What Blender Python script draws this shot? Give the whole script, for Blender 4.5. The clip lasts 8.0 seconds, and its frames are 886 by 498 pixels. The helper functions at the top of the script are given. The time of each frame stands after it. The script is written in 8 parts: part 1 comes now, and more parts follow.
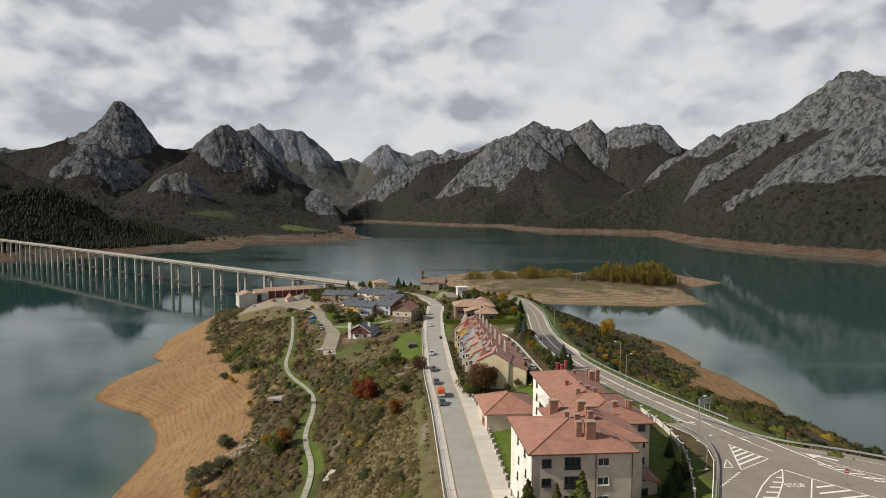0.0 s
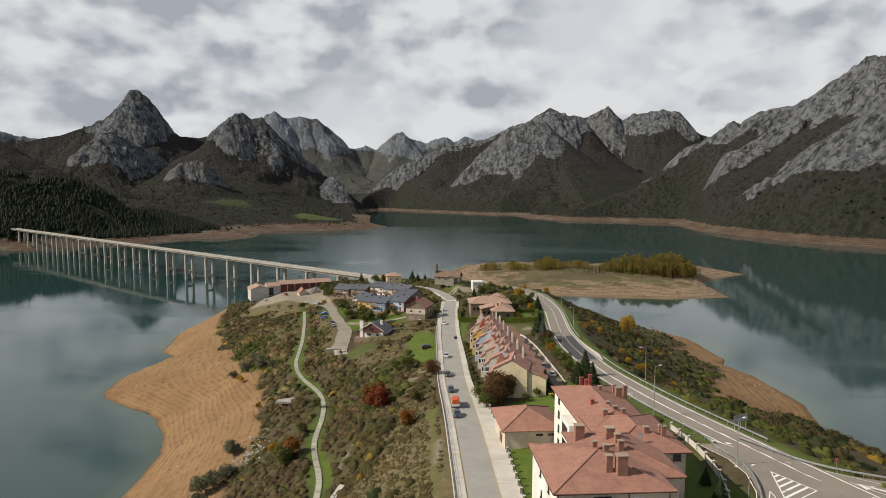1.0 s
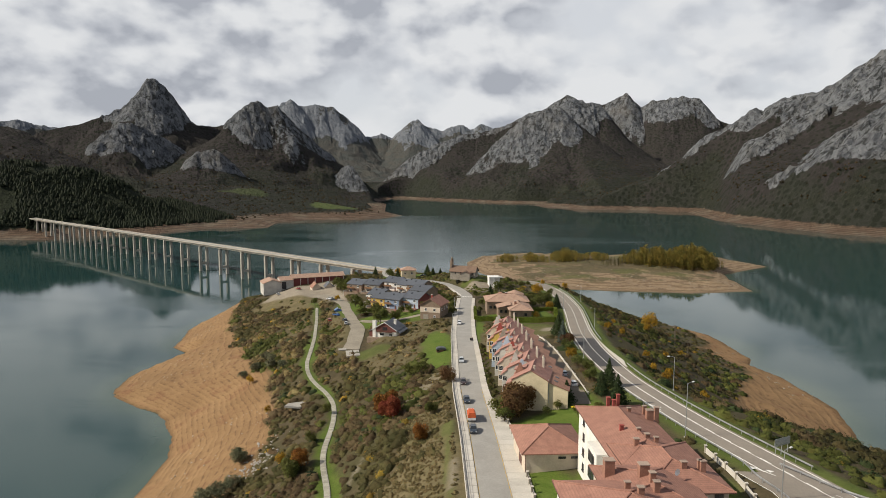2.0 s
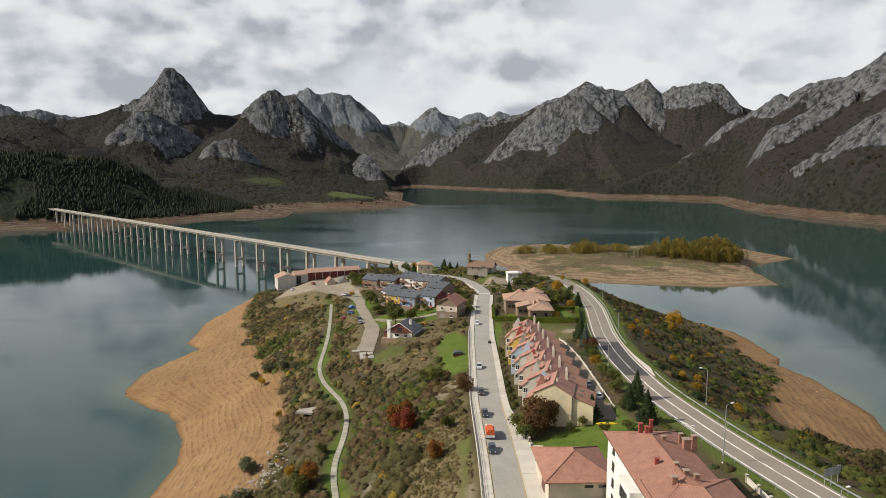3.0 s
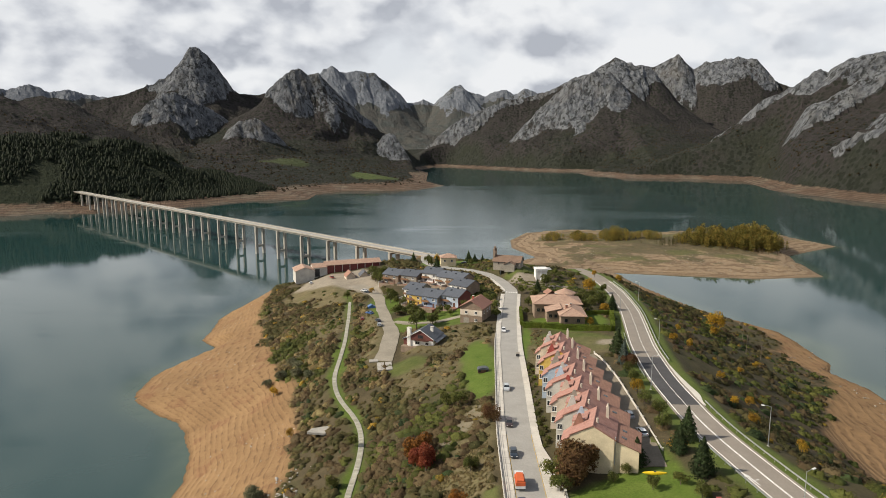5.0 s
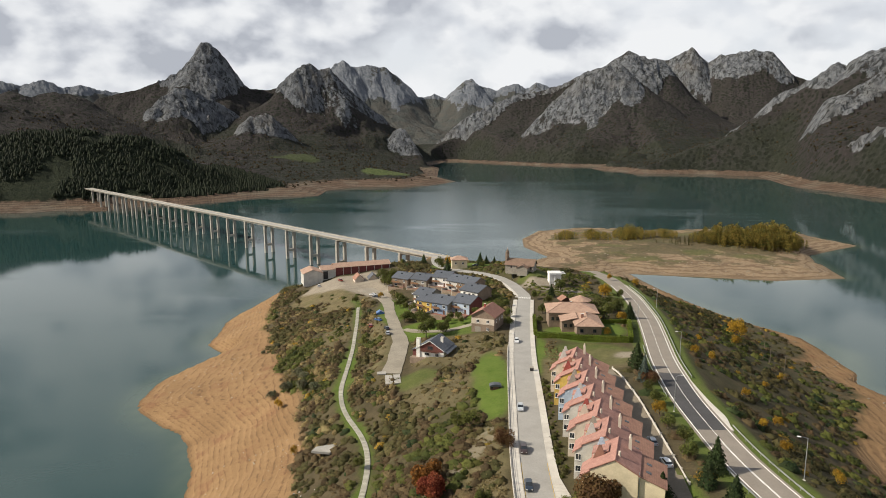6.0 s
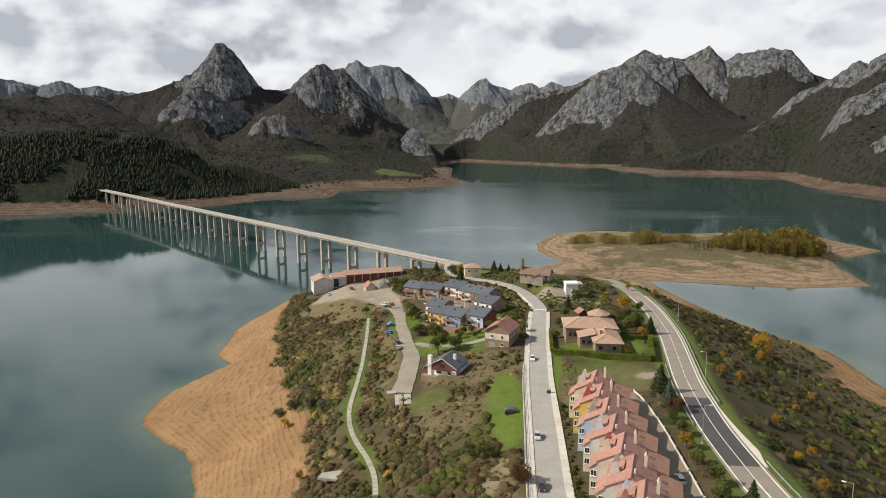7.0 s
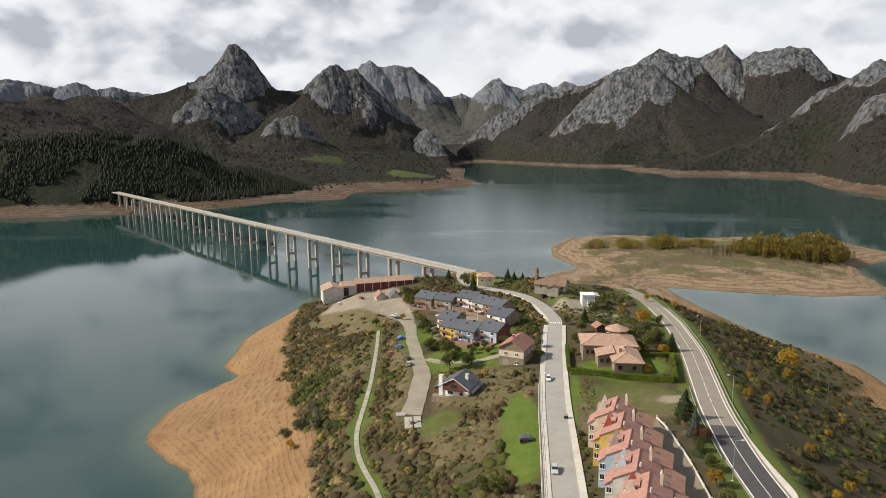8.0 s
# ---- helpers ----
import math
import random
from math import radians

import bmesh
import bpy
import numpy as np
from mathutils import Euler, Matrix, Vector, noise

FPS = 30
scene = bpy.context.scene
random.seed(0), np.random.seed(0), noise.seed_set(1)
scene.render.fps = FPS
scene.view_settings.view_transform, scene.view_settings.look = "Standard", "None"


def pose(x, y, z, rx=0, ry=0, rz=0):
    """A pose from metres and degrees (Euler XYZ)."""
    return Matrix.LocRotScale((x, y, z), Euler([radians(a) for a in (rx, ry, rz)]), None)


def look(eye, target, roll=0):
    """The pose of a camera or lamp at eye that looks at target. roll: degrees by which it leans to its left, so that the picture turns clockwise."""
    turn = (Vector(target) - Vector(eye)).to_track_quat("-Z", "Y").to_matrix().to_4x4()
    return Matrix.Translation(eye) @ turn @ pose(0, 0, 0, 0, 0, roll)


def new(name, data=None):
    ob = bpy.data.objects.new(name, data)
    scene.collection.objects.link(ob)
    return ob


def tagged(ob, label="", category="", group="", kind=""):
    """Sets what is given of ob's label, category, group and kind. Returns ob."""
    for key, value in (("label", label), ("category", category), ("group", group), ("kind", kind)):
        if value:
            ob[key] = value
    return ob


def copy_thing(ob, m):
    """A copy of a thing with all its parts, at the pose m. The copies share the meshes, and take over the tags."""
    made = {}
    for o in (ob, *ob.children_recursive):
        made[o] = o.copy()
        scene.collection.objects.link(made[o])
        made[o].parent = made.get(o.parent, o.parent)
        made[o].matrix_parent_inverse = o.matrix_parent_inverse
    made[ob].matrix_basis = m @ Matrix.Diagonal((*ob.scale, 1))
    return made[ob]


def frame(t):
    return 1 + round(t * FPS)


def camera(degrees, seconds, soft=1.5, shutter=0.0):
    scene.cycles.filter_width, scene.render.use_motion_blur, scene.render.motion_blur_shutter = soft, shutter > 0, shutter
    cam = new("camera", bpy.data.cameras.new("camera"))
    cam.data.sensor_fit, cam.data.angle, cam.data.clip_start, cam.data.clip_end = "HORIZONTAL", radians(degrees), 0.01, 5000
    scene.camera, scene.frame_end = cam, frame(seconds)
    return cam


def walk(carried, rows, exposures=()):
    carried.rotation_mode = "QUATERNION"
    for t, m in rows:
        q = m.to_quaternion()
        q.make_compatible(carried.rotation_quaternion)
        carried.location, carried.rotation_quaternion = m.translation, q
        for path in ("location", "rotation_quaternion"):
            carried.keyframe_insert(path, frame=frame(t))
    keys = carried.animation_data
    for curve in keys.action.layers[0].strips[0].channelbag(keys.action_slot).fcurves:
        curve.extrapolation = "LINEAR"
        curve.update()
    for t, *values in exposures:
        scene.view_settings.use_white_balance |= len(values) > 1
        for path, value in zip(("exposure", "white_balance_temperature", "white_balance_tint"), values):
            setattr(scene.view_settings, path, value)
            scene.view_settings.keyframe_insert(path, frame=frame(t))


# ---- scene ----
cam = camera(68.95, 8.0, soft=0.9)


def shot(x, y, z, yaw, pitch, roll):
    """A camera pose from a place and degrees: yaw to the left of +y, pitch up, roll to the left."""
    return pose(x, y, z, 0, 0, yaw) @ pose(0, 0, 0, 90 + pitch, 0, 0) @ pose(0, 0, 0, 0, 0, roll)


walk(cam, [
    (0.0, shot(0.00, -0.00, 97.77, -0.027, -4.197, 0.327)),
    (0.5, shot(0.00, 5.46, 99.25, 0.609, -4.764, 0.265)),
    (1.0, shot(-0.02, 10.93, 100.74, 1.297, -5.314, 0.270)),
    (1.5, shot(-0.08, 16.40, 102.25, 2.031, -5.876, 0.264)),
    (1.7, shot(-0.12, 18.60, 102.86, 2.296, -6.078, 0.254)),
    (2.8, shot(-0.52, 30.66, 106.27, 3.924, -7.300, 0.068)),
    (3.0, shot(-0.62, 32.83, 106.90, 4.251, -7.503, 0.040)),
    (3.5, shot(-0.90, 38.24, 108.46, 4.955, -8.047, -0.015)),
    (4.0, shot(-1.23, 43.61, 110.05, 5.555, -8.578, -0.033)),
    (4.5, shot(-1.60, 48.93, 111.65, 6.024, -9.078, -0.081)),
    (4.7, shot(-1.76, 51.06, 112.30, 6.195, -9.234, -0.101)),
    (5.8, shot(-2.84, 62.70, 115.97, 7.280, -9.855, -0.234)),
    (6.0, shot(-3.06, 64.81, 116.66, 7.476, -9.940, -0.253)),
    (6.5, shot(-3.62, 70.09, 118.39, 8.055, -9.979, -0.296)),
    (7.0, shot(-4.21, 75.39, 120.14, 8.684, -10.011, -0.328)),
    (7.5, shot(-4.82, 80.69, 121.92, 9.289, -10.043, -0.372)),
    (8.0, shot(-5.44, 86.00, 123.71, 9.846, -10.038, -0.462)),
], exposures=[(0.0, 0.15), (3.0, 0.34), (6.0, 0.48), (8.0, 0.52)])

# ---- world and sun ----
SUN_AZ = radians(257)      # clockwise from +y
SUN_EL = radians(38)
world = bpy.data.worlds.new("sky")
scene.world = world
world.use_nodes = True
wt = world.node_tree
wt.nodes.clear()


def math_node(tree, op, a, b=None, clamp=False):
    n = tree.nodes.new("ShaderNodeMath")
    n.operation, n.use_clamp = op, clamp
    for k, v in enumerate((a, b)):
        if v is None:
            continue
        if isinstance(v, (int, float)):
            n.inputs[k].default_value = v
        else:
            tree.links.new(v, n.inputs[k])
    return n.outputs[0]


def noise_node(tree, vector, scale, detail=6.0, rough=0.55, distortion=0.0):
    n = tree.nodes.new("ShaderNodeTexNoise")
    n.inputs["Scale"].default_value = scale
    n.inputs["Detail"].default_value = detail
    n.inputs["Roughness"].default_value = rough
    n.inputs["Distortion"].default_value = distortion
    if vector is not None:
        tree.links.new(vector, n.inputs["Vector"])
    return n.outputs["Fac"]


def ramp_node(tree, fac, stops):
    n = tree.nodes.new("ShaderNodeValToRGB")
    e = n.color_ramp.elements
    while len(e) < len(stops):
        e.new(0.5)
    for k, (p, c) in enumerate(stops):
        e[k].position = p
        e[k].color = (*c, 1) if not isinstance(c, (int, float)) else (c, c, c, 1)
    tree.links.new(fac, n.inputs[0])
    return n.outputs[0]


def mix_node(tree, fac, a, b, blend="MIX"):
    n = tree.nodes.new("ShaderNodeMixRGB")
    n.blend_type = blend
    for k, v in enumerate((fac, a, b)):
        if isinstance(v, (int, float)):
            n.inputs[k].default_value = v if k == 0 else (v, v, v, 1)
        elif isinstance(v, tuple):
            n.inputs[k].default_value = (*v, 1)
        else:
            tree.links.new(v, n.inputs[k])
    return n.outputs[0]


sky = wt.nodes.new("ShaderNodeTexSky")
sky.sky_type, sky.sun_disc = "NISHITA", False
sky.sun_elevation, sky.sun_rotation = SUN_EL, SUN_AZ
coord = wt.nodes.new("ShaderNodeTexCoord").outputs["Generated"]
sep = wt.nodes.new("ShaderNodeSeparateXYZ")
wt.links.new(coord, sep.inputs[0])
flatten = wt.nodes.new("ShaderNodeMapping")
flatten.inputs["Location"].default_value = (0.31, 0.0, 0.12)
flatten.inputs["Scale"].default_value = (1.0, 1.0, 1.6)
wt.links.new(coord, flatten.inputs[0])
toward_light = wt.nodes.new("ShaderNodeVectorMath")
toward_light.operation = "ADD"
toward_light.inputs[1].default_value = (-0.025, 0.0, 0.05)
wt.links.new(flatten.outputs[0], toward_light.inputs[0])


def cloud_cover(vector):
    """Wide banks, broken up into round puffs with frayed edges."""
    drift_ = wt.nodes.new("ShaderNodeTexNoise")
    drift_.inputs["Scale"].default_value, drift_.inputs["Detail"].default_value = 5.0, 5.0
    wt.links.new(vector, drift_.inputs["Vector"])
    bend = wt.nodes.new("ShaderNodeVectorMath")
    bend.operation = "MULTIPLY_ADD"
    bend.inputs[1].default_value = (0.16, 0.16, 0.16)
    wt.links.new(drift_.outputs["Color"], bend.inputs[0])
    wt.links.new(vector, bend.inputs[2])
    puff = wt.nodes.new("ShaderNodeTexVoronoi")
    puff.feature = "SMOOTH_F1"
    puff.inputs["Scale"].default_value, puff.inputs["Detail"].default_value = 8.0, 2.0
    puff.inputs["Roughness"].default_value, puff.inputs["Smoothness"].default_value = 0.5, 0.6
    wt.links.new(bend.outputs[0], puff.inputs["Vector"])
    wide = noise_node(wt, vector, 2.4, 5.0, 0.5, 0.2)
    fray = noise_node(wt, vector, 11.0, 8.0, 0.55)
    sum_ = math_node(wt, "ADD", math_node(wt, "MULTIPLY", wide, 0.66), math_node(wt, "MULTIPLY", fray, 0.16))
    return math_node(wt, "ADD", sum_, math_node(wt, "MULTIPLY", math_node(wt, "SUBTRACT", 1.0, puff.outputs["Distance"]), 0.17))


cover, cover_up = cloud_cover(flatten.outputs[0]), cloud_cover(toward_light.outputs[0])
# the side of a cloud towards the sun is bright, its base is grey
lit = math_node(wt, "ADD", math_node(wt, "MULTIPLY", math_node(wt, "SUBTRACT", cover, cover_up), 7.0), math_node(wt, "SUBTRACT", 1.22, math_node(wt, "MULTIPLY", cover, 1.55)))
body = ramp_node(wt, lit, [(0.12, (0.56, 0.58, 0.625)), (0.36, (0.76, 0.775, 0.805)), (0.56, (0.93, 0.935, 0.94)), (0.80, (1.06, 1.055, 1.04))])
veil = mix_node(wt, 0.86, mix_node(wt, 1.0, sky.outputs[0], 0.13, "MULTIPLY"), (1.0, 1.0, 1.0))
cloud = mix_node(wt, ramp_node(wt, cover, [(0.30, 0.0), (0.41, 1.0)]), veil, body)
cloud = mix_node(wt, 1.0, cloud, (0.74, 0.755, 0.78), "MULTIPLY")
blue = mix_node(wt, 1.0, sky.outputs[0], 0.11, "MULTIPLY")
gap = ramp_node(wt, math_node(wt, "ADD", sep.outputs[2], math_node(wt, "MULTIPLY", math_node(wt, "SUBTRACT", cover, 0.5), 0.6)), [(0.45, 0.0), (0.66, 1.0)])
high = mix_node(wt, 0.40, blue, mix_node(wt, 1.0, cloud, 0.5, "MULTIPLY"))
total = mix_node(wt, gap, cloud, high)
back = wt.nodes.new("ShaderNodeBackground")
back.inputs[1].default_value = 0.80
wt.links.new(total, back.inputs[0])
wout = wt.nodes.new("ShaderNodeOutputWorld")
wt.links.new(back.outputs[0], wout.inputs[0])

sun = new("sun", bpy.data.lights.new("sun", "SUN"))
sun.data.energy, sun.data.angle, sun.data.color = 4.7, radians(0.6), (1.0, 0.91, 0.76)
toward = Vector((math.sin(SUN_AZ) * math.cos(SUN_EL), math.cos(SUN_AZ) * math.cos(SUN_EL), math.sin(SUN_EL)))
sun.matrix_world = look(toward * 100, (0, 0, 0))

# ---- materials ----


def material(name, colour, rough=0.8, vary=0.25, scale=1.0, metal=0.0, bump=0.15, bump_scale=None, second=None, spec=0.4, object_space=False, per_object=0.0):
    """A surface with two scales of colour variation and a fine relief. second: a colour for the large stains."""
    m = bpy.data.materials.new(name)
    m.use_nodes = True
    t = m.node_tree
    bsdf = t.nodes["Principled BSDF"]
    tc = t.nodes.new("ShaderNodeTexCoord").outputs["Object"] if object_space else t.nodes.new("ShaderNodeNewGeometry").outputs["Position"]
    large = noise_node(t, tc, 0.35 * scale, 4.0, 0.6)
    small = noise_node(t, tc, 4.0 * scale, 5.0, 0.65)
    second = second or tuple(c * 0.72 for c in colour)
    base = mix_node(t, ramp_node(t, large, [(0.35, 0.0), (0.68, 1.0)]), colour, second)
    shade = ramp_node(t, small, [(0.25, 1.0 - vary), (0.75, 1.0 + vary * 0.6)])
    base = mix_node(t, 1.0, base, shade, "MULTIPLY")
    if per_object:
        info = t.nodes.new("ShaderNodeObjectInfo")
        base = mix_node(t, 1.0, base, ramp_node(t, info.outputs["Random"], [(0.0, 1.0 - per_object), (1.0, 1.0 + per_object)]), "MULTIPLY")
    t.links.new(base, bsdf.inputs["Base Color"])
    bsdf.inputs["Roughness"].default_value = rough
    bsdf.inputs["Metallic"].default_value = metal
    bsdf.inputs["Specular IOR Level"].default_value = spec
    if bump:
        b = t.nodes.new("ShaderNodeBump")
        b.inputs["Strength"].default_value = bump
        b.inputs["Distance"].default_value = 0.05
        t.links.new(noise_node(t, tc, bump_scale or 9.0 * scale, 4.0, 0.6), b.inputs["Height"])
        t.links.new(b.outputs[0], bsdf.inputs["Normal"])
    return m


asphalt_old = material("worn_grey_asphalt", (0.30, 0.288, 0.265), 0.9, 0.15, 0.6, second=(0.255, 0.244, 0.225))
asphalt_road = material("brownish_asphalt", (0.225, 0.197, 0.165), 0.9, 0.15, 0.5, second=(0.19, 0.166, 0.14))
asphalt_new = material("fresh_dark_asphalt", (0.062, 0.06, 0.062), 0.85, 0.2, 0.5)
concrete = material("pale_concrete", (0.52, 0.49, 0.44), 0.9, 0.14, 0.8, second=(0.45, 0.42, 0.375))
paint_white = material("road_paint_white", (0.78, 0.77, 0.74), 0.75, 0.2, 1.5, second=(0.64, 0.63, 0.6))
paint_yellow = material("road_paint_yellow", (0.5, 0.34, 0.08), 0.75, 0.3, 1.5)
steel = material("galvanised_steel", (0.5, 0.51, 0.52), 0.45, 0.12, 1.0, metal=0.7)
dirt = material("pale_gravel", (0.33, 0.285, 0.22), 0.95, 0.2, 0.6, second=(0.26, 0.225, 0.175))
gravel_dull = material("dull_brown_gravel", (0.215, 0.18, 0.135), 0.95, 0.25, 0.6, second=(0.17, 0.142, 0.105))
lane_gravel = material("grey_lane_gravel", (0.275, 0.245, 0.195), 0.95, 0.25, 0.5, second=(0.21, 0.185, 0.145))
weathered_concrete = material("weathered_concrete", (0.36, 0.34, 0.305), 0.92, 0.25, 1.2, second=(0.28, 0.265, 0.235))
rock_pale = material("pale_boulder", (0.34, 0.32, 0.29), 0.95, 0.35, 1.0)
wall_cream = material("cream_render", (0.56, 0.475, 0.385), 0.9, 0.1, 0.8)
wall_white = material("white_render", (0.74, 0.72, 0.67), 0.9, 0.08, 0.8)
wall_ochre = material("ochre_render", (0.66, 0.56, 0.38), 0.9, 0.1, 0.8)
wall_grey = material("grey_stone_wall", (0.30, 0.27, 0.225), 0.92, 0.4, 1.2)
wall_brown = material("brown_stone_wall", (0.25, 0.185, 0.135), 0.92, 0.4, 1.2)
wall_red = material("dark_red_wall", (0.17, 0.045, 0.04), 0.85, 0.25, 0.8)
wall_blue = material("blue_render", (0.20, 0.26, 0.36), 0.85, 0.15, 0.8)
wall_yellow = material("yellow_render", (0.55, 0.37, 0.09), 0.85, 0.15, 0.8)
roof_tile = material("terracotta_roof_tile", (0.295, 0.150, 0.110), 0.85, 0.25, 1.6, second=(0.24, 0.118, 0.087), bump=0.35, per_object=0.08)
roof_pink = material("salmon_roof_tile", (0.345, 0.188, 0.152), 0.85, 0.28, 1.6, second=(0.28, 0.142, 0.112), bump=0.35, per_object=0.06)
roof_tan = material("pale_tan_roof_tile", (0.37, 0.25, 0.185), 0.88, 0.3, 1.6, second=(0.30, 0.19, 0.14), bump=0.35)
roof_brown = material("brown_roof_tile", (0.30, 0.165, 0.115), 0.88, 0.3, 1.6, second=(0.24, 0.125, 0.09), bump=0.35)
roof_old = material("old_brown_roof_tile", (0.20, 0.13, 0.092), 0.9, 0.35, 1.6, second=(0.15, 0.10, 0.072), bump=0.35)
roof_slate = material("blue_grey_slate", (0.085, 0.093, 0.108), 0.55, 0.25, 1.8, second=(0.075, 0.083, 0.10), bump=0.3, per_object=0.1)
brick_red = material("red_brick", (0.32, 0.075, 0.06), 0.9, 0.3, 2.0)
brick_brown = material("brown_brick", (0.30, 0.155, 0.11), 0.9, 0.3, 2.0)
glass_dark = material("window_glass", (0.03, 0.035, 0.04), 0.12, 0.1, 1.0, bump=0.0, spec=0.6)
wood_dark = material("dark_stained_wood", (0.11, 0.05, 0.035), 0.7, 0.3, 2.0)
wood_brown = material("brown_wood", (0.22, 0.12, 0.065), 0.8, 0.3, 2.0)
black_metal = material("black_metal", (0.03, 0.03, 0.033), 0.5, 0.1, 1.0)
trim_white = material("white_painted_trim", (0.75, 0.74, 0.72), 0.6, 0.08, 1.0)


wall_pale = material("pale_grey_render", (0.50, 0.48, 0.44), 0.9, 0.12, 0.8)
wall_sky = material("light_blue_render", (0.40, 0.47, 0.56), 0.85, 0.12, 0.8)


def tiled(m, rise=0.125, depth=0.10):
    """Courses of tiles, one for each step of height, on a roof material."""
    t = m.node_tree
    bsdf = t.nodes["Principled BSDF"]
    base = bsdf.inputs["Base Color"].links[0].from_socket
    pos = t.nodes.new("ShaderNodeNewGeometry").outputs["Position"]
    s = t.nodes.new("ShaderNodeSeparateXYZ")
    t.links.new(pos, s.inputs[0])
    course = math_node(t, "SINE", math_node(t, "MULTIPLY", s.outputs[2], 2 * math.pi / rise))
    joint = mix_node(t, 1.0, base, ramp_node(t, math_node(t, "ADD", math_node(t, "MULTIPLY", course, 0.5), 0.5), [(0.0, 1.0 - depth), (0.35, 1.0), (1.0, 1.05)]), "MULTIPLY")
    patch = ramp_node(t, noise_node(t, pos, 0.9, 5.0, 0.7), [(0.3, 0.82), (0.5, 1.0), (0.75, 1.1)])
    t.links.new(mix_node(t, 1.0, joint, patch, "MULTIPLY"), bsdf.inputs["Base Color"])


for m_ in (roof_tile, roof_pink, roof_tan, roof_brown, roof_old):
    tiled(m_)
tiled(roof_slate, 0.14, 0.22)


def car_paint(name, colour):
    m = material(name, colour, 0.3, 0.05, 0.5, bump=0.0, spec=0.6)
    m.node_tree.nodes["Principled BSDF"].inputs["Coat Weight"].default_value = 0.6
    return m


def leaf_material(name, a, b, dark=0.2):
    """Foliage that varies from leaf clump to leaf clump and from plant to plant."""
    m = bpy.data.materials.new(name)
    m.use_nodes = True
    t = m.node_tree
    bsdf = t.nodes["Principled BSDF"]
    geo = t.nodes.new("ShaderNodeNewGeometry")
    info = t.nodes.new("ShaderNodeObjectInfo")
    mixf = math_node(t, "ADD", math_node(t, "MULTIPLY", geo.outputs["Random Per Island"], 0.3), math_node(t, "MULTIPLY", noise_node(t, geo.outputs["Position"], 0.14, 4.0), 1.0))
    base = mix_node(t, ramp_node(t, mixf, [(0.42, 0.0), (0.88, 1.0)]), a, b)
    base = mix_node(t, 1.0, base, ramp_node(t, geo.outputs["Random Per Island"], [(0.0, 1.0 - dark), (1.0, 1.0 + 0.7 * dark)]), "MULTIPLY")
    base = mix_node(t, 1.0, base, ramp_node(t, info.outputs["Random"], [(0.0, 0.82), (1.0, 1.18)]), "MULTIPLY")
    grain = noise_node(t, geo.outputs["Position"], 2.6, 4.0, 0.75)
    base = mix_node(t, 1.0, base, ramp_node(t, grain, [(0.32, 0.78), (0.5, 0.98), (0.7, 1.18)]), "MULTIPLY")
    tone = noise_node(t, geo.outputs["Position"], 0.35, 3.0, 0.6)
    base = mix_node(t, 1.0, base, ramp_node(t, tone, [(0.35, (0.9, 0.78, 0.7)), (0.65, (1.08, 1.12, 0.95))]), "MULTIPLY")
    t.links.new(base, bsdf.inputs["Base Color"])
    bsdf.inputs["Roughness"].default_value = 0.8
    bsdf.inputs["Specular IOR Level"].default_value = 0.2
    rough_ = t.nodes.new("ShaderNodeBump")
    rough_.inputs["Strength"].default_value = 0.7
    rough_.inputs["Distance"].default_value = 0.3
    t.links.new(grain, rough_.inputs["Height"])
    t.links.new(rough_.outputs[0], bsdf.inputs["Normal"])
    thin = t.nodes.new("ShaderNodeBsdfTranslucent")
    t.links.new(base, thin.inputs["Color"])
    both = t.nodes.new("ShaderNodeMixShader")
    both.inputs[0].default_value = 0.4
    t.links.new(bsdf.outputs[0], both.inputs[1])
    t.links.new(thin.outputs[0], both.inputs[2])
    t.links.new(both.outputs[0], t.nodes["Material Output"].inputs["Surface"])
    return m


leaf_olive = leaf_material("olive_scrub", (0.060, 0.061, 0.025), (0.118, 0.102, 0.048))
leaf_brown = leaf_material("brown_autumn_scrub", (0.088, 0.066, 0.039), (0.152, 0.114, 0.067))
leaf_green = leaf_material("green_foliage", (0.062, 0.08, 0.022), (0.135, 0.145, 0.042))
leaf_dark = leaf_material("dark_conifer", (0.024, 0.042, 0.018), (0.06, 0.085, 0.034))
leaf_bluish = leaf_material("blue_spruce", (0.06, 0.085, 0.08), (0.12, 0.15, 0.14))
leaf_yellow = leaf_material("yellow_autumn_leaves", (0.25, 0.16, 0.022), (0.40, 0.25, 0.03))
leaf_gold = leaf_material("gold_poplar_leaves", (0.15, 0.125, 0.03), (0.36, 0.23, 0.04))
leaf_red = leaf_material("red_autumn_leaves", (0.17, 0.034, 0.026), (0.30, 0.095, 0.045))
leaf_maroon = leaf_material("dark_red_leaves", (0.10, 0.05, 0.03), (0.155, 0.10, 0.045))
leaf_silver = leaf_material("silvery_willow_leaves", (0.10, 0.11, 0.07), (0.17, 0.17, 0.115))
leaf_hedge = leaf_material("clipped_hedge_green", (0.075, 0.115, 0.014), (0.15, 0.19, 0.03))
bark = material("grey_bark", (0.13, 0.105, 0.08), 0.95, 0.4, 3.0)

# ---- mesh helpers ----


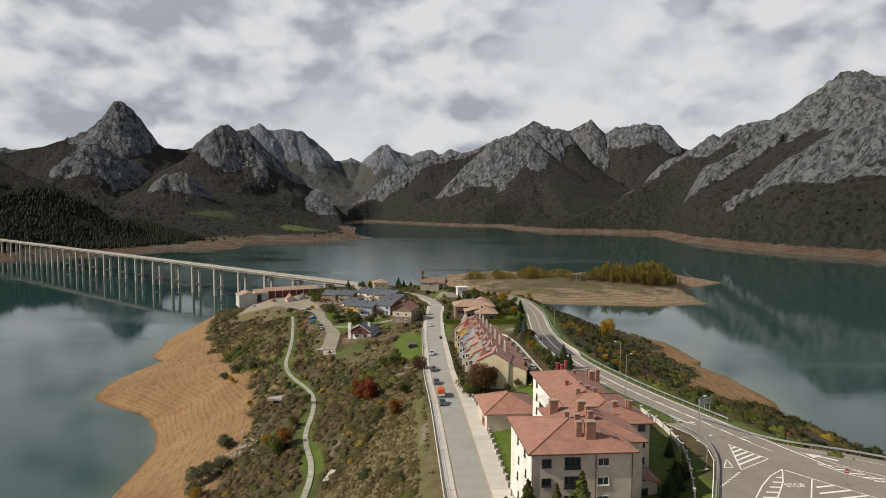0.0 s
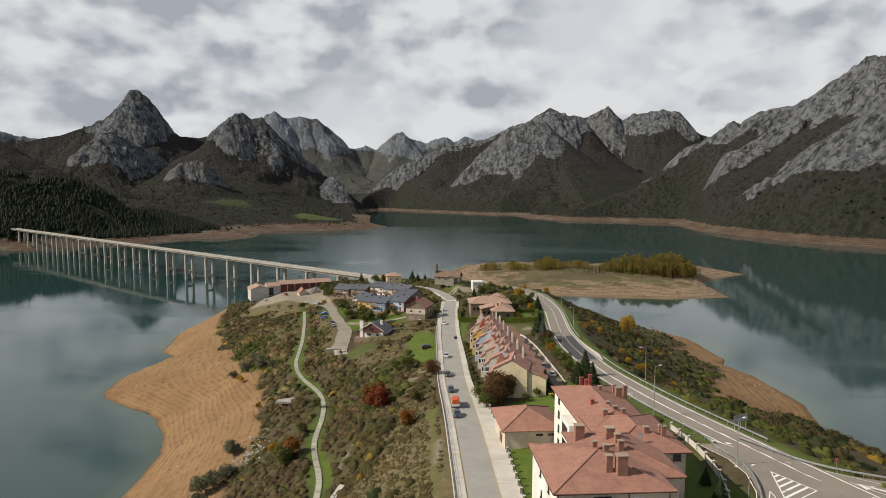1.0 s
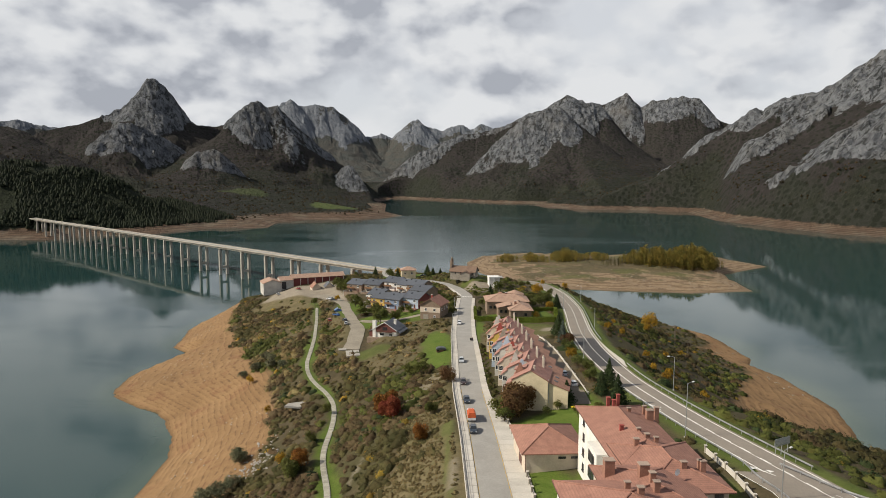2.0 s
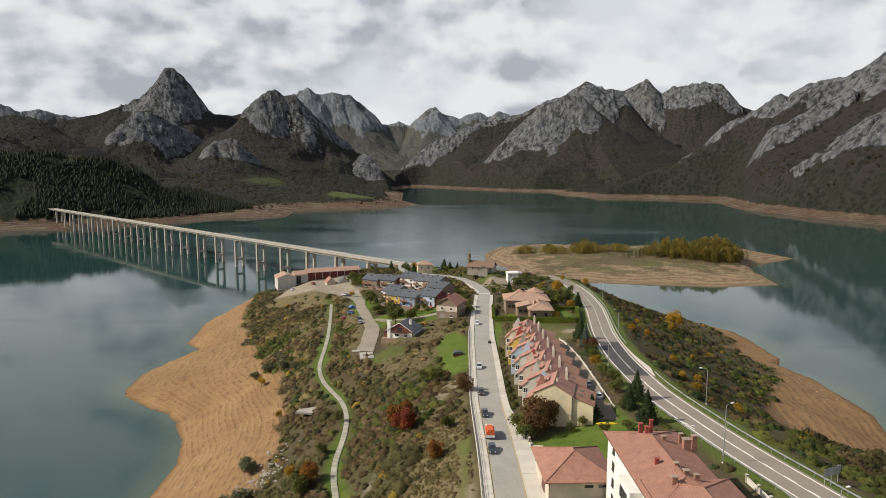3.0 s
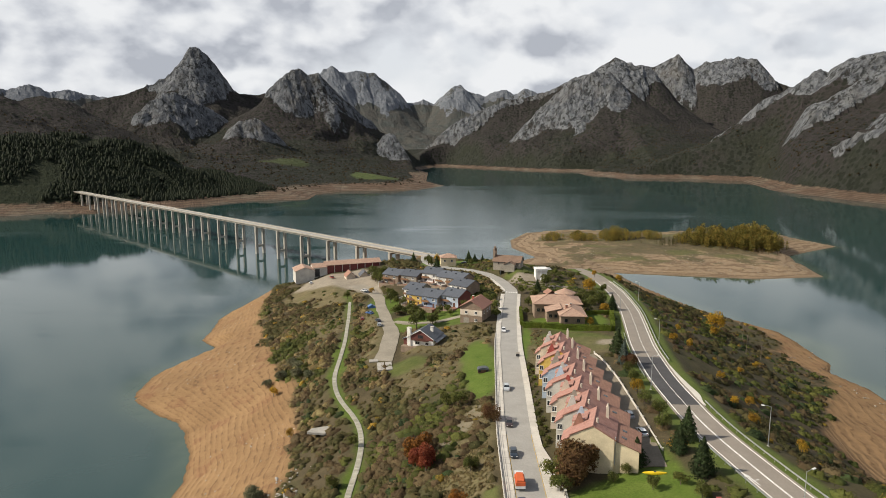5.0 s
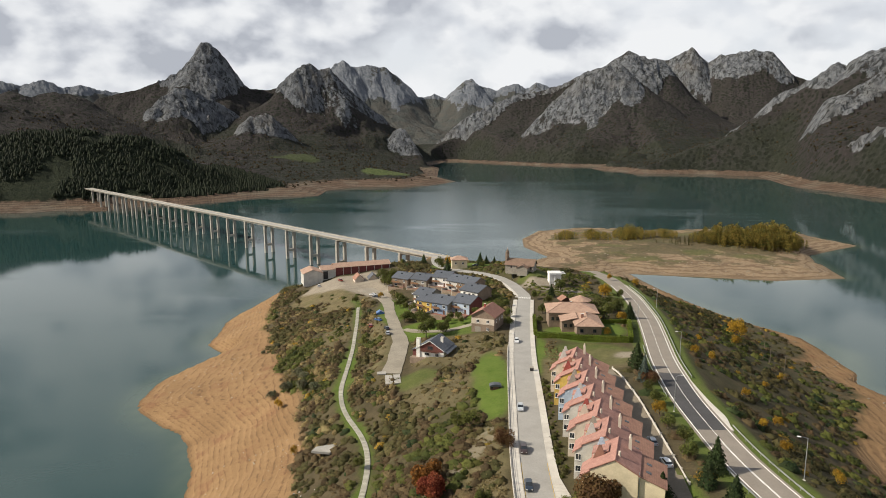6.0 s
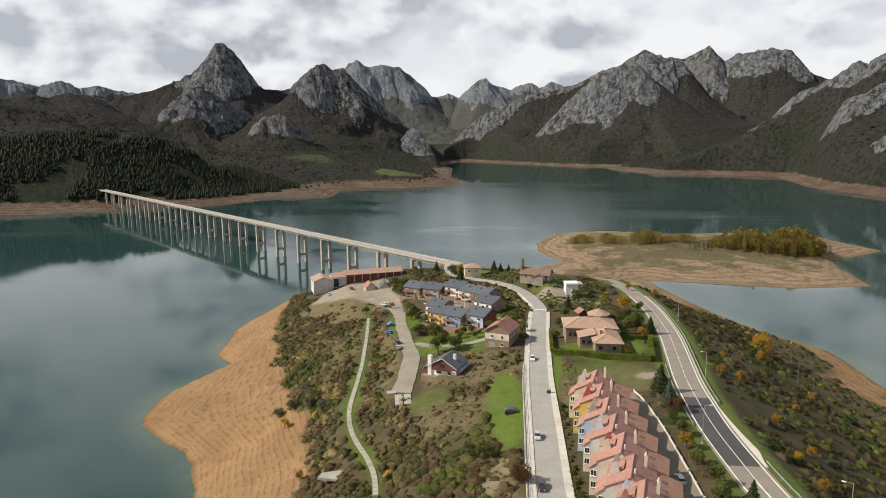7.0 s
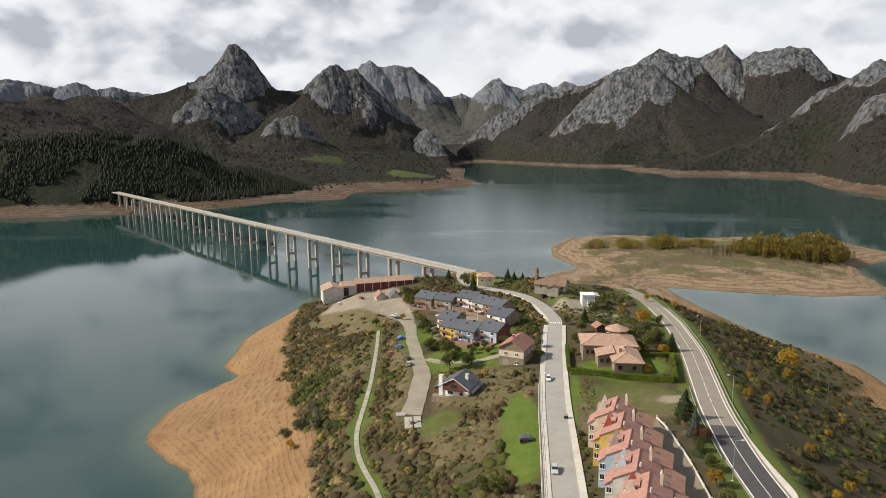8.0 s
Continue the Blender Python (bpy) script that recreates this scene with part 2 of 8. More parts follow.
class Shape:
    """Collects boxes, prisms and polygons of one part and turns them into one mesh."""

    def __init__(self):
        self.v, self.f = [], []

    def poly(self, pts):
        k = len(self.v)
        self.v += [tuple(p) for p in pts]
        self.f.append(tuple(range(k, k + len(pts))))
        return self

    def box(self, x0, x1, y0, y1, z0, z1):
        return self.prism([(x0, y0), (x1, y0), (x1, y1), (x0, y1)], z0, z1)

    def prism(self, ring, z0, z1):
        """An upright prism on a ring of x, y (counter-clockwise); z0 and z1 may be lists, a height for each corner."""
        n, k = len(ring), len(self.v)
        zl = z0 if isinstance(z0, (list, tuple)) else [z0] * n
        zh = z1 if isinstance(z1, (list, tuple)) else [z1] * n
        self.v += [(x, y, z) for (x, y), z in zip(ring, zl)] + [(x, y, z) for (x, y), z in zip(ring, zh)]
        self.f.append(tuple(range(k + n - 1, k - 1, -1)))
        self.f.append(tuple(range(k + n, k + 2 * n)))
        for i in range(n):
            j = (i + 1) % n
            self.f.append((k + i, k + j, k + n + j, k + n + i))
        return self

    def tube(self, path, radii, sides=8, cap=True):
        """A tapered tube along a path of points."""
        k = len(self.v)
        path = [Vector(p) for p in path]
        for i, p in enumerate(path):
            d = (path[min(i + 1, len(path) - 1)] - path[max(i - 1, 0)]).normalized()
            a = d.orthogonal().normalized()
            b = d.cross(a)
            for s in range(sides):
                w = 2 * math.pi * s / sides
                self.v.append(tuple(p + radii[i] * (math.cos(w) * a + math.sin(w) * b)))
        for i in range(len(path) - 1):
            for s in range(sides):
                s2 = (s + 1) % sides
                self.f.append((k + i * sides + s, k + i * sides + s2, k + (i + 1) * sides + s2, k + (i + 1) * sides + s))
        if cap:
            self.f.append(tuple(k + s for s in reversed(range(sides))))
            self.f.append(tuple(k + (len(path) - 1) * sides + s for s in range(sides)))
        return self

    def moved(self, m):
        self.v = [tuple(m @ Vector(p)) for p in self.v]
        return self

    def mesh(self, name, mat):
        me = bpy.data.meshes.new(name)
        me.from_pydata(self.v, [], self.f)
        me.materials.append(mat)
        me.update()
        return me


def part(name, shape, mat, parent=None, label=""):
    """One mesh object under a thing or a part."""
    ob = new(name, shape.mesh(name, mat) if isinstance(shape, Shape) else shape)
    if parent is not None:
        ob.parent = parent
    if label:
        ob["label"] = label
    return ob


def thing(name, m, label, category, group="", kind=""):
    ob = new(name)
    ob.empty_display_size = 0.5
    ob.matrix_world = m
    return tagged(ob, label, category, group, kind)


def from_arrays(name, verts, quads, mat, smooth=True):
    me = bpy.data.meshes.new(name)
    quads = np.asarray(quads)
    n = quads.shape[1]
    me.vertices.add(len(verts))
    me.vertices.foreach_set("co", np.asarray(verts, dtype=np.float32).ravel())
    me.loops.add(quads.size)
    me.loops.foreach_set("vertex_index", quads.astype(np.int32).ravel())
    me.polygons.add(len(quads))
    me.polygons.foreach_set("loop_start", np.arange(0, quads.size, n, dtype=np.int32))
    me.update(calc_edges=True)
    me.polygons.foreach_set("use_smooth", np.full(len(quads), smooth))
    me.materials.append(mat)
    me.validate()
    return me


def grid_quads(nu, nv):
    a = (np.arange(nu - 1)[:, None] * nv + np.arange(nv - 1)[None]).ravel()
    return np.stack([a, a + nv, a + nv + 1, a + 1], 1)


def smoothstep(a, b, x):
    t = np.clip((np.asarray(x, float) - a) / (b - a), 0, 1)
    return t * t * (3 - 2 * t)


def value_noise(x, y, seed=0):
    """Smooth lattice noise in -1..1 on arrays."""
    xi, yi = np.floor(x).astype(np.int64), np.floor(y).astype(np.int64)
    xf, yf = x - xi, y - yi

    def lattice(a, b):
        h = (a * 374761393 + b * 668265263 + seed * 974634777) & 0x7FFFFFFF
        h = ((h ^ (h >> 13)) * 1274126177) & 0x7FFFFFFF
        return ((h ^ (h >> 16)) & 0xFFFF) / 32767.5 - 1.0

    u, v = xf * xf * xf * (xf * (xf * 6 - 15) + 10), yf * yf * yf * (yf * (yf * 6 - 15) + 10)
    a = lattice(xi, yi) * (1 - u) + lattice(xi + 1, yi) * u
    b = lattice(xi, yi + 1) * (1 - u) + lattice(xi + 1, yi + 1) * u
    return a * (1 - v) + b * v


def fbm(x, y, octaves=5, seed=0, gain=0.5, ridged=False):
    out, amp, total = 0.0, 1.0, 0.0
    for k in range(octaves):
        n = value_noise(x * 2**k + 17.3 * k, y * 2**k - 9.1 * k, seed + k)
        out = out + amp * ((1 - 2 * np.abs(n)) if ridged else n)
        total += amp
        amp *= gain
    return out / total


def polygon_distance(x, y, ring):
    """Signed distance to a closed ring: positive inside."""
    ring = np.asarray(ring, float)
    d2, inside = np.full(x.shape, 1e18), np.zeros(x.shape, bool)
    for (ax, ay), (bx, by) in zip(ring, np.roll(ring, -1, 0)):
        ex, ey = bx - ax, by - ay
        t = np.clip(((x - ax) * ex + (y - ay) * ey) / (ex * ex + ey * ey + 1e-9), 0, 1)
        d2 = np.minimum(d2, (x - ax - t * ex) ** 2 + (y - ay - t * ey) ** 2)
        cross = (ay > y) != (by > y)
        with np.errstate(divide="ignore", invalid="ignore"):
            inside ^= cross & (x < ex * (y - ay) / (ey if abs(ey) > 1e-9 else 1e-9) + ax)
    return np.where(inside, 1, -1) * np.sqrt(d2)


# ---- plan of the near land: nodes along y, from the shore of the bay to the shore of the inlet ----
PLAN_Y = [-400, 60, 113, 170, 206, 245, 282, 311, 346, 395, 450, 500, 545, 600]
SHORE_W = [-190, -122, -112, -108, -108, -112, -131, -172, -179, -181, -193, -187, -178, -150]
BEACH_X = [-120, -84, -72, -64, -66, -71, -86, -102, -120, -145, -160, -168, -150, -120]
BEACH_Z = [16, 16, 15, 15, 16, 17.5, 18.5, 17.5, 15.5, 13.5, 16, 16, 13, 8]
PATH_Y = [-400, 60, 113, 150, 162, 168.5, 175, 183, 193.5, 202, 214, 227.5, 238.7, 249.4, 255.9, 265.4, 279.3, 298.9, 320.3, 357.5, 388.4, 450, 500, 545, 600]
PATH_X = [-40, -30, -31, -33.2, -33.9, -34.7, -36.3, -39.1, -42.1, -43.2, -43.9, -45.8, -48.7, -53.7, -58.8, -64.3, -69, -72, -75.6, -83.6, -91, -118, -120, -110, -95]
PATH_Z = [30, 28, 27, 26.2, 25.9, 25.8, 25.7, 25.6, 25.4, 25.3, 25.2, 25.1, 25, 25, 25.2, 25.7, 26.2, 26.5, 26.9, 27.6, 28.4, 27.5, 27, 24, 12]
TERRACE_X = [-20, -12, -12, -14, -24, -32, -40, -44, -48, -60, -80, -85, -75, -70]
TERRACE_Z = [44, 41, 39.5, 38.5, 35.5, 34, 33.4, 33.2, 32.6, 31.5, 31, 30.5, 28, 14]
STREET_X = [24, 9.0, 5.8, 2.4, -0.6, -2.1, -3.7, -4.1, -4.2, -3.6, -10, -20, -25, -30]
STREET_Z = [52, 47.5, 45.5, 43.3, 42.0, 40.45, 39.0, 38.0, 36.7, 35.2, 35, 32, 26, 12]
ROAD_X = [120, 84, 66, 50.8, 44.3, 42.3, 43.6, 46.6, 50.0, 51.0, 47, 38, 30, 20]
ROAD_Z = [58, 52.5, 50.5, 47.4, 45.4, 43.3, 41.2, 39.6, 37.7, 35.0, 32, 27, 20, 10]
SHORE_E = [260, 205, 192, 183, 178, 150, 156, 164, 162, 160, 156, 123, 110, 95]


def along(nodes, y):
    return np.interp(y, PATH_Y if len(nodes) == len(PATH_Y) else PLAN_Y, nodes)


def smooth_along(nodes, y):
    """Like along(), with rounded corners."""
    k = 0.4 if len(nodes) == len(PATH_Y) else 1.0
    return sum(along(nodes, y + s * k) for s in (-9, -4.5, 0, 4.5, 9)) / 5


STREET_TAIL = [(-3.4, 392, 35.1), (-6.5, 404, 35.0), (-11, 420, 34.9), (-19, 437, 34.6), (-30, 450, 34.0), (-44, 460, 33.2), (-56, 472, 32.2), (-63, 490, 31.0), (-67, 510, 30.1), (-68, 522, 29.8)]
LANE = [(-51.5, 284, 31.6), (-52.0, 300, 31.6), (-55.5, 324, 31.5), (-65.5, 354, 31.2), (-76.0, 392, 29.8), (-86, 412, 28.4), (-98, 428, 27.6)]
LANE_S, LANE_W = [0, 16, 42, 74, 115, 150], [3.6, 3.5, 3.3, 2.7, 3.0, 5.0]

LAND = [(-190, -400), (-122, 60), (-112, 113), (-108, 206), (-112, 245), (-119, 264), (-138, 290), (-153, 297), (-166, 306), (-174, 318), (-178, 332), (-176, 346), (-169, 362), (-163, 372), (-164, 382), (-183, 398), (-189, 410), (-192, 450), (-188, 498), (-185, 545), (-150, 585),
        (-95, 575), (-60, 590), (-20, 640), (18, 690), (-6, 745), (-8, 800), (10, 860), (60, 895), (160, 880), (235, 905), (315, 890), (330, 830), (345, 790), (270, 725), (262, 690), (258, 620), (195, 604), (140, 613), (84, 619),
        (100, 560), (114, 518), (132, 478), (142, 462), (158, 447), (170, 421), (159, 391), (152, 376), (164, 353), (168, 337), (163, 300), (154, 278), (147, 254), (158, 238), (176, 220), (183, 170), (205, 60), (260, -400)]


def near_height(x, y, rough=True):
    """Height of the near land and of the island, in metres over the water."""
    x, y = np.asarray(x, float), np.asarray(y, float)
    d = polygon_distance(x, y, LAND)
    nodes_x = [along(SHORE_W, y) - 40, along(SHORE_W, y), along(BEACH_X, y), smooth_along(PATH_X, y) - 3, smooth_along(PATH_X, y) + 3, along(TERRACE_X, y), smooth_along(STREET_X, y) - 6.5, smooth_along(STREET_X, y) + 8,
               smooth_along(ROAD_X, y) - 7, smooth_along(ROAD_X, y) + 8, 0, along(SHORE_E, y), along(SHORE_E, y) + 40]
    sz, rz, pz = smooth_along(STREET_Z, y), smooth_along(ROAD_Z, y), smooth_along(PATH_Z, y)
    near = 1 - smoothstep(184, 206, y)
    nodes_x[10] = nodes_x[9] * (0.43 + 0.30 * near) + nodes_x[11] * (0.57 - 0.30 * near)
    nodes_z = [0 * y - 10, 0 * y, along(BEACH_Z, y), pz, pz, along(TERRACE_Z, y), sz, sz, rz, rz, rz * (0.28 + 0.56 * near), 0 * y, 0 * y - 14]
    h = np.full(x.shape, -14.0)
    for k in range(len(nodes_x) - 1):
        a, b = nodes_x[k], nodes_x[k + 1]
        t = np.clip((x - a) / np.maximum(b - a, 1e-3), 0, 1)
        h = np.where((x >= a) & (x <= b), nodes_z[k] * (1 - t) + nodes_z[k + 1] * t, h)
    # the mound of the church
    h = h + 6.0 * np.exp(-(((x + 6) / 22) ** 2 + ((y - 436) / 26) ** 2))
    bare = 9.0 * (1 - np.exp(-np.maximum(d, 0) / 60)) + 3.5 * np.exp(-(((x - 245) / 60) ** 2 + ((y - 760) / 70) ** 2)) * (d > 0)
    w = smoothstep(490, 590, y)
    h = h * (1 - w) + bare * w
    h = np.where(d > 0, np.minimum(h, 0.05 + d * np.where(y > 470, 0.42, 0.9)), np.minimum(h, d * 0.3))
    calm = np.zeros(x.shape)
    for pts, wide in ((STREET_TAIL, 4.8), (LANE, 4.6)):
        near, level = np.full(x.shape, 1e9), np.zeros(x.shape)
        for (ax, ay, za), (bx, by, zb) in zip(pts, pts[1:]):
            ex, ey = bx - ax, by - ay
            t = np.clip(((x - ax) * ex + (y - ay) * ey) / (ex * ex + ey * ey), 0, 1)
            dd = np.hypot(x - ax - t * ex, y - ay - t * ey)
            level = np.where(dd < near, za + (zb - za) * t, level)
            near = np.minimum(near, dd)
        k = (1 - smoothstep(wide, wide + 7, near)) * (d > 0)
        calm = np.maximum(calm, k)
        h = h * (1 - k) + (level - 0.15) * k
    for xs, zs, half, y1 in ((STREET_X, STREET_Z, 6.5, 386), (ROAD_X, ROAD_Z, 6.0, 470), (PATH_X, PATH_Z, 1.4, 388)):
        k = (1 - smoothstep(half, half + 2.5, np.abs(x - smooth_along(xs, y)))) * (y < y1)
        h = h * (1 - k) + (smooth_along(zs, y) - 0.16) * k
    if rough:
        soft = np.clip(np.abs(x - smooth_along(STREET_X, y)) / 6 - 1.4, 0, 1) * np.clip(np.abs(x - smooth_along(ROAD_X, y)) / 6 - 1.5, 0, 1) * np.clip(np.abs(x - smooth_along(PATH_X, y)) / 3 - 0.8, 0, 1)
        soft = soft * (1 - np.clip(2 * calm, 0, 1))
        h = h + soft * np.clip(d / 12, 0, 1) * (0.9 * fbm(x / 22, y / 22, 4, 3) + 0.25 * fbm(x / 4, y / 4, 3, 9))
        # wash lines of the falling water on the bare shore
        low = np.where(x > 60, np.clip(1 - h / 15, 0, 1), np.clip(1.35 - h / 17, 0, 1)) * (d > 0)
        low = np.where(y > 560, low * 1.9, low)
        h = h + smoothstep(560, 640, y) * np.clip(d / 25, 0, 1) * 2.6 * fbm(x / 26, y / 18, 5, 27)
        h = h + low * np.where(x > 60, 0.62, 0.5) * np.clip(0.4 + 1.1 * fbm(x / 34, y / 34, 3, 23), 0.05, 1) * np.sin(h * np.where(x > 60, 4.5, 3.1) + 1.7 * fbm(x / 55, y / 55, 4, 21))
    return h


def ground_z(x, y):
    return float(near_height(np.array([x]), np.array([y]))[0])

# ---- ground, water and mountains ----


def ground_material():
    m = bpy.data.materials.new("ground_sand_grass_scrub")
    m.use_nodes = True
    t = m.node_tree
    bsdf = t.nodes["Principled BSDF"]
    geo = t.nodes.new("ShaderNodeNewGeometry")
    pos = geo.outputs["Position"]
    s = t.nodes.new("ShaderNodeSeparateXYZ")
    t.links.new(pos, s.inputs[0])
    zone = t.nodes.new("ShaderNodeAttribute")
    zone.attribute_name = "zone"
    zs = t.nodes.new("ShaderNodeSeparateColor")
    t.links.new(zone.outputs["Color"], zs.inputs[0])
    big, mid, fine = noise_node(t, pos, 0.045, 5.0, 0.6), noise_node(t, pos, 0.3, 6.0, 0.65), noise_node(t, pos, 2.2, 5.0, 0.7)
    sand = mix_node(t, ramp_node(t, big, [(0.35, 0.0), (0.7, 1.0)]), (0.245, 0.152, 0.076), (0.195, 0.118, 0.058))
    sand = mix_node(t, ramp_node(t, mid, [(0.5, 0.0), (0.8, 0.8)]), sand, (0.15, 0.09, 0.046))
    band = math_node(t, "SINE", math_node(t, "ADD", math_node(t, "MULTIPLY", s.outputs[2], 6.4), math_node(t, "ADD", math_node(t, "MULTIPLY", big, 6.0), math_node(t, "MULTIPLY", mid, 1.4))))
    sand = mix_node(t, ramp_node(t, math_node(t, "MULTIPLY", band, ramp_node(t, mid, [(0.36, 0.3), (0.56, 1.0)])), [(0.5, 0.0), (0.95, 0.7)]), sand, (0.115, 0.068, 0.035))
    sand = mix_node(t, ramp_node(t, noise_node(t, pos, 0.075, 5.0, 0.65), [(0.54, 0.0), (0.70, 0.6)]), sand, (0.175, 0.085, 0.046))
    wet = ramp_node(t, math_node(t, "ADD", math_node(t, "MULTIPLY", s.outputs[2], 0.5), math_node(t, "MULTIPLY", math_node(t, "SUBTRACT", mid, 0.5), 0.4)), [(0.08, 0.62), (0.38, 1.0)])
    island = mix_node(t, ramp_node(t, mid, [(0.4, 0.0), (0.7, 1.0)]), (0.235, 0.175, 0.115), (0.165, 0.115, 0.07))
    strata = math_node(t, "SINE", math_node(t, "ADD", math_node(t, "MULTIPLY", s.outputs[2], 4.6), math_node(t, "MULTIPLY", big, 7.0)))
    island = mix_node(t, ramp_node(t, strata, [(0.2, 0.0), (0.9, 0.7)]), island, (0.115, 0.076, 0.046))
    upland = math_node(t, "ADD", math_node(t, "MULTIPLY", s.outputs[2], 0.1), math_node(t, "MULTIPLY", math_node(t, "SUBTRACT", big, 0.5), 1.3))
    turf = mix_node(t, ramp_node(t, mid, [(0.35, 0.0), (0.65, 1.0)]), (0.075, 0.066, 0.036), (0.125, 0.095, 0.055))
    turf = mix_node(t, ramp_node(t, noise_node(t, pos, 0.03, 5.0, 0.6), [(0.50, 0.0), (0.66, 0.5)]), turf, (0.082, 0.08, 0.036))
    island = mix_node(t, ramp_node(t, upland, [(0.46, 0.0), (0.60, 1.0)]), island, turf)
    sand = mix_node(t, ramp_node(t, math_node(t, "MULTIPLY", s.outputs[1], 0.001), [(0.53, 0.0), (0.60, 1.0)]), sand, island)
    wild = mix_node(t, ramp_node(t, mid, [(0.3, 0.0), (0.7, 1.0)]), (0.047, 0.039, 0.021), (0.088, 0.069, 0.039))
    wild = mix_node(t, ramp_node(t, big, [(0.45, 0.0), (0.65, 0.5)]), wild, (0.055, 0.057, 0.022))
    straw_green = ramp_node(t, noise_node(t, pos, 0.13, 4.0, 0.6), [(0.50, 0.0), (0.66, 0.4)])
    dry = mix_node(t, ramp_node(t, mid, [(0.35, 0.0), (0.7, 1.0)]), (0.100, 0.082, 0.042), (0.160, 0.130, 0.070))
    dry = mix_node(t, straw_green, dry, (0.088, 0.096, 0.032))
    lawn = mix_node(t, ramp_node(t, mid, [(0.3, 0.0), (0.7, 1.0)]), (0.064, 0.104, 0.014), (0.100, 0.134, 0.026))
    sand = mix_node(t, 1.0, sand, wet, "MULTIPLY")
    base = mix_node(t, zs.outputs[0], wild, sand)
    base = mix_node(t, zs.outputs[1], base, lawn)
    base = mix_node(t, zs.outputs[2], base, dry)
    grit = mix_node(t, ramp_node(t, mid, [(0.35, 0.0), (0.7, 1.0)]), (0.27, 0.235, 0.185), (0.21, 0.18, 0.14))
    base = mix_node(t, zone.outputs["Alpha"], base, grit)
    base = mix_node(t, 1.0, base, ramp_node(t, fine, [(0.25, 0.7), (0.75, 1.2)]), "MULTIPLY")
    t.links.new(base, bsdf.inputs["Base Color"])
    bsdf.inputs["Roughness"].default_value = 0.95
    bsdf.inputs["Specular IOR Level"].default_value = 0.15
    b = t.nodes.new("ShaderNodeBump")
    b.inputs["Strength"].default_value = 0.6
    b.inputs["Distance"].default_value = 0.35
    ledge = math_node(t, "MULTIPLY", math_node(t, "MULTIPLY", band, zs.outputs[0]), ramp_node(t, noise_node(t, pos, 0.06, 4.0, 0.6), [(0.36, 0.08), (0.60, 0.40)]))
    t.links.new(math_node(t, "ADD", ledge, math_node(t, "ADD", mid, math_node(t, "MULTIPLY", fine, 0.4))), b.inputs["Height"])
    t.links.new(b.outputs[0], bsdf.inputs["Normal"])
    return m


def lines(*spans):
    out = [np.arange(a, b, s) for a, b, s in spans]
    return np.concatenate(out + [np.array([spans[-1][1]], float)])


YARD = [(-140, 434), (-112, 428), (-94, 410), (-86, 402), (-76, 398), (-80, 420), (-88, 436), (-94, 462), (-104, 474), (-134, 452)]


def bump_at(x, y, cx, cy, rx, ry, turn=0.0):
    """A soft-edged patch, 0..1, with an uneven border."""
    c, s = math.cos(radians(turn)), math.sin(radians(turn))
    u, v = (c * (x - cx) + s * (y - cy)) / rx, (-s * (x - cx) + c * (y - cy)) / ry
    r = np.sqrt(u * u + v * v) + 0.18 * fbm(x / 9, y / 9, 3, 5)
    return 1 - smoothstep(0.8, 1.05, r)


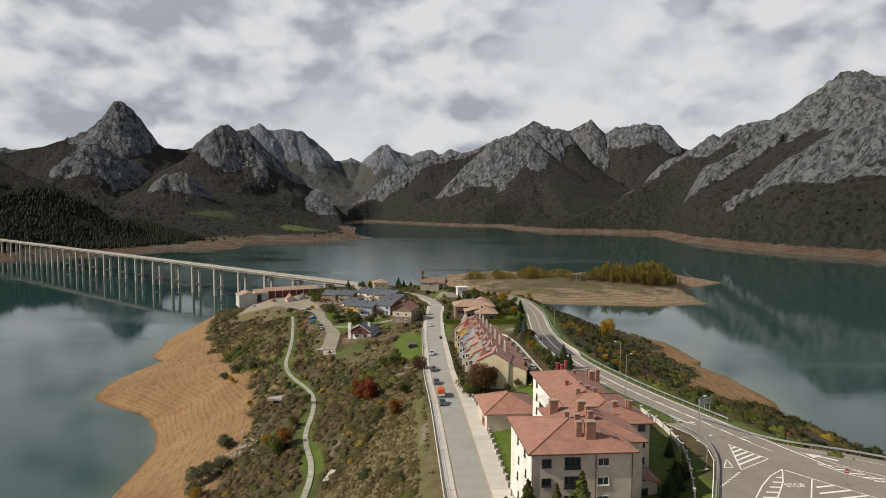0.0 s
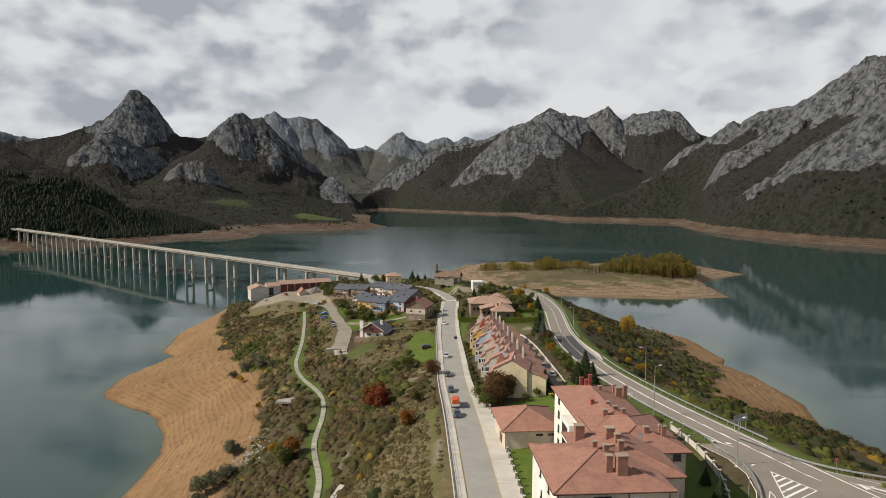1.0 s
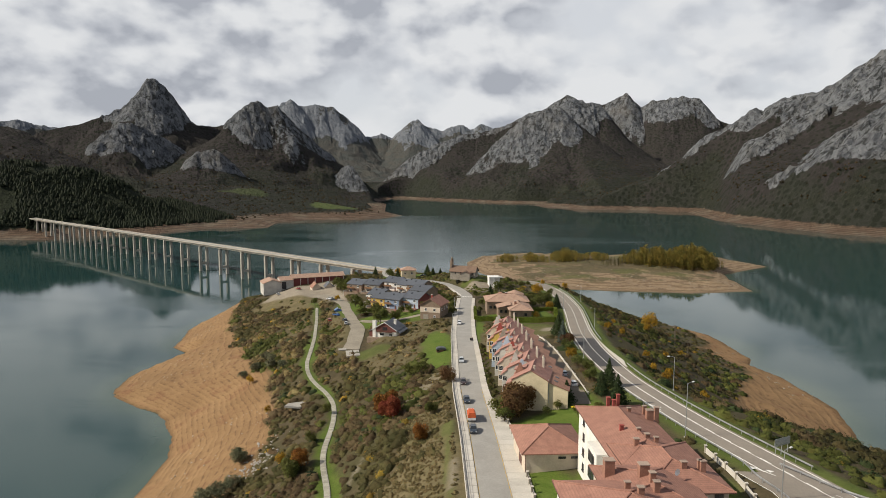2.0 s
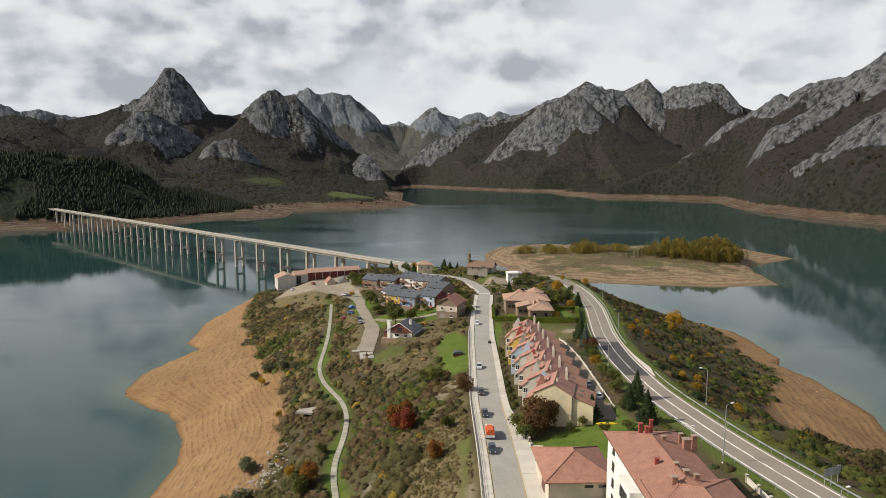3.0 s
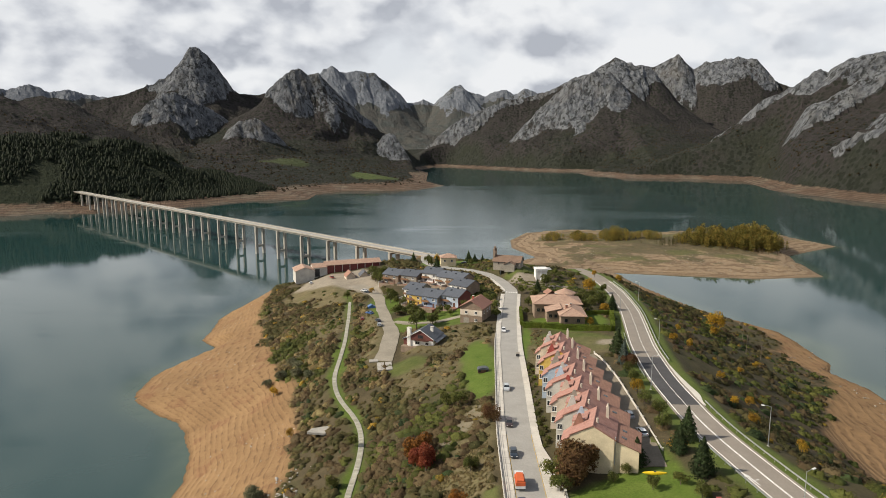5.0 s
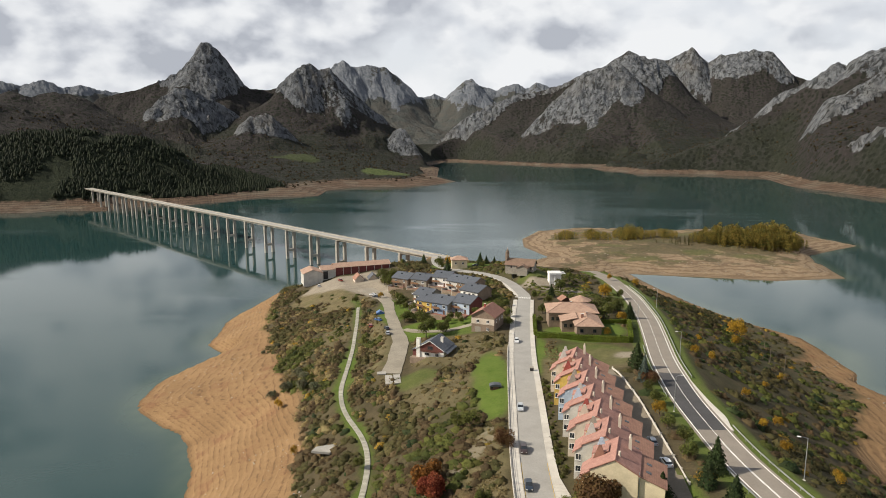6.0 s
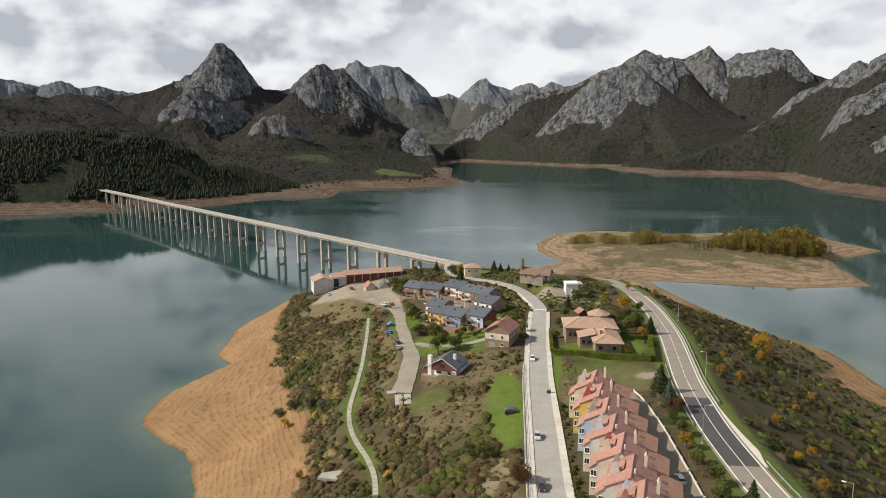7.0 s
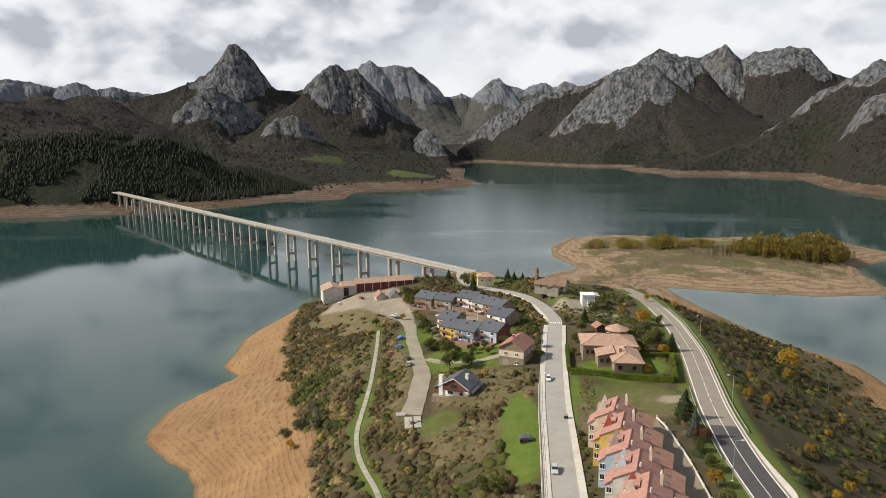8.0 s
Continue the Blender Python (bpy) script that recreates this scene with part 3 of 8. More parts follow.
def zones(x, y, z):
    """Where the ground is bare sand, mown grass and dry grass."""
    d = polygon_distance(x, y, LAND)
    edge = fbm(x / 16, y / 16, 4, 31)
    bw = along(BEACH_X, y) + 7 * edge
    west = (1 - smoothstep(-3, 3, x - bw))
    east = 1 - smoothstep(-3, 3, d + np.where(y > 300, 13, 7) * edge - np.interp(y, [100, 176, 192, 226, 245, 291, 319, 345, 372, 395, 420, 450, 480], [-12, -10, 44, 50, 46, 46, 40, 26, 12, 24, 26, 16, 8]))
    east = np.where(x > along(ROAD_X, y) + 10, east, 0)
    neck = smoothstep(500, 540, y + 14 * edge) * (1 - smoothstep(1.5, 3.0, z - 5.5 + 1.5 * edge) * smoothstep(600, 640, y) * 0.6)
    sand = np.maximum(np.maximum(np.where(y < 520, west, 0), np.where(y < 520, east, 0)), neck)
    px, sx, rx = smooth_along(PATH_X, y), smooth_along(STREET_X, y), smooth_along(ROAD_X, y)
    lawn = 0.95 * (1 - smoothstep(1.5, 3.4, np.abs(x - px) + 2.6 * edge)) * (y < 400) * (y > 30)
    lawn = np.maximum(lawn, 0.7 * (1 - smoothstep(0.6, 2.0, np.abs(x - sx + 8.6) + 1.8 * edge)) * (y < 178))
    verge = (1 - smoothstep(7.0, 9.5, np.where(x > rx, 0.85, 1.0) * np.abs(x - rx) + 1.8 * edge)) * 0.7
    garden = bump_at(x, y, 33, 118, 16, 40) + bump_at(x, y, 16, 165, 11, 16) + bump_at(x, y, 27, 178, 9, 24) + bump_at(x, y, 14, 130, 6, 26)
    green = bump_at(x, y, -13.5, 265, 6.5, 36, 5) + bump_at(x, y, -40, 276, 9, 9) * 0.5 + bump_at(x, y, 2.2, 290, 2.0, 26, -2) + bump_at(x, y, 22, 322, 17, 16) + bump_at(x, y, -70, 372, 7, 30, 12) * 0.9 + bump_at(x, y, -30, 335, 14, 14) * 0.8 + bump_at(x, y, -45, 372, 26, 12) * 0.8
    green = green + bump_at(x, y, -44, 337, 17, 17) + bump_at(x, y, -26, 345, 13, 10) + 0.8 * bump_at(x, y, -40, 390, 22, 8, -30) + 0.7 * bump_at(x, y, -62, 372, 6, 16, 20)
    green = green + 0.5 * bump_at(x, y, 20, 290, 19, 15)
    green = green + bump_at(x, y, -45, 480, 22, 14) + bump_at(x, y, 5, 425, 14, 12) * 0.5
    lawn = np.clip(np.maximum(np.maximum(lawn, verge), garden + green), 0, 1)
    dry = 0.8 * bump_at(x, y, -11, 205, 5, 26, 6) + 0.95 * bump_at(x, y, -13, 126, 19, 40, 8) + 0.9 * bump_at(x, y, -10, 165, 8, 30, 8) + 0.85 * bump_at(x, y, 21, 285, 17, 14) + 0.6 * bump_at(x, y, -30, 262, 14, 16) + 0.85 * bump_at(x, y, -27, 302, 20, 20) + 0.8 * bump_at(x, y, -63, 318, 6, 46, 16) + 0.9 * bump_at(x, y, -102, 402, 17, 20) + 0.95 * bump_at(x, y, -116, 430, 30, 20, 40) + 0.6 * bump_at(x, y, -88, 350, 10, 24, 10) + bump_at(x, y, 5, 277, 3, 20) * 0.7
    dry = np.clip(dry, 0, 1) * (1 - lawn * 0.8)
    lawn = lawn * (1 - sand)
    isle = smoothstep(600, 640, y) * smoothstep(16, 40, d + 14 * edge)
    lawn = lawn + isle * np.clip(0.9 * fbm(x / 40, y / 14, 3, 37) - 0.12, 0, 0.25)
    yard_ = polygon_distance(x, y, YARD)
    gravel = smoothstep(-1.5, 1.5, yard_ + 2.0 * edge)
    gravel = np.maximum(gravel, 0.8 * bump_at(x, y, 34, 289, 6, 4)) 
    gravel = np.maximum(gravel, 0.55 * bump_at(x, y, -30, 177, 0.8, 9, -18))
    gravel = np.maximum(gravel, 0.5 * bump_at(x, y, -14.0, 217, 3.2, 16, -22) * np.clip(0.6 + fbm(x / 5, y / 5, 3, 87), 0, 1) + 0.6 * bump_at(x, y, -4.4, 148, 0.8, 9))
    gravel = np.maximum(gravel, 0.85 * bump_at(x, y, 4, 415, 12, 7) + 0.8 * bump_at(x, y, 16, 404, 14, 6) + 0.8 * bump_at(x, y, -46, 398, 22, 3.5, -28))
    return np.stack([sand, lawn * (1 - gravel), dry * (1 - sand), np.clip(gravel, 0, 1)], 1)


gx = lines((-330, -230, 10), (-230, -100, 2.5), (-100, 80, 1.6), (80, 200, 2.5), (200, 420, 5))
gy = lines((-400, 40, 12), (40, 420, 1.7), (420, 620, 2.6), (620, 960, 4.5))
GX, GY = [a.ravel() for a in np.meshgrid(gx, gy, indexing="ij")]
GZ = near_height(GX, GY)
ground_mesh = from_arrays("ground", np.stack([GX, GY, GZ], 1), grid_quads(len(gx), len(gy)), ground_material())
zone_layer = ground_mesh.color_attributes.new("zone", "FLOAT_COLOR", "POINT")
zone_layer.data.foreach_set("color", zones(GX, GY, GZ).astype(np.float32).ravel())
ground = tagged(new("ground", ground_mesh), "sandy peninsula with dry scrub and grass above bare drawdown shores", "ground", kind="structure")


def water_material():
    m = bpy.data.materials.new("reservoir_water")
    m.use_nodes = True
    t = m.node_tree
    bsdf = t.nodes["Principled BSDF"]
    pos = t.nodes.new("ShaderNodeNewGeometry").outputs["Position"]
    stretch = t.nodes.new("ShaderNodeMapping")
    stretch.inputs["Scale"].default_value = (0.0022, 0.0085, 1)
    stretch.inputs["Rotation"].default_value = (0, 0, radians(-8))
    t.links.new(pos, stretch.inputs[0])
    wind = noise_node(t, stretch.outputs[0], 1.0, 6.0, 0.6, 0.7)
    sweep = t.nodes.new("ShaderNodeVectorMath")
    sweep.operation = "DISTANCE"
    squash = t.nodes.new("ShaderNodeMapping")
    squash.inputs["Scale"].default_value = (1.0, 0.55, 1)
    t.links.new(pos, squash.inputs[0])
    t.links.new(squash.outputs[0], sweep.inputs[0])
    sweep.inputs[1].default_value = (-90, 670, 0)
    breeze = ramp_node(t, math_node(t, "MULTIPLY", sweep.outputs["Value"], 0.001), [(0.14, 0.24), (0.38, 0.0)])
    gust = ramp_node(t, math_node(t, "ADD", wind, breeze), [(0.52, 0.0), (0.66, 1.0)])
    shoal_ = t.nodes.new("ShaderNodeAttribute")
    shoal_.attribute_name = "shoal"
    near = math_node(t, "POWER", shoal_.outputs["Fac"], 2.2)
    t.links.new(mix_node(t, near, (0.015, 0.042, 0.041), (0.048, 0.075, 0.056)), bsdf.inputs["Base Color"])
    bsdf.inputs["IOR"].default_value = 1.333
    bsdf.inputs["Specular IOR Level"].default_value = 0.5
    rough = mix_node(t, gust, 0.03, 0.15)
    t.links.new(rough, bsdf.inputs["Roughness"])
    ripple = noise_node(t, pos, 0.55, 3.0, 0.5)
    b = t.nodes.new("ShaderNodeBump")
    b.inputs["Distance"].default_value = 0.25
    t.links.new(math_node(t, "ADD", 0.05, math_node(t, "MULTIPLY", gust, 0.34)), b.inputs["Strength"])
    t.links.new(ripple, b.inputs["Height"])
    t.links.new(b.outputs[0], bsdf.inputs["Normal"])
    return m


wgx, wgy = np.arange(-330, 426, 7.0), np.arange(-400, 965, 7.0)
WX, WY = [a.ravel() for a in np.meshgrid(wgx, wgy, indexing="ij")]
n_in = len(WX)
rim = [(4900 * sx, 4900 * sy) for sx, sy in ((-1, -1), (1, -1), (1, 1), (-1, 1))]
wv = np.concatenate([np.stack([WX, WY, 0 * WX], 1), np.array([(x, y, 0) for x, y in rim])])
i00, i10, i11, i01 = 0, (len(wgx) - 1) * len(wgy), n_in - 1, len(wgy) - 1
wq = np.concatenate([grid_quads(len(wgx), len(wgy)), np.array([(n_in, n_in + 1, i10, i00), (n_in + 1, n_in + 2, i11, i10), (n_in + 2, n_in + 3, i01, i11), (n_in + 3, n_in, i00, i01)])])
water_mesh = from_arrays("water", wv, wq, water_material(), False)
shoal = water_mesh.attributes.new("shoal", "FLOAT", "POINT")
shoal.data.foreach_set("value", np.concatenate([smoothstep(-20, 0, polygon_distance(WX, WY, LAND)), np.zeros(4)]).astype(np.float32))
tagged(new("water", water_mesh), "still grey-green reservoir water with wind streaks", "water", kind="structure")


def mountain_material():
    m = bpy.data.materials.new("limestone_and_heath")
    m.use_nodes = True
    t = m.node_tree
    bsdf = t.nodes["Principled BSDF"]
    geo = t.nodes.new("ShaderNodeNewGeometry")
    pos = geo.outputs["Position"]
    s = t.nodes.new("ShaderNodeSeparateXYZ")
    t.links.new(pos, s.inputs[0])
    cover = t.nodes.new("ShaderNodeAttribute")
    cover.attribute_name = "cover"
    cs = t.nodes.new("ShaderNodeSeparateColor")
    t.links.new(cover.outputs["Color"], cs.inputs[0])
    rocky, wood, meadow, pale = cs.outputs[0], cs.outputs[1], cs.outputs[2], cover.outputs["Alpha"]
    bed = t.nodes.new("ShaderNodeMapping")
    bed.inputs["Scale"].default_value = (1.0, 1.0, 0.34)
    bed.inputs["Rotation"].default_value = (radians(10), radians(20), 0)
    t.links.new(pos, bed.inputs[0])
    big, patchy = noise_node(t, pos, 0.0042, 6.0, 0.6), noise_node(t, pos, 0.016, 6.0, 0.65)
    mid, fine = noise_node(t, bed.outputs[0], 0.05, 9.0, 0.70), noise_node(t, pos, 0.11, 7.0, 0.75)
    crack = noise_node(t, bed.outputs[0], 0.065, 8.0, 0.72, 0.8)
    # limestone: grey faces, dark cracks and ledges with scrub, rusty stains
    rock = mix_node(t, ramp_node(t, mid, [(0.40, 0.0), (0.50, 0.6), (0.60, 1.0)]), ROCK_DARK, ROCK_LIGHT)
    rock = mix_node(t, ramp_node(t, patchy, [(0.50, 0.0), (0.70, 0.55)]), rock, (0.125, 0.122, 0.112))
    rock = mix_node(t, ramp_node(t, crack, [(0.42, 0.95), (0.49, 0.0)]), rock, (0.034, 0.036, 0.036))
    rock = mix_node(t, ramp_node(t, big, [(0.55, 0.0), (0.72, 0.35)]), rock, (0.16, 0.135, 0.105))
    # haze over the far ranges, put into their rock as a paler bluish colour
    hazy_rock = mix_node(t, ramp_node(t, mid, [(0.36, 0.0), (0.62, 1.0)]), (0.115, 0.127, 0.147), (0.185, 0.197, 0.217))
    rock = mix_node(t, pale, rock, hazy_rock)
    # heath: red-brown higher up, olive scrub lower down, dotted with dark shrubs
    low = ramp_node(t, math_node(t, "ADD", math_node(t, "MULTIPLY", s.outputs[2], 0.0035), math_node(t, "MULTIPLY", math_node(t, "SUBTRACT", big, 0.5), 2.6)), [(0.18, 0.0), (0.50, 1.0)])
    heath = mix_node(t, low, (0.036, 0.038, 0.031), (0.043, 0.038, 0.037))
    heath = mix_node(t, ramp_node(t, patchy, [(0.44, 0.0), (0.60, 0.8)]), heath, mix_node(t, low, (0.027, 0.030, 0.020), (0.033, 0.031, 0.027)))
    heath = mix_node(t, ramp_node(t, fine, [(0.54, 0.0), (0.70, 0.55)]), heath, mix_node(t, low, (0.056, 0.055, 0.044), (0.056, 0.047, 0.044)))
    shrub = t.nodes.new("ShaderNodeTexVoronoi")
    shrub.inputs["Scale"].default_value = 0.075
    t.links.new(pos, shrub.inputs["Vector"])
    dot = math_node(t, "ADD", shrub.outputs["Distance"], math_node(t, "MULTIPLY", math_node(t, "SUBTRACT", patchy, 0.5), 1.2))
    heath = mix_node(t, ramp_node(t, dot, [(0.30, 0.85), (0.46, 0.0)]), heath, (0.020, 0.023, 0.016))
    # the same haze, painted into the far heath
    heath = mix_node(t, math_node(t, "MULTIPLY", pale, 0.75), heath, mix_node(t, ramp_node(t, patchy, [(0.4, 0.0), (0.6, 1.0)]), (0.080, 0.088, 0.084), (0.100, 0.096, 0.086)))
    heath = mix_node(t, wood, heath, mix_node(t, ramp_node(t, fine, [(0.35, 0.0), (0.7, 1.0)]), (0.018, 0.024, 0.015), (0.034, 0.040, 0.022)))
    heath = mix_node(t, meadow, heath, mix_node(t, ramp_node(t, fine, [(0.35, 0.0), (0.7, 1.0)]), (0.075, 0.105, 0.035), (0.105, 0.12, 0.05)))
    score = math_node(t, "ADD", rocky, math_node(t, "MULTIPLY", math_node(t, "SUBTRACT", mid, 0.5), 1.1))
    score = math_node(t, "ADD", score, math_node(t, "MULTIPLY", math_node(t, "SUBTRACT", fine, 0.5), 0.8))
    base = mix_node(t, ramp_node(t, score, [(0.45, 0.0), (0.53, 1.0)]), heath, rock)
    # the bare drawdown shore, with the wash lines of the falling water
    edge = math_node(t, "ADD", s.outputs[2], math_node(t, "MULTIPLY", math_node(t, "SUBTRACT", mid, 0.5), 16.0))
    wash = math_node(t, "SINE", math_node(t, "ADD", math_node(t, "MULTIPLY", s.outputs[2], 2.3), math_node(t, "MULTIPLY", patchy, 9.0)))
    shore = mix_node(t, ramp_node(t, mid, [(0.4, 0.0), (0.65, 1.0)]), (0.165, 0.115, 0.082), (0.105, 0.070, 0.050))
    shore = mix_node(t, ramp_node(t, patchy, [(0.48, 0.0), (0.62, 0.8)]), shore, (0.20, 0.165, 0.125))
    shore = mix_node(t, ramp_node(t, wash, [(0.2, 0.0), (0.95, 0.6)]), shore, (0.075, 0.056, 0.042))
    base = mix_node(t, ramp_node(t, math_node(t, "MULTIPLY", math_node(t, "ADD", edge, ramp_node(t, math_node(t, "MULTIPLY", s.outputs[1], 0.0003), [(0.50, 0.0), (0.80, 6.0)])), 0.01), [(0.12, 1.0), (0.15, 0.0)]), base, shore)
    base = mix_node(t, 1.0, base, ramp_node(t, fine, [(0.2, 0.7), (0.8, 1.25)]), "MULTIPLY")
    t.links.new(base, bsdf.inputs["Base Color"])
    bsdf.inputs["Roughness"].default_value = 0.95
    bsdf.inputs["Specular IOR Level"].default_value = 0.1
    b = t.nodes.new("ShaderNodeBump")
    b.inputs["Strength"].default_value = 1.0
    b.inputs["Distance"].default_value = 16.0
    t.links.new(math_node(t, "ADD", mid, math_node(t, "ADD", math_node(t, "MULTIPLY", fine, 0.35), math_node(t, "MULTIPLY", crack, 0.6))), b.inputs["Height"])
    t.links.new(b.outputs[0], bsdf.inputs["Normal"])
    return m


ROCK_DARK, ROCK_LIGHT = (0.066, 0.071, 0.081), (0.190, 0.198, 0.210)

# crest lines: x, y, height and how far the bare rock reaches down from there; then the slope of the rock and of the heath below it
RIDGES = {
    "horn": ([(-1664, 2441, 267, 0), (-1556, 2511, 297, 0), (-1481, 2556, 332, 10), (-1419, 2590, 362, 60), (-1378, 2611, 405, 130), (-1347, 2626, 457, 190), (-1325, 2635, 491, 230), (-1297, 2648, 488, 220), (-1265, 2662, 455, 170), (-1236, 2675, 415, 110), (-1205, 2687, 354, 45), (-1161, 2706, 315, 0), (-1107, 2727, 313, 0), (-1053, 2747, 318, 0)], 1.5, 0.34),
    "horn_shelf": ([(-1375, 2249, 179, 0), (-1347, 2273, 209, 45), (-1325, 2293, 244, 80), (-1283, 2324, 279, 120), (-1206, 2373, 276, 140), (-1151, 2407, 244, 110), (-1108, 2434, 209, 70), (-1052, 2466, 156, 20)], 1.3, 0.36),
    "dome": ([(-979, 2497, 254, 0), (-949, 2515, 314, 40), (-916, 2534, 353, 130), (-897, 2548, 381, 190), (-868, 2565, 390, 220), (-832, 2584, 376, 210), (-783, 2606, 377, 230), (-752, 2621, 348, 220), (-712, 2639, 300, 170), (-667, 2658, 257, 120), (-617, 2676, 214, 60), (-557, 2696, 149, 0), (-462, 2721, 85, 0), (-390, 2738, 24, 0)], 1.5, 0.34),
    "gate": ([(-523, 2481, 112, 36), (-487, 2488, 149, 114), (-446, 2496, 155, 132), (-417, 2501, 130, 120), (-394, 2505, 75, 72), (-376, 2508, 20, 0)], 1.2, 0.4),
    "knob": ([(-940, 2133, 126, 20), (-918, 2143, 174, 55), (-859, 2168, 181, 70), (-826, 2181, 155, 50), (-801, 2191, 125, 20), (-732, 2216, 75, 0)], 1.2, 0.3),
    "far": ([(-1589, 4298, 313, 60), (-1402, 4372, 498, 180), (-1316, 4408, 576, 250), (-1255, 4434, 625, 280), (-1178, 4464, 575, 260), (-1087, 4495, 587, 260), (-992, 4526, 580, 260), (-923, 4549, 532, 250), (-850, 4571, 457, 160), (-817, 4585, 396, 60), (-719, 4610, 373, 20)], 1.1, 0.3),
    "far_peak": ([(-715, 4590, 380, 30), (-655, 4606, 398, 40), (-571, 4623, 375, 30), (-494, 4638, 435, 90), (-437, 4650, 488, 180), (-403, 4660, 507, 200), (-353, 4670, 465, 160), (-237, 4683, 422, 50), (-161, 4693, 451, 60), (-84, 4701, 465, 70), (-26, 4707, 438, 40), (42, 4713, 475, 70), (134, 4718, 440, 40), (278, 4717, 407, 20)], 0.9, 0.32),
    "massif": ([(-427, 3208, 104, 75), (-374, 3221, 143, 138), (-268, 3238, 225, 138), (-164, 3251, 264, 100), (-72, 3261, 302, 38), (33, 3268, 319, 25), (150, 3271, 350, 25), (256, 3270, 399, 38), (357, 3267, 442, 88), (411, 3267, 478, 162), (452, 3268, 501, 212), (497, 3267, 485, 188), (547, 3265, 466, 150), (613, 3260, 454, 75)], 1.3, 0.4),
    "slab": ([(432, 3014, 377, 24), (384, 3011, 412, 228), (311, 3011, 400, 264), (232, 3010, 367, 252), (172, 3005, 326, 228), (103, 3000, 260, 192), (33, 2992, 189, 168), (-26, 2984, 117, 126), (-74, 2974, 57, 84), (-97, 2965, -4, 24)], 1.15, 0.36),
    "mesa": ([(687, 3741, 505, 60), (748, 3729, 510, 90), (794, 3719, 539, 220), (839, 3709, 561, 290), (875, 3700, 523, 240), (918, 3690, 487, 150), (974, 3675, 517, 150), (1036, 3657, 530, 150), (1122, 3631, 535, 150), (1201, 3605, 521, 140), (1236, 3593, 482, 100), (1264, 3583, 435, 50), (1315, 3564, 400, 0), (1406, 3528, 364, 0)], 1.3, 0.36),
    "right": ([(598, 2273, 76, 32), (619, 2257, 112, 80), (673, 2232, 154, 88), (731, 2204, 169, 96), (750, 2188, 211, 112), (774, 2169, 255, 112), (843, 2133, 286, 96), (873, 2111, 324, 80), (898, 2090, 297, 80), (941, 2061, 347, 96), (985, 2030, 347, 144), (1035, 1994, 371, 176), (1101, 1948, 426, 192), (1156, 1905, 471, 192), (1191, 1872, 487, 208), (1213, 1847, 463, 192), (1265, 1800, 410, 160)], 1.0, 0.44),
    "rslab": ([(662, 1972, 76, 44), (714, 1968, 128, 123), (778, 1959, 183, 160), (846, 1946, 240, 160), (907, 1934, 269, 130), (973, 1917, 306, 87)], 0.9, 0.44),
    "rslab2": ([(839, 1761, 132, 27), (861, 1731, 174, 61), (899, 1693, 209, 81), (939, 1652, 249, 122), (982, 1607, 287, 162), (1020, 1563, 321, 176), (1073, 1507, 360, 176)], 1.0, 0.44),
    "rband": ([(671, 1627, 72, 8), (707, 1571, 118, 19), (746, 1512, 144, 24), (779, 1453, 161, 29), (817, 1389, 165, 29), (841, 1331, 172, 29), (866, 1270, 182, 29), (894, 1204, 202, 29)], 0.9, 0.34),
    "spit_rock": ([(479, 2096, 44, 10), (505, 2090, 72, 30), (522, 2086, 76, 30), (546, 2079, 50, 12)], 1.1, 0.3),
    "lake_rock": ([(670, 1409, 24, 6), (681, 1404, 43, 16), (693, 1397, 47, 18), (705, 1391, 38, 14), (721, 1383, 32, 5)], 1.3, 0.3),
    "dark": ([(-1083, 1130, 107, 0), (-1012, 1185, 117, 0), (-941, 1233, 125, 0), (-880, 1268, 128, 0), (-822, 1296, 120, 0), (-775, 1315, 106, 0), (-724, 1334, 78, 0), (-673, 1351, 52, 0), (-629, 1362, 26, 0)], 1, 0.5),
    "prom": ([(-775, 1823, 69, 0), (-659, 1859, 74, 0), (-552, 1885, 54, 0), (-441, 1905, 40, 0), (-344, 1915, 31, 0), (-268, 1917, 22, 0)], 1, 0.2),
    "bridgehill": ([(-1325, 1383, 225, 0), (-1272, 1426, 216, 0), (-1224, 1461, 198, 0), (-1177, 1493, 180, 0), (-1119, 1532, 149, 0), (-1035, 1585, 128, 0), (-944, 1637, 110, 0), (-833, 1691, 85, 0), (-736, 1731, 66, 0)], 1, 0.42),
    "shoulder": ([(-1630, 1714, 220, 0), (-1562, 1803, 234, 0), (-1534, 1850, 252, 0), (-1509, 1894, 241, 0), (-1470, 1958, 258, 0), (-1440, 2010, 246, 0), (-1440, 2060, 205, 0)], 1, 0.5),
    "farleft": ([(-3281, 3316, 448, 150), (-3186, 3409, 460, 150), (-3137, 3455, 459, 150), (-3066, 3520, 453, 120), (-3004, 3575, 427, 60), (-2965, 3607, 412, 40), (-2912, 3651, 453, 120), (-2843, 3707, 446, 110), (-2802, 3738, 410, 40), (-2708, 3808, 434, 90), (-2651, 3849, 408, 40), (-2560, 3911, 399, 40), (-2456, 3979, 377, 20)], 1.0, 0.3),
}

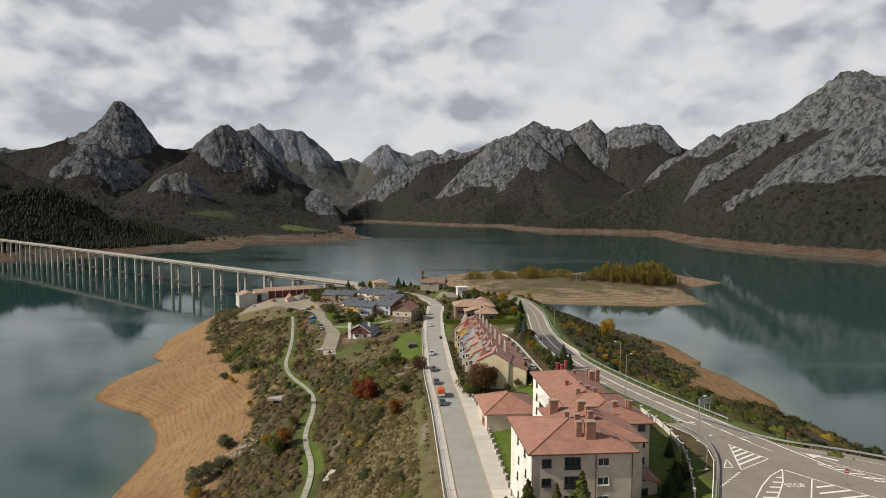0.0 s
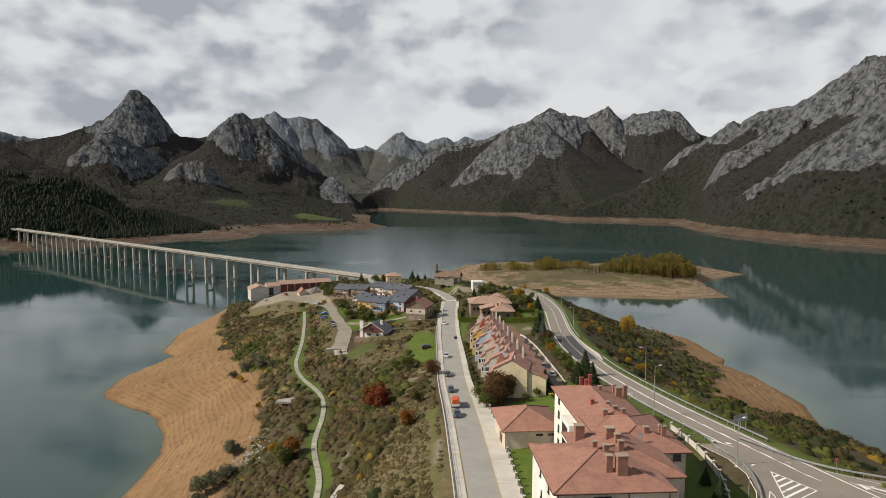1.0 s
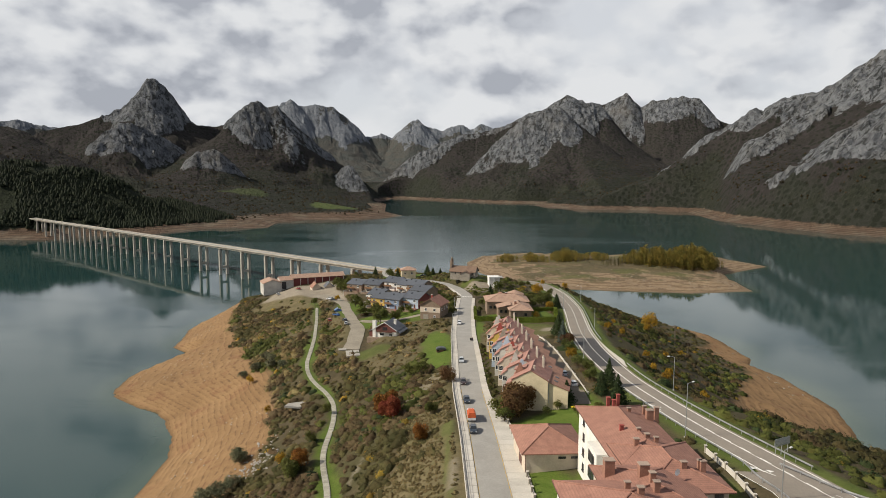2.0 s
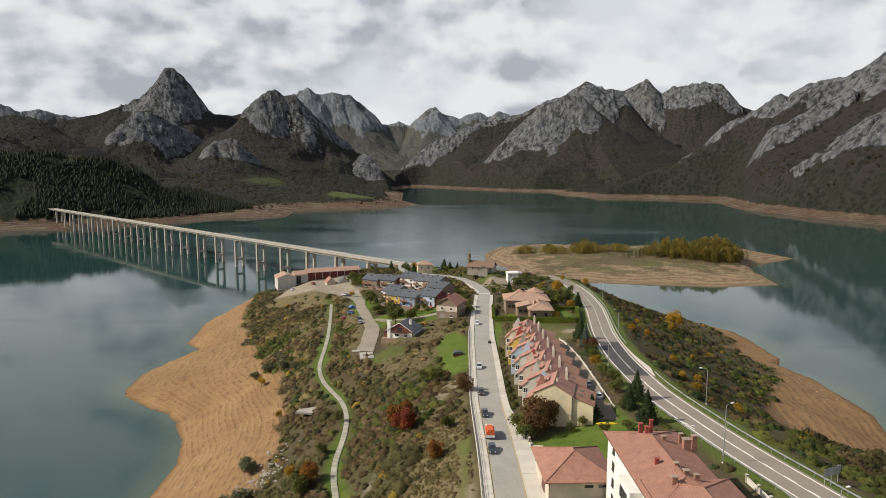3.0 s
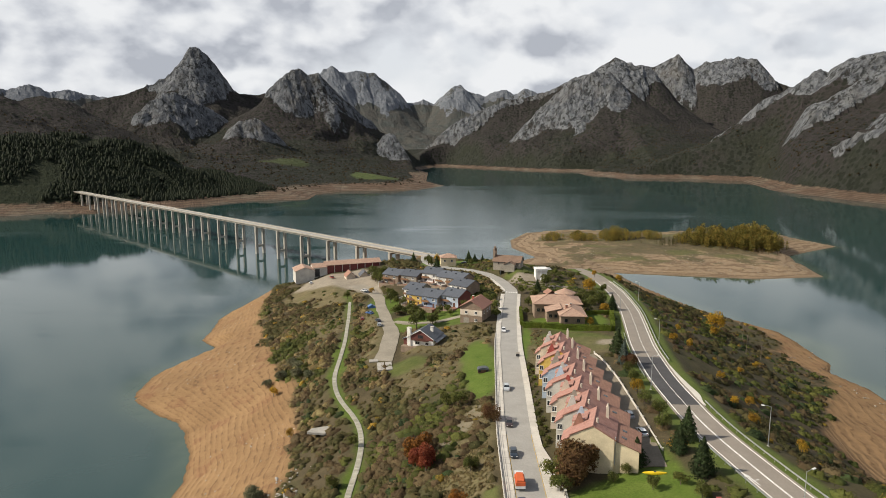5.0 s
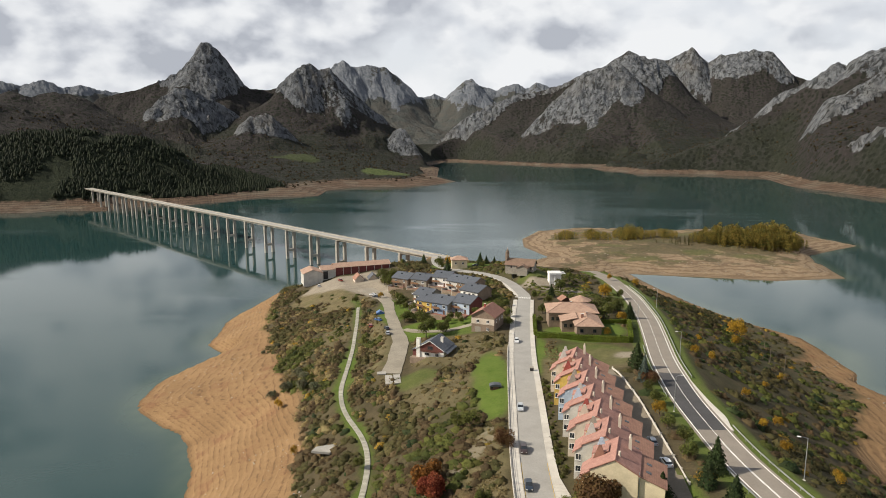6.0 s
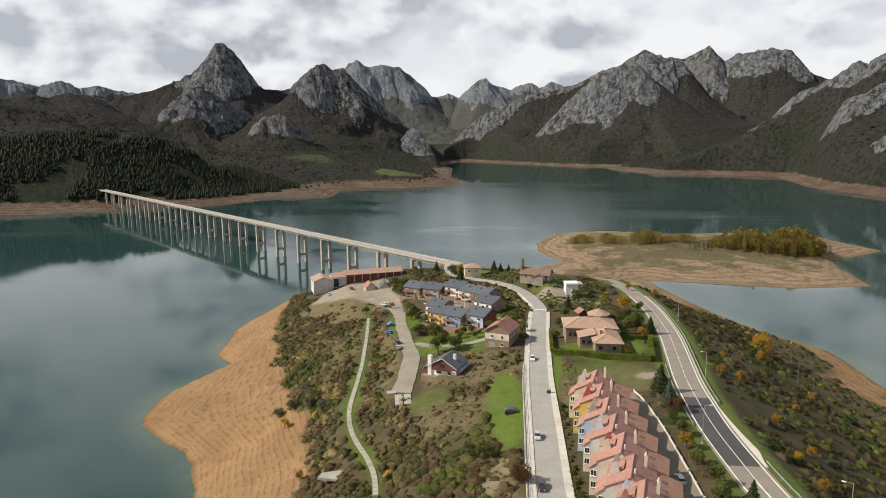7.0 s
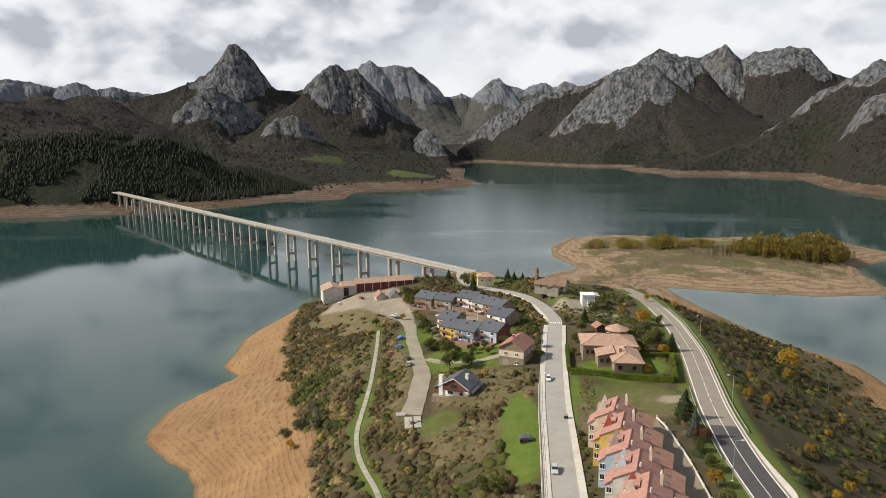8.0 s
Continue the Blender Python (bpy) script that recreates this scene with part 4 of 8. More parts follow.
FAR_SHORE = [(-4600, 100), (-2600, 500), (-1500, 820), (-1000, 930), (-782, 984), (-754, 1021), (-679, 1018), (-650, 1095), (-587, 1121), (-542, 1203), (-515, 1270), (-415, 1305), (-440, 1440), (-400, 1530), (-296, 1550), (-235, 1590), (-188, 1733),
             (-260, 1900), (-330, 2450), (-403, 2680), (-375, 3062), (-340, 3080), (-214, 2925), (-21, 2740), (150, 2577), (300, 2560), (219, 2421), (330, 2118), (490, 2099), (645, 2007), (590, 1640), (635, 1410), (677, 1250), (742, 1177), (765, 1100),
             (900, 900), (1500, 500), (2600, 300), (4600, 100), (4600, 5200), (-4600, 5200)]


def far_height(x, y):
    """Height of the mountains, how bare the rock is, and where pine wood, meadow and the haze colour of the far ranges
    are.
    """
    h, rock, wood, pale = np.full(x.shape, -40.0), np.zeros(x.shape), np.zeros(x.shape), np.zeros(x.shape)
    flute, rib_size = np.zeros(x.shape), np.zeros(x.shape)
    wx, wy = x + 45 * fbm(x / 260, y / 260, 4, 41), y + 45 * fbm(x / 260, y / 260, 4, 57)
    ragged = 0.38 * fbm(x / 95, y / 95, 3, 43, 0.5)
    for number, (name, (crest, steep_, apron)) in enumerate(RIDGES.items()):
        best, reach, drop_, way, bare_ = np.full(x.shape, -1e9), np.zeros(x.shape), np.zeros(x.shape), np.zeros(x.shape), np.zeros(x.shape)
        run = 0.0
        for (ax, ay, az_, ab), (bx, by, bz, bb) in zip(crest, crest[1:]):
            ex, ey = bx - ax, by - ay
            long_ = math.hypot(ex, ey)
            s = np.clip(((x - ax) * ex + (y - ay) * ey) / (ex * ex + ey * ey), 0, 1)
            d0 = np.hypot(x - ax - s * ex, y - ay - s * ey)
            dw = np.hypot(wx - ax - s * ex, wy - ay - s * ey)
            w = np.clip((d0 - 20) / 110, 0, 1)
            d = np.maximum(d0 * (1 - w) + dw * w, 0.75 * d0)
            top, bare = az_ + (bz - az_) * s, ab + (bb - ab) * s
            bare = bare * (1 + ragged)
            foot = bare / steep_
            past = np.maximum(d - foot, 0)
            scree = 0.5 * np.maximum(top - bare, 0) if name not in ("dark", "prom", "bridgehill", "shoulder") else 0.0
            z = top - np.where(d < foot, steep_ * d, bare + scree * (1 - np.exp(-past / 190)) + apron * (0.62 if np.any(scree) else 1.0) * past)
            up = z > best
            best, reach, bare_ = np.where(up, z, best), np.where(up, d, reach), np.where(up, bare, bare_)
            drop_, way = np.where(up, top - z, drop_), np.where(up, run + s * long_, way)
            run += long_
        on = best > h
        bald = np.where(bare_ > 12, 1 - smoothstep(0.85, 1.12, drop_ / np.maximum(bare_, 1)), 0)
        rock = np.where(on, bald, rock)
        wood = np.where(on, 1.0 if name == "dark" else 0.0, wood)
        # pale marks the distant ranges that take the haze colour
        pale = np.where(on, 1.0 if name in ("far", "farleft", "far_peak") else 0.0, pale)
        # flutes and gullies that run down from the crest
        fl = 0.6 * fbm(way / 38, reach / 150, 5, 71 + number, 0.62, ridged=True) + 0.4 * fbm(way / 130, reach / 400, 3, 171 + number)
        flute = np.where(on, fl * np.clip(0.18 + reach / 55, 0, 1), flute)
        rib_size = np.where(on, 13 + 15 * (1 - smoothstep(0.5, 2.0, drop_ / np.maximum(bare_, 20))), rib_size)
        h = np.maximum(h, best)
    d = polygon_distance(x, y, FAR_SHORE)
    h = np.maximum(h, np.minimum(0.16 * d, 60 + 0.02 * d))
    crop = fbm(wx / 62, wy / 62, 4, 95, 0.55, ridged=True)
    blot = fbm(wx / 150, wy / 150, 5, 91, 0.6)
    rock = rock * (0.84 + 0.75 * blot) + np.where(wood < 0.5, 0.6 * np.clip(crop - 0.22, 0, 1) * np.clip(h / 160, 0, 1) * smoothstep(-0.1, 0.4, blot), 0)
    rock = np.clip(rock, 0, 1)
    size = np.clip(h / 120, 0, 1)
    crag = fbm(wx / 85, wy / 85, 5, 73, 0.55, ridged=True)
    h = h + size * (flute * rib_size + crag * (3 + 13 * rock) + 7 * rock * fbm(wx / 26, wy / 26, 3, 85, 0.6, ridged=True)) * np.clip(0.35 + d / 250, 0, 1) + 2.2 * fbm(x / 28, y / 28, 3, 77) * np.clip(h / 40, 0, 1)
    shelf = np.clip(0.26 + 0.16 * fbm(x / 130, y / 130, 3, 15), 0.12, 0.5)
    bank = np.where(d < 45, shelf * d, shelf * 45 + 1.8 * (d - 45))
    h = np.where(d > 0, np.minimum(np.maximum(h, 0.02 * d), bank + 1.2 * fbm(x / 25, y / 25, 3, 5) * np.clip(d / 20, 0, 1)), 0.2 * d)
    meadow = np.maximum(bump_at(x, y, -370, 1720, 65, 60), 0.5 * bump_at(x, y, -640, 1790, 80, 40)) * (d > 50)
    return h, rock, wood, pale, meadow


az = np.radians(np.concatenate([np.arange(-68, -50, 0.6), np.arange(-50, 40, 0.15), np.arange(40, 68.1, 0.6)]))
rr = np.concatenate([np.arange(1000, 2000, 10.0), np.arange(2000, 3400, 9.0), np.arange(3400, 4860, 16.0)])
RA, RR = [a.ravel() for a in np.meshgrid(az, rr, indexing="ij")]
MX, MY = RR * np.sin(RA), RR * np.cos(RA) + 20
MZ, MR, MW, MHAZE, MM = far_height(MX, MY)
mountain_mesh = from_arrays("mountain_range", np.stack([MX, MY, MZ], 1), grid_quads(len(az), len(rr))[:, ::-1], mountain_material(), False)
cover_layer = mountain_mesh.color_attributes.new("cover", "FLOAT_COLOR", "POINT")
cover_layer.data.foreach_set("color", np.stack([MR, MW, MM, MHAZE], 1).astype(np.float32).ravel())
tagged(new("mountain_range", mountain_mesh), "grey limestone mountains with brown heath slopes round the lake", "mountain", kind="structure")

# ---- roads ----


class Line:
    """A line on the ground, with a height at each point, that can be followed at a distance from its start."""

    def __init__(self, pts, step=2.5):
        p = np.array(pts, float)
        s = np.r_[0, np.cumsum(np.hypot(*np.diff(p[:, :2], axis=0).T))]
        n = max(3, int(s[-1] / step))
        u = np.linspace(0, s[-1], n)
        q = np.stack([np.interp(u, s, p[:, k]) for k in range(3)], 1)
        for _ in range(4):
            q[1:-1] = 0.25 * q[:-2] + 0.5 * q[1:-1] + 0.25 * q[2:]
        self.p = q
        self.s = np.r_[0, np.cumsum(np.hypot(*np.diff(q[:, :2], axis=0).T))]
        d = np.gradient(q[:, :2], axis=0)
        d /= np.hypot(d[:, 0], d[:, 1])[:, None]
        self.right = np.stack([d[:, 1], -d[:, 0]], 1)

    def at(self, s, off=0.0, up=0.0):
        f = [np.interp(s, self.s, self.p[:, k]) for k in range(3)]
        r = [np.interp(s, self.s, self.right[:, k]) for k in range(2)]
        return (f[0] + off * r[0], f[1] + off * r[1], f[2] + up)

    def heading(self, s):
        r = [np.interp(s, self.s, self.right[:, k]) for k in range(2)]
        return math.degrees(math.atan2(r[1], r[0]))

    def nearest_y(self, y):
        return float(np.interp(y, self.p[:, 1], self.s))


def ribbon(line, left, right, s0=0.0, s1=None, up=0.0, thick=0.25, step=2.5):
    """A slab along a line, between two offsets from it (numbers or functions of the way along)."""
    s1 = line.s[-1] if s1 is None else s1
    n = max(2, int((s1 - s0) / step) + 1)
    sh = Shape()
    for s in np.linspace(s0, s1, n):
        a, b = (left(s) if callable(left) else left), (right(s) if callable(right) else right)
        for off, dz in ((a, up), (b, up), (b, up - thick), (a, up - thick)):
            sh.v.append(tuple(float(c) for c in line.at(s, off, dz)))
    for i in range(n - 1):
        k = 4 * i
        for j in range(4):
            j2 = (j + 1) % 4
            sh.f.append((k + j2, k + j, k + 4 + j, k + 4 + j2))
    sh.f.append((0, 1, 2, 3))
    e = 4 * (n - 1)
    sh.f.append((e + 3, e + 2, e + 1, e))
    return sh


def plan_line(xs, zs, y0, y1, tail=()):
    ys = np.arange(y0, y1, 4.0)
    return [(float(smooth_along(xs, y)), float(y), float(smooth_along(zs, y))) for y in ys] + list(tail)


street = Line(plan_line(STREET_X, STREET_Z, -60, 384, STREET_TAIL))
highway = Line(plan_line(ROAD_X, ROAD_Z, -120, 500))
footpath = Line(plan_line(PATH_X, PATH_Z, -20, 386))
lane = Line(LANE)
S = street.nearest_y
s_end = S(384)

tagged(part("road", ribbon(street, -3.2, 3.2, up=0.02), asphalt_old), "worn pale grey asphalt village street", "road", kind="structure")


def right_walk(s):
    y = np.interp(s, street.s, street.p[:, 1])
    return 3.3 + float(np.interp(y, [100, 150, 184, 198, 262, 300, 384], [3.6, 4.3, 4.0, 1.75, 1.7, 1.6, 1.5]))


concrete_slab = material("pale_concrete_slab", (0.50, 0.47, 0.42), 0.9, 0.16, 0.8, second=(0.43, 0.40, 0.355), per_object=0.07)
joint_grey = material("dirty_joint", (0.36, 0.335, 0.295), 0.95, 0.2, 1.0)
walk_right = tagged(part("pavement", ribbon(street, 3.2, right_walk, S(60), s_end - 2, up=0.14, thick=0.4), joint_grey), "pale concrete pavement with kerb beside the houses", "pavement", kind="structure")
walk_left = tagged(part("pavement", ribbon(street, -5.2, -3.2, S(60), s_end - 4, up=0.14, thick=0.5), joint_grey), "narrow pale concrete pavement along the slope", "pavement", kind="structure")
tagged(part("pavement", ribbon(street, -4.9, -3.2, s_end + 4, s_end + 75, up=0.17, thick=0.5), concrete), "pale concrete pavement of the bending street", "pavement", kind="structure")
for off in (-3.0, 3.0):
    tagged(part("trim", ribbon(street, off - 0.06, off + 0.06, S(60), S(205), up=0.026, thick=0.005), paint_yellow), "yellow no-parking line along the kerb", "road marking", kind="structure")
for k in range(7):
    bar = Shape().box(-0.25, 0.25, -1.6, 1.6, 0, 0.006).moved(Matrix.Translation(street.at(s_end + 1.5, -2.7 + 0.9 * k, 0.024)) @ pose(0, 0, 0, 0, 0, street.heading(s_end)))
    tagged(part("trim", bar, paint_white), "white bar of a zebra crossing", "road marking", kind="structure")


def hw_right(s):
    return 4.6


tagged(part("road", ribbon(highway, lambda s: -4.6, hw_right, up=0.03, thick=0.4), asphalt_road), "brownish asphalt main road curving along the peninsula", "road", kind="structure")
HY = highway.nearest_y
tagged(part("road_patch", ribbon(highway, -3.85, 3.75, HY(222), HY(268), up=0.036, thick=0.02), asphalt_new), "freshly laid dark asphalt patch", "road", kind="structure")
for off in (-3.9, 3.8):
    tagged(part("trim", ribbon(highway, off - 0.13, off + 0.13, HY(128) if off < 0 else HY(20), HY(430), up=0.042, thick=0.01), paint_white), "solid white edge line", "road marking", kind="structure")
tagged(part("trim", ribbon(highway, -0.08, 0.08, HY(165), HY(285), up=0.042, thick=0.01), paint_white), "solid white centre line", "road marking", kind="structure")
tagged(part("trim", ribbon(highway, -0.32, -0.16, HY(110), HY(215), up=0.042, thick=0.01), paint_white), "second white centre line", "road marking", kind="structure")
for s in np.arange(HY(287), HY(425), 5.5):
    tagged(part("trim", ribbon(highway, -0.09, 0.09, s, s + 3.6, up=0.042, thick=0.01), paint_white), "white centre line dash", "road marking", kind="structure")
for s in np.arange(HY(40), HY(163), 6.0):
    tagged(part("trim", ribbon(highway, -0.09, 0.09, s, s + 3.2, up=0.042, thick=0.01), paint_white), "white centre line dash", "road marking", kind="structure")
# concrete gutter wedge at the outer edge of the bend
tagged(part("kerb", ribbon(highway, 4.6, lambda s: 4.6 + 0.25 + 1.5 * np.clip((HY(262) - s) / 30, 0, 1) * np.clip((s - HY(222)) / 8, 0.25, 1), HY(222), HY(262), up=0.1, thick=0.4), concrete), "pale concrete gutter widening along the bend", "kerb", kind="structure")
tagged(part("kerb", ribbon(highway, 4.6, 4.95, HY(262), HY(430), up=0.08, thick=0.4), concrete), "low pale concrete kerb of the main road", "kerb", kind="structure")

# the junction at the near end: a side road that swings in from the houses
junction = Shape()
ring = [(49.8, 140), (52.6, 131), (52.8, 124), (51.0, 116), (48.2, 109), (44.8, 101), (40, 90), (32, 74), (24, 56), (44, 46), (60, 62), (68, 80), (73, 90), (66, 108), (60, 124), (55, 140)]


def road_plane(x, y):
    return 47.4 - 0.0545 * (y - 170)


zz = [road_plane(x, y) for x, y in ring]
junction.prism(ring[::-1], [z - 7 for z in zz[::-1]], [z + 0.034 for z in zz[::-1]])
tagged(part("road", junction, asphalt_road), "wide asphalt junction with painted islands", "road", kind="structure")
lay_ring = [(58.6, 139), (64.5, 129.4), (69.7, 124.2), (76.8, 120.7), (83.2, 115.4), (96, 103), (107, 88), (98, 70), (84, 80), (70, 100), (60, 122)]
lay = Shape().prism(lay_ring[::-1], [road_plane(x, y) - 0.4 for x, y in lay_ring[::-1]], [road_plane(x, y) + 0.028 for x, y in lay_ring[::-1]])
tagged(part("road", lay, asphalt_road), "asphalt lay-by widening of the main road", "road", kind="structure")


path_base = tagged(part("path", ribbon(footpath, -0.8, 0.8, footpath.nearest_y(110), up=0.02, thick=0.3), joint_grey), "pale paved footpath winding down the slope", "path", kind="structure")
tagged(part("road", ribbon(lane, lambda s: -float(np.interp(s, LANE_S, LANE_W)) + 0.25 * math.sin(0.21 * s) + 0.1 * math.sin(0.53 * s + 1), lambda s: float(np.interp(s, LANE_S, LANE_W)) + 0.3 * math.sin(0.17 * s + 2) + 0.1 * math.sin(0.6 * s), up=0.04, thick=0.4), lane_gravel), "pale gravel lane between the slate houses and the slope", "road", kind="structure")
tagged(part("road", ribbon(Line([(-56.5, 338.6, 31.4), (-51.5, 335.5, 31.9), (-43.3, 331, 33.2), (-34.9, 330.4, 34.3), (-30.1, 333.3, 34.9), (-24.5, 337, 35.6)], 1.5), -1.5, 1.5, up=0.15, thick=1.2), lane_gravel), "narrow gravel drive to the stone house", "road", kind="structure")
# ---- the viaduct ----


def box_beam(x0, x1, y0, y1, z0, z1, b=0.06):
    """A box with bevelled upright edges."""
    ring = [(x0 + b, y0), (x1 - b, y0), (x1, y0 + b), (x1, y1 - b), (x1 - b, y1), (x0 + b, y1), (x0, y1 - b), (x0, y0 + b)]
    return Shape().prism(ring, z0, z1)


pier_concrete = material("weathered_pier_concrete", (0.36, 0.34, 0.30), 0.92, 0.3, 0.5, second=(0.27, 0.25, 0.215))
deck_concrete = material("bridge_deck_concrete", (0.40, 0.365, 0.31), 0.9, 0.15, 0.4)
BRIDGE_A, BRIDGE_B = Vector((-66, 523, 0)), Vector((-775, 1110, 0))
bdir = (BRIDGE_B - BRIDGE_A).normalized()
blen = (BRIDGE_B - BRIDGE_A).length
bturn = math.degrees(math.atan2(bdir.y, bdir.x))
bridge = thing("viaduct", pose(BRIDGE_A.x, BRIDGE_A.y, 0, 0, 0, bturn), "long concrete road viaduct on paired piers over the lake", "bridge")
part("deck", Shape().box(-6, blen, -5.0, 5.0, 29.35, 29.75), deck_concrete, bridge)
part("roadway", Shape().box(-6, blen, -3.9, 3.9, 29.75, 29.80), asphalt_old, bridge, "pale asphalt roadway")
for y in (-3.3, -1.1, 1.1, 3.3):
    part("girder", Shape().box(-4, blen, y - 0.35, y + 0.35, 27.7, 29.35), deck_concrete, bridge)
for y in (-4.9, 4.9):
    part("parapet", Shape().box(-6, blen, y - 0.14, y + 0.14, 29.75, 30.35), deck_concrete, bridge, "pale concrete parapet")
    part("rail", Shape().box(-6, blen, y - 0.05, y + 0.05, 30.75, 30.85), steel, bridge, "thin steel rail")
column = box_beam(-1.25, 1.25, -1.3, 1.3, -12, 26.3, 0.15).mesh("column", pier_concrete)
cross = box_beam(-0.6, 0.6, -2.9, 2.9, 7.0, 9.4, 0.1).mesh("crossbeam", pier_concrete)
cap = Shape().prism([(-1.0, -5.0), (1.0, -5.0), (1.0, 5.0), (-1.0, 5.0)], [26.9, 26.9, 26.9, 26.9], 27.7)
cap.box(-0.9, 0.9, -4.6, 4.6, 26.2, 26.9)
cap = cap.mesh("pier_cap", pier_concrete)
npier = 0
d = 40.6
while d < blen - 20:
    pier = part("pier", cap, pier_concrete, bridge)
    pier.matrix_basis = pose(d, 0, 0)
    for y in (-3.9, 3.9):
        c = part("column", column, pier_concrete, pier)
        c.matrix_basis = pose(0, y, 0)
    if npier < 14:
        part("crossbeam", cross, pier_concrete, pier)
    d += 43.2
    npier += 1
part("abutment", Shape().box(-9, -3, -6, 6, 18, 29.35), pier_concrete, bridge)
part("abutment", Shape().box(blen - 3, blen + 14, -6, 6, 10, 29.35), pier_concrete, bridge)
tagged(part("road", ribbon(Line([(-775, 1110, 29.78), (-806, 1128, 30.5), (-875, 1139, 32), (-975, 1157, 32), (-1068, 1178, 32), (-1180, 1180, 32)]), -4, 4, up=0.0, thick=3), asphalt_old), "road leaving the viaduct along the hillside", "road", kind="structure")

# ---- buildings ----


def window(parent, m, w, h, frame_mat=None, bars=1, sill=True):
    """A window on a wall: frame proud of the wall, pane set back in it. m: its place, with -y out of the wall."""
    key = ("window", round(w, 2), round(h, 2), (frame_mat or trim_white).name, bars, sill)
    if key not in made:
        t = 0.07
        fr = Shape()
        for y in (-0.09, 0.02):
            for i in (0.0, t):
                fr.v += [(-w / 2 + i, y, i), (w / 2 - i, y, i), (w / 2 - i, y, h - i), (-w / 2 + i, y, h - i)]
        for i in range(4):
            j = (i + 1) % 4
            fr.f += [(i, j, 4 + j, 4 + i), (8 + j, 8 + i, 12 + i, 12 + j), (j, i, 8 + i, 8 + j), (4 + i, 4 + j, 12 + j, 12 + i)]
        pane = Shape().box(-w / 2 + t - 0.01, w / 2 - t + 0.01, -0.035, 0.01, t - 0.01, h - t + 0.01)
        bar_ = Shape().box(-0.03, 0.03, -0.075, 0.015, t, h - t)
        sill_ = Shape().box(-w / 2 - 0.1, w / 2 + 0.1, -0.2, 0.02, -0.08, -0.002)
        fm = frame_mat or trim_white
        made[key] = fr.mesh("window", fm), pane.mesh("pane", glass_dark), bar_.mesh("mullion", fm), sill_.mesh("sill", fm)
    a, b, c, d = made[key]
    win = part("window", a, None, parent)
    win.matrix_basis = m
    part("pane", b, None, win)
    for k in range(bars):
        part("mullion", c, None, win).matrix_basis = pose(-w / 2 + w * (k + 1) / (bars + 1), 0, 0)
    if sill:
        part("sill", d, None, win)
    return win


made = {}


def on_wall(side, u, z, x0, x1, y0, y1):
    """The pose of something on the wall of a block, u metres along it from its left end as seen from outside."""
    if side == "front":
        return pose(x0 + u, y0, z)
    if side == "back":
        return pose(x1 - u, y1, z, 0, 0, 180)
    if side == "left":
        return pose(x0, y1 - u, z, 0, 0, -90)
    return pose(x1, y0 + u, z, 0, 0, 90)


def hip_roof(x0, x1, y0, y1, z, pitch, over=0.7, thick=0.22, ridge=None):
    """A hipped roof with eaves. ridge: its axis, 'x' or 'y' (the longer side by default)."""
    x0, x1, y0, y1 = x0 - over, x1 + over, y0 - over, y1 + over
    w, d = x1 - x0, y1 - y0
    half = min(w, d) / 2
    top = z + half * pitch
    if w >= d:
        r0, r1 = (x0 + half, (y0 + y1) / 2), (x1 - half, (y0 + y1) / 2)
    else:
        r0, r1 = ((x0 + x1) / 2, y0 + half), ((x0 + x1) / 2, y1 - half)
    sh = Shape()
    low = [(x0, y0, z - thick), (x1, y0, z - thick), (x1, y1, z - thick), (x0, y1, z - thick)]
    up = [(x, y, z) for x, y, _ in low]
    a, b = (*r0, top), (*r1, top)
    sh.poly(low[::-1])
    for i in range(4):
        j = (i + 1) % 4
        sh.poly([low[i], low[j], up[j], up[i]])
    if w >= d:
        sh.poly([up[0], up[1], b, a]).poly([up[1], up[2], b]).poly([up[2], up[3], a, b]).poly([up[3], up[0], a])
    else:
        sh.poly([up[0], up[1], a]).poly([up[1], up[2], b, a]).poly([up[2], up[3], b]).poly([up[3], up[0], a, b])
    return sh, a, b, up


def ridge_caps(a, b, up):
    """The rounded ridge and hip tiles."""
    sh = Shape()
    lines_ = [(a, b)] if (Vector(a) - Vector(b)).length > 0.3 else []
    for c in up:
        lines_.append((c, min((a, b), key=lambda r: (Vector(r) - Vector(c)).length)))
    for p, q in lines_:
        sh.tube([Vector(p) + Vector((0, 0, 0.02)), Vector(q) + Vector((0, 0, 0.02))], [0.13, 0.13], 6)
    return sh


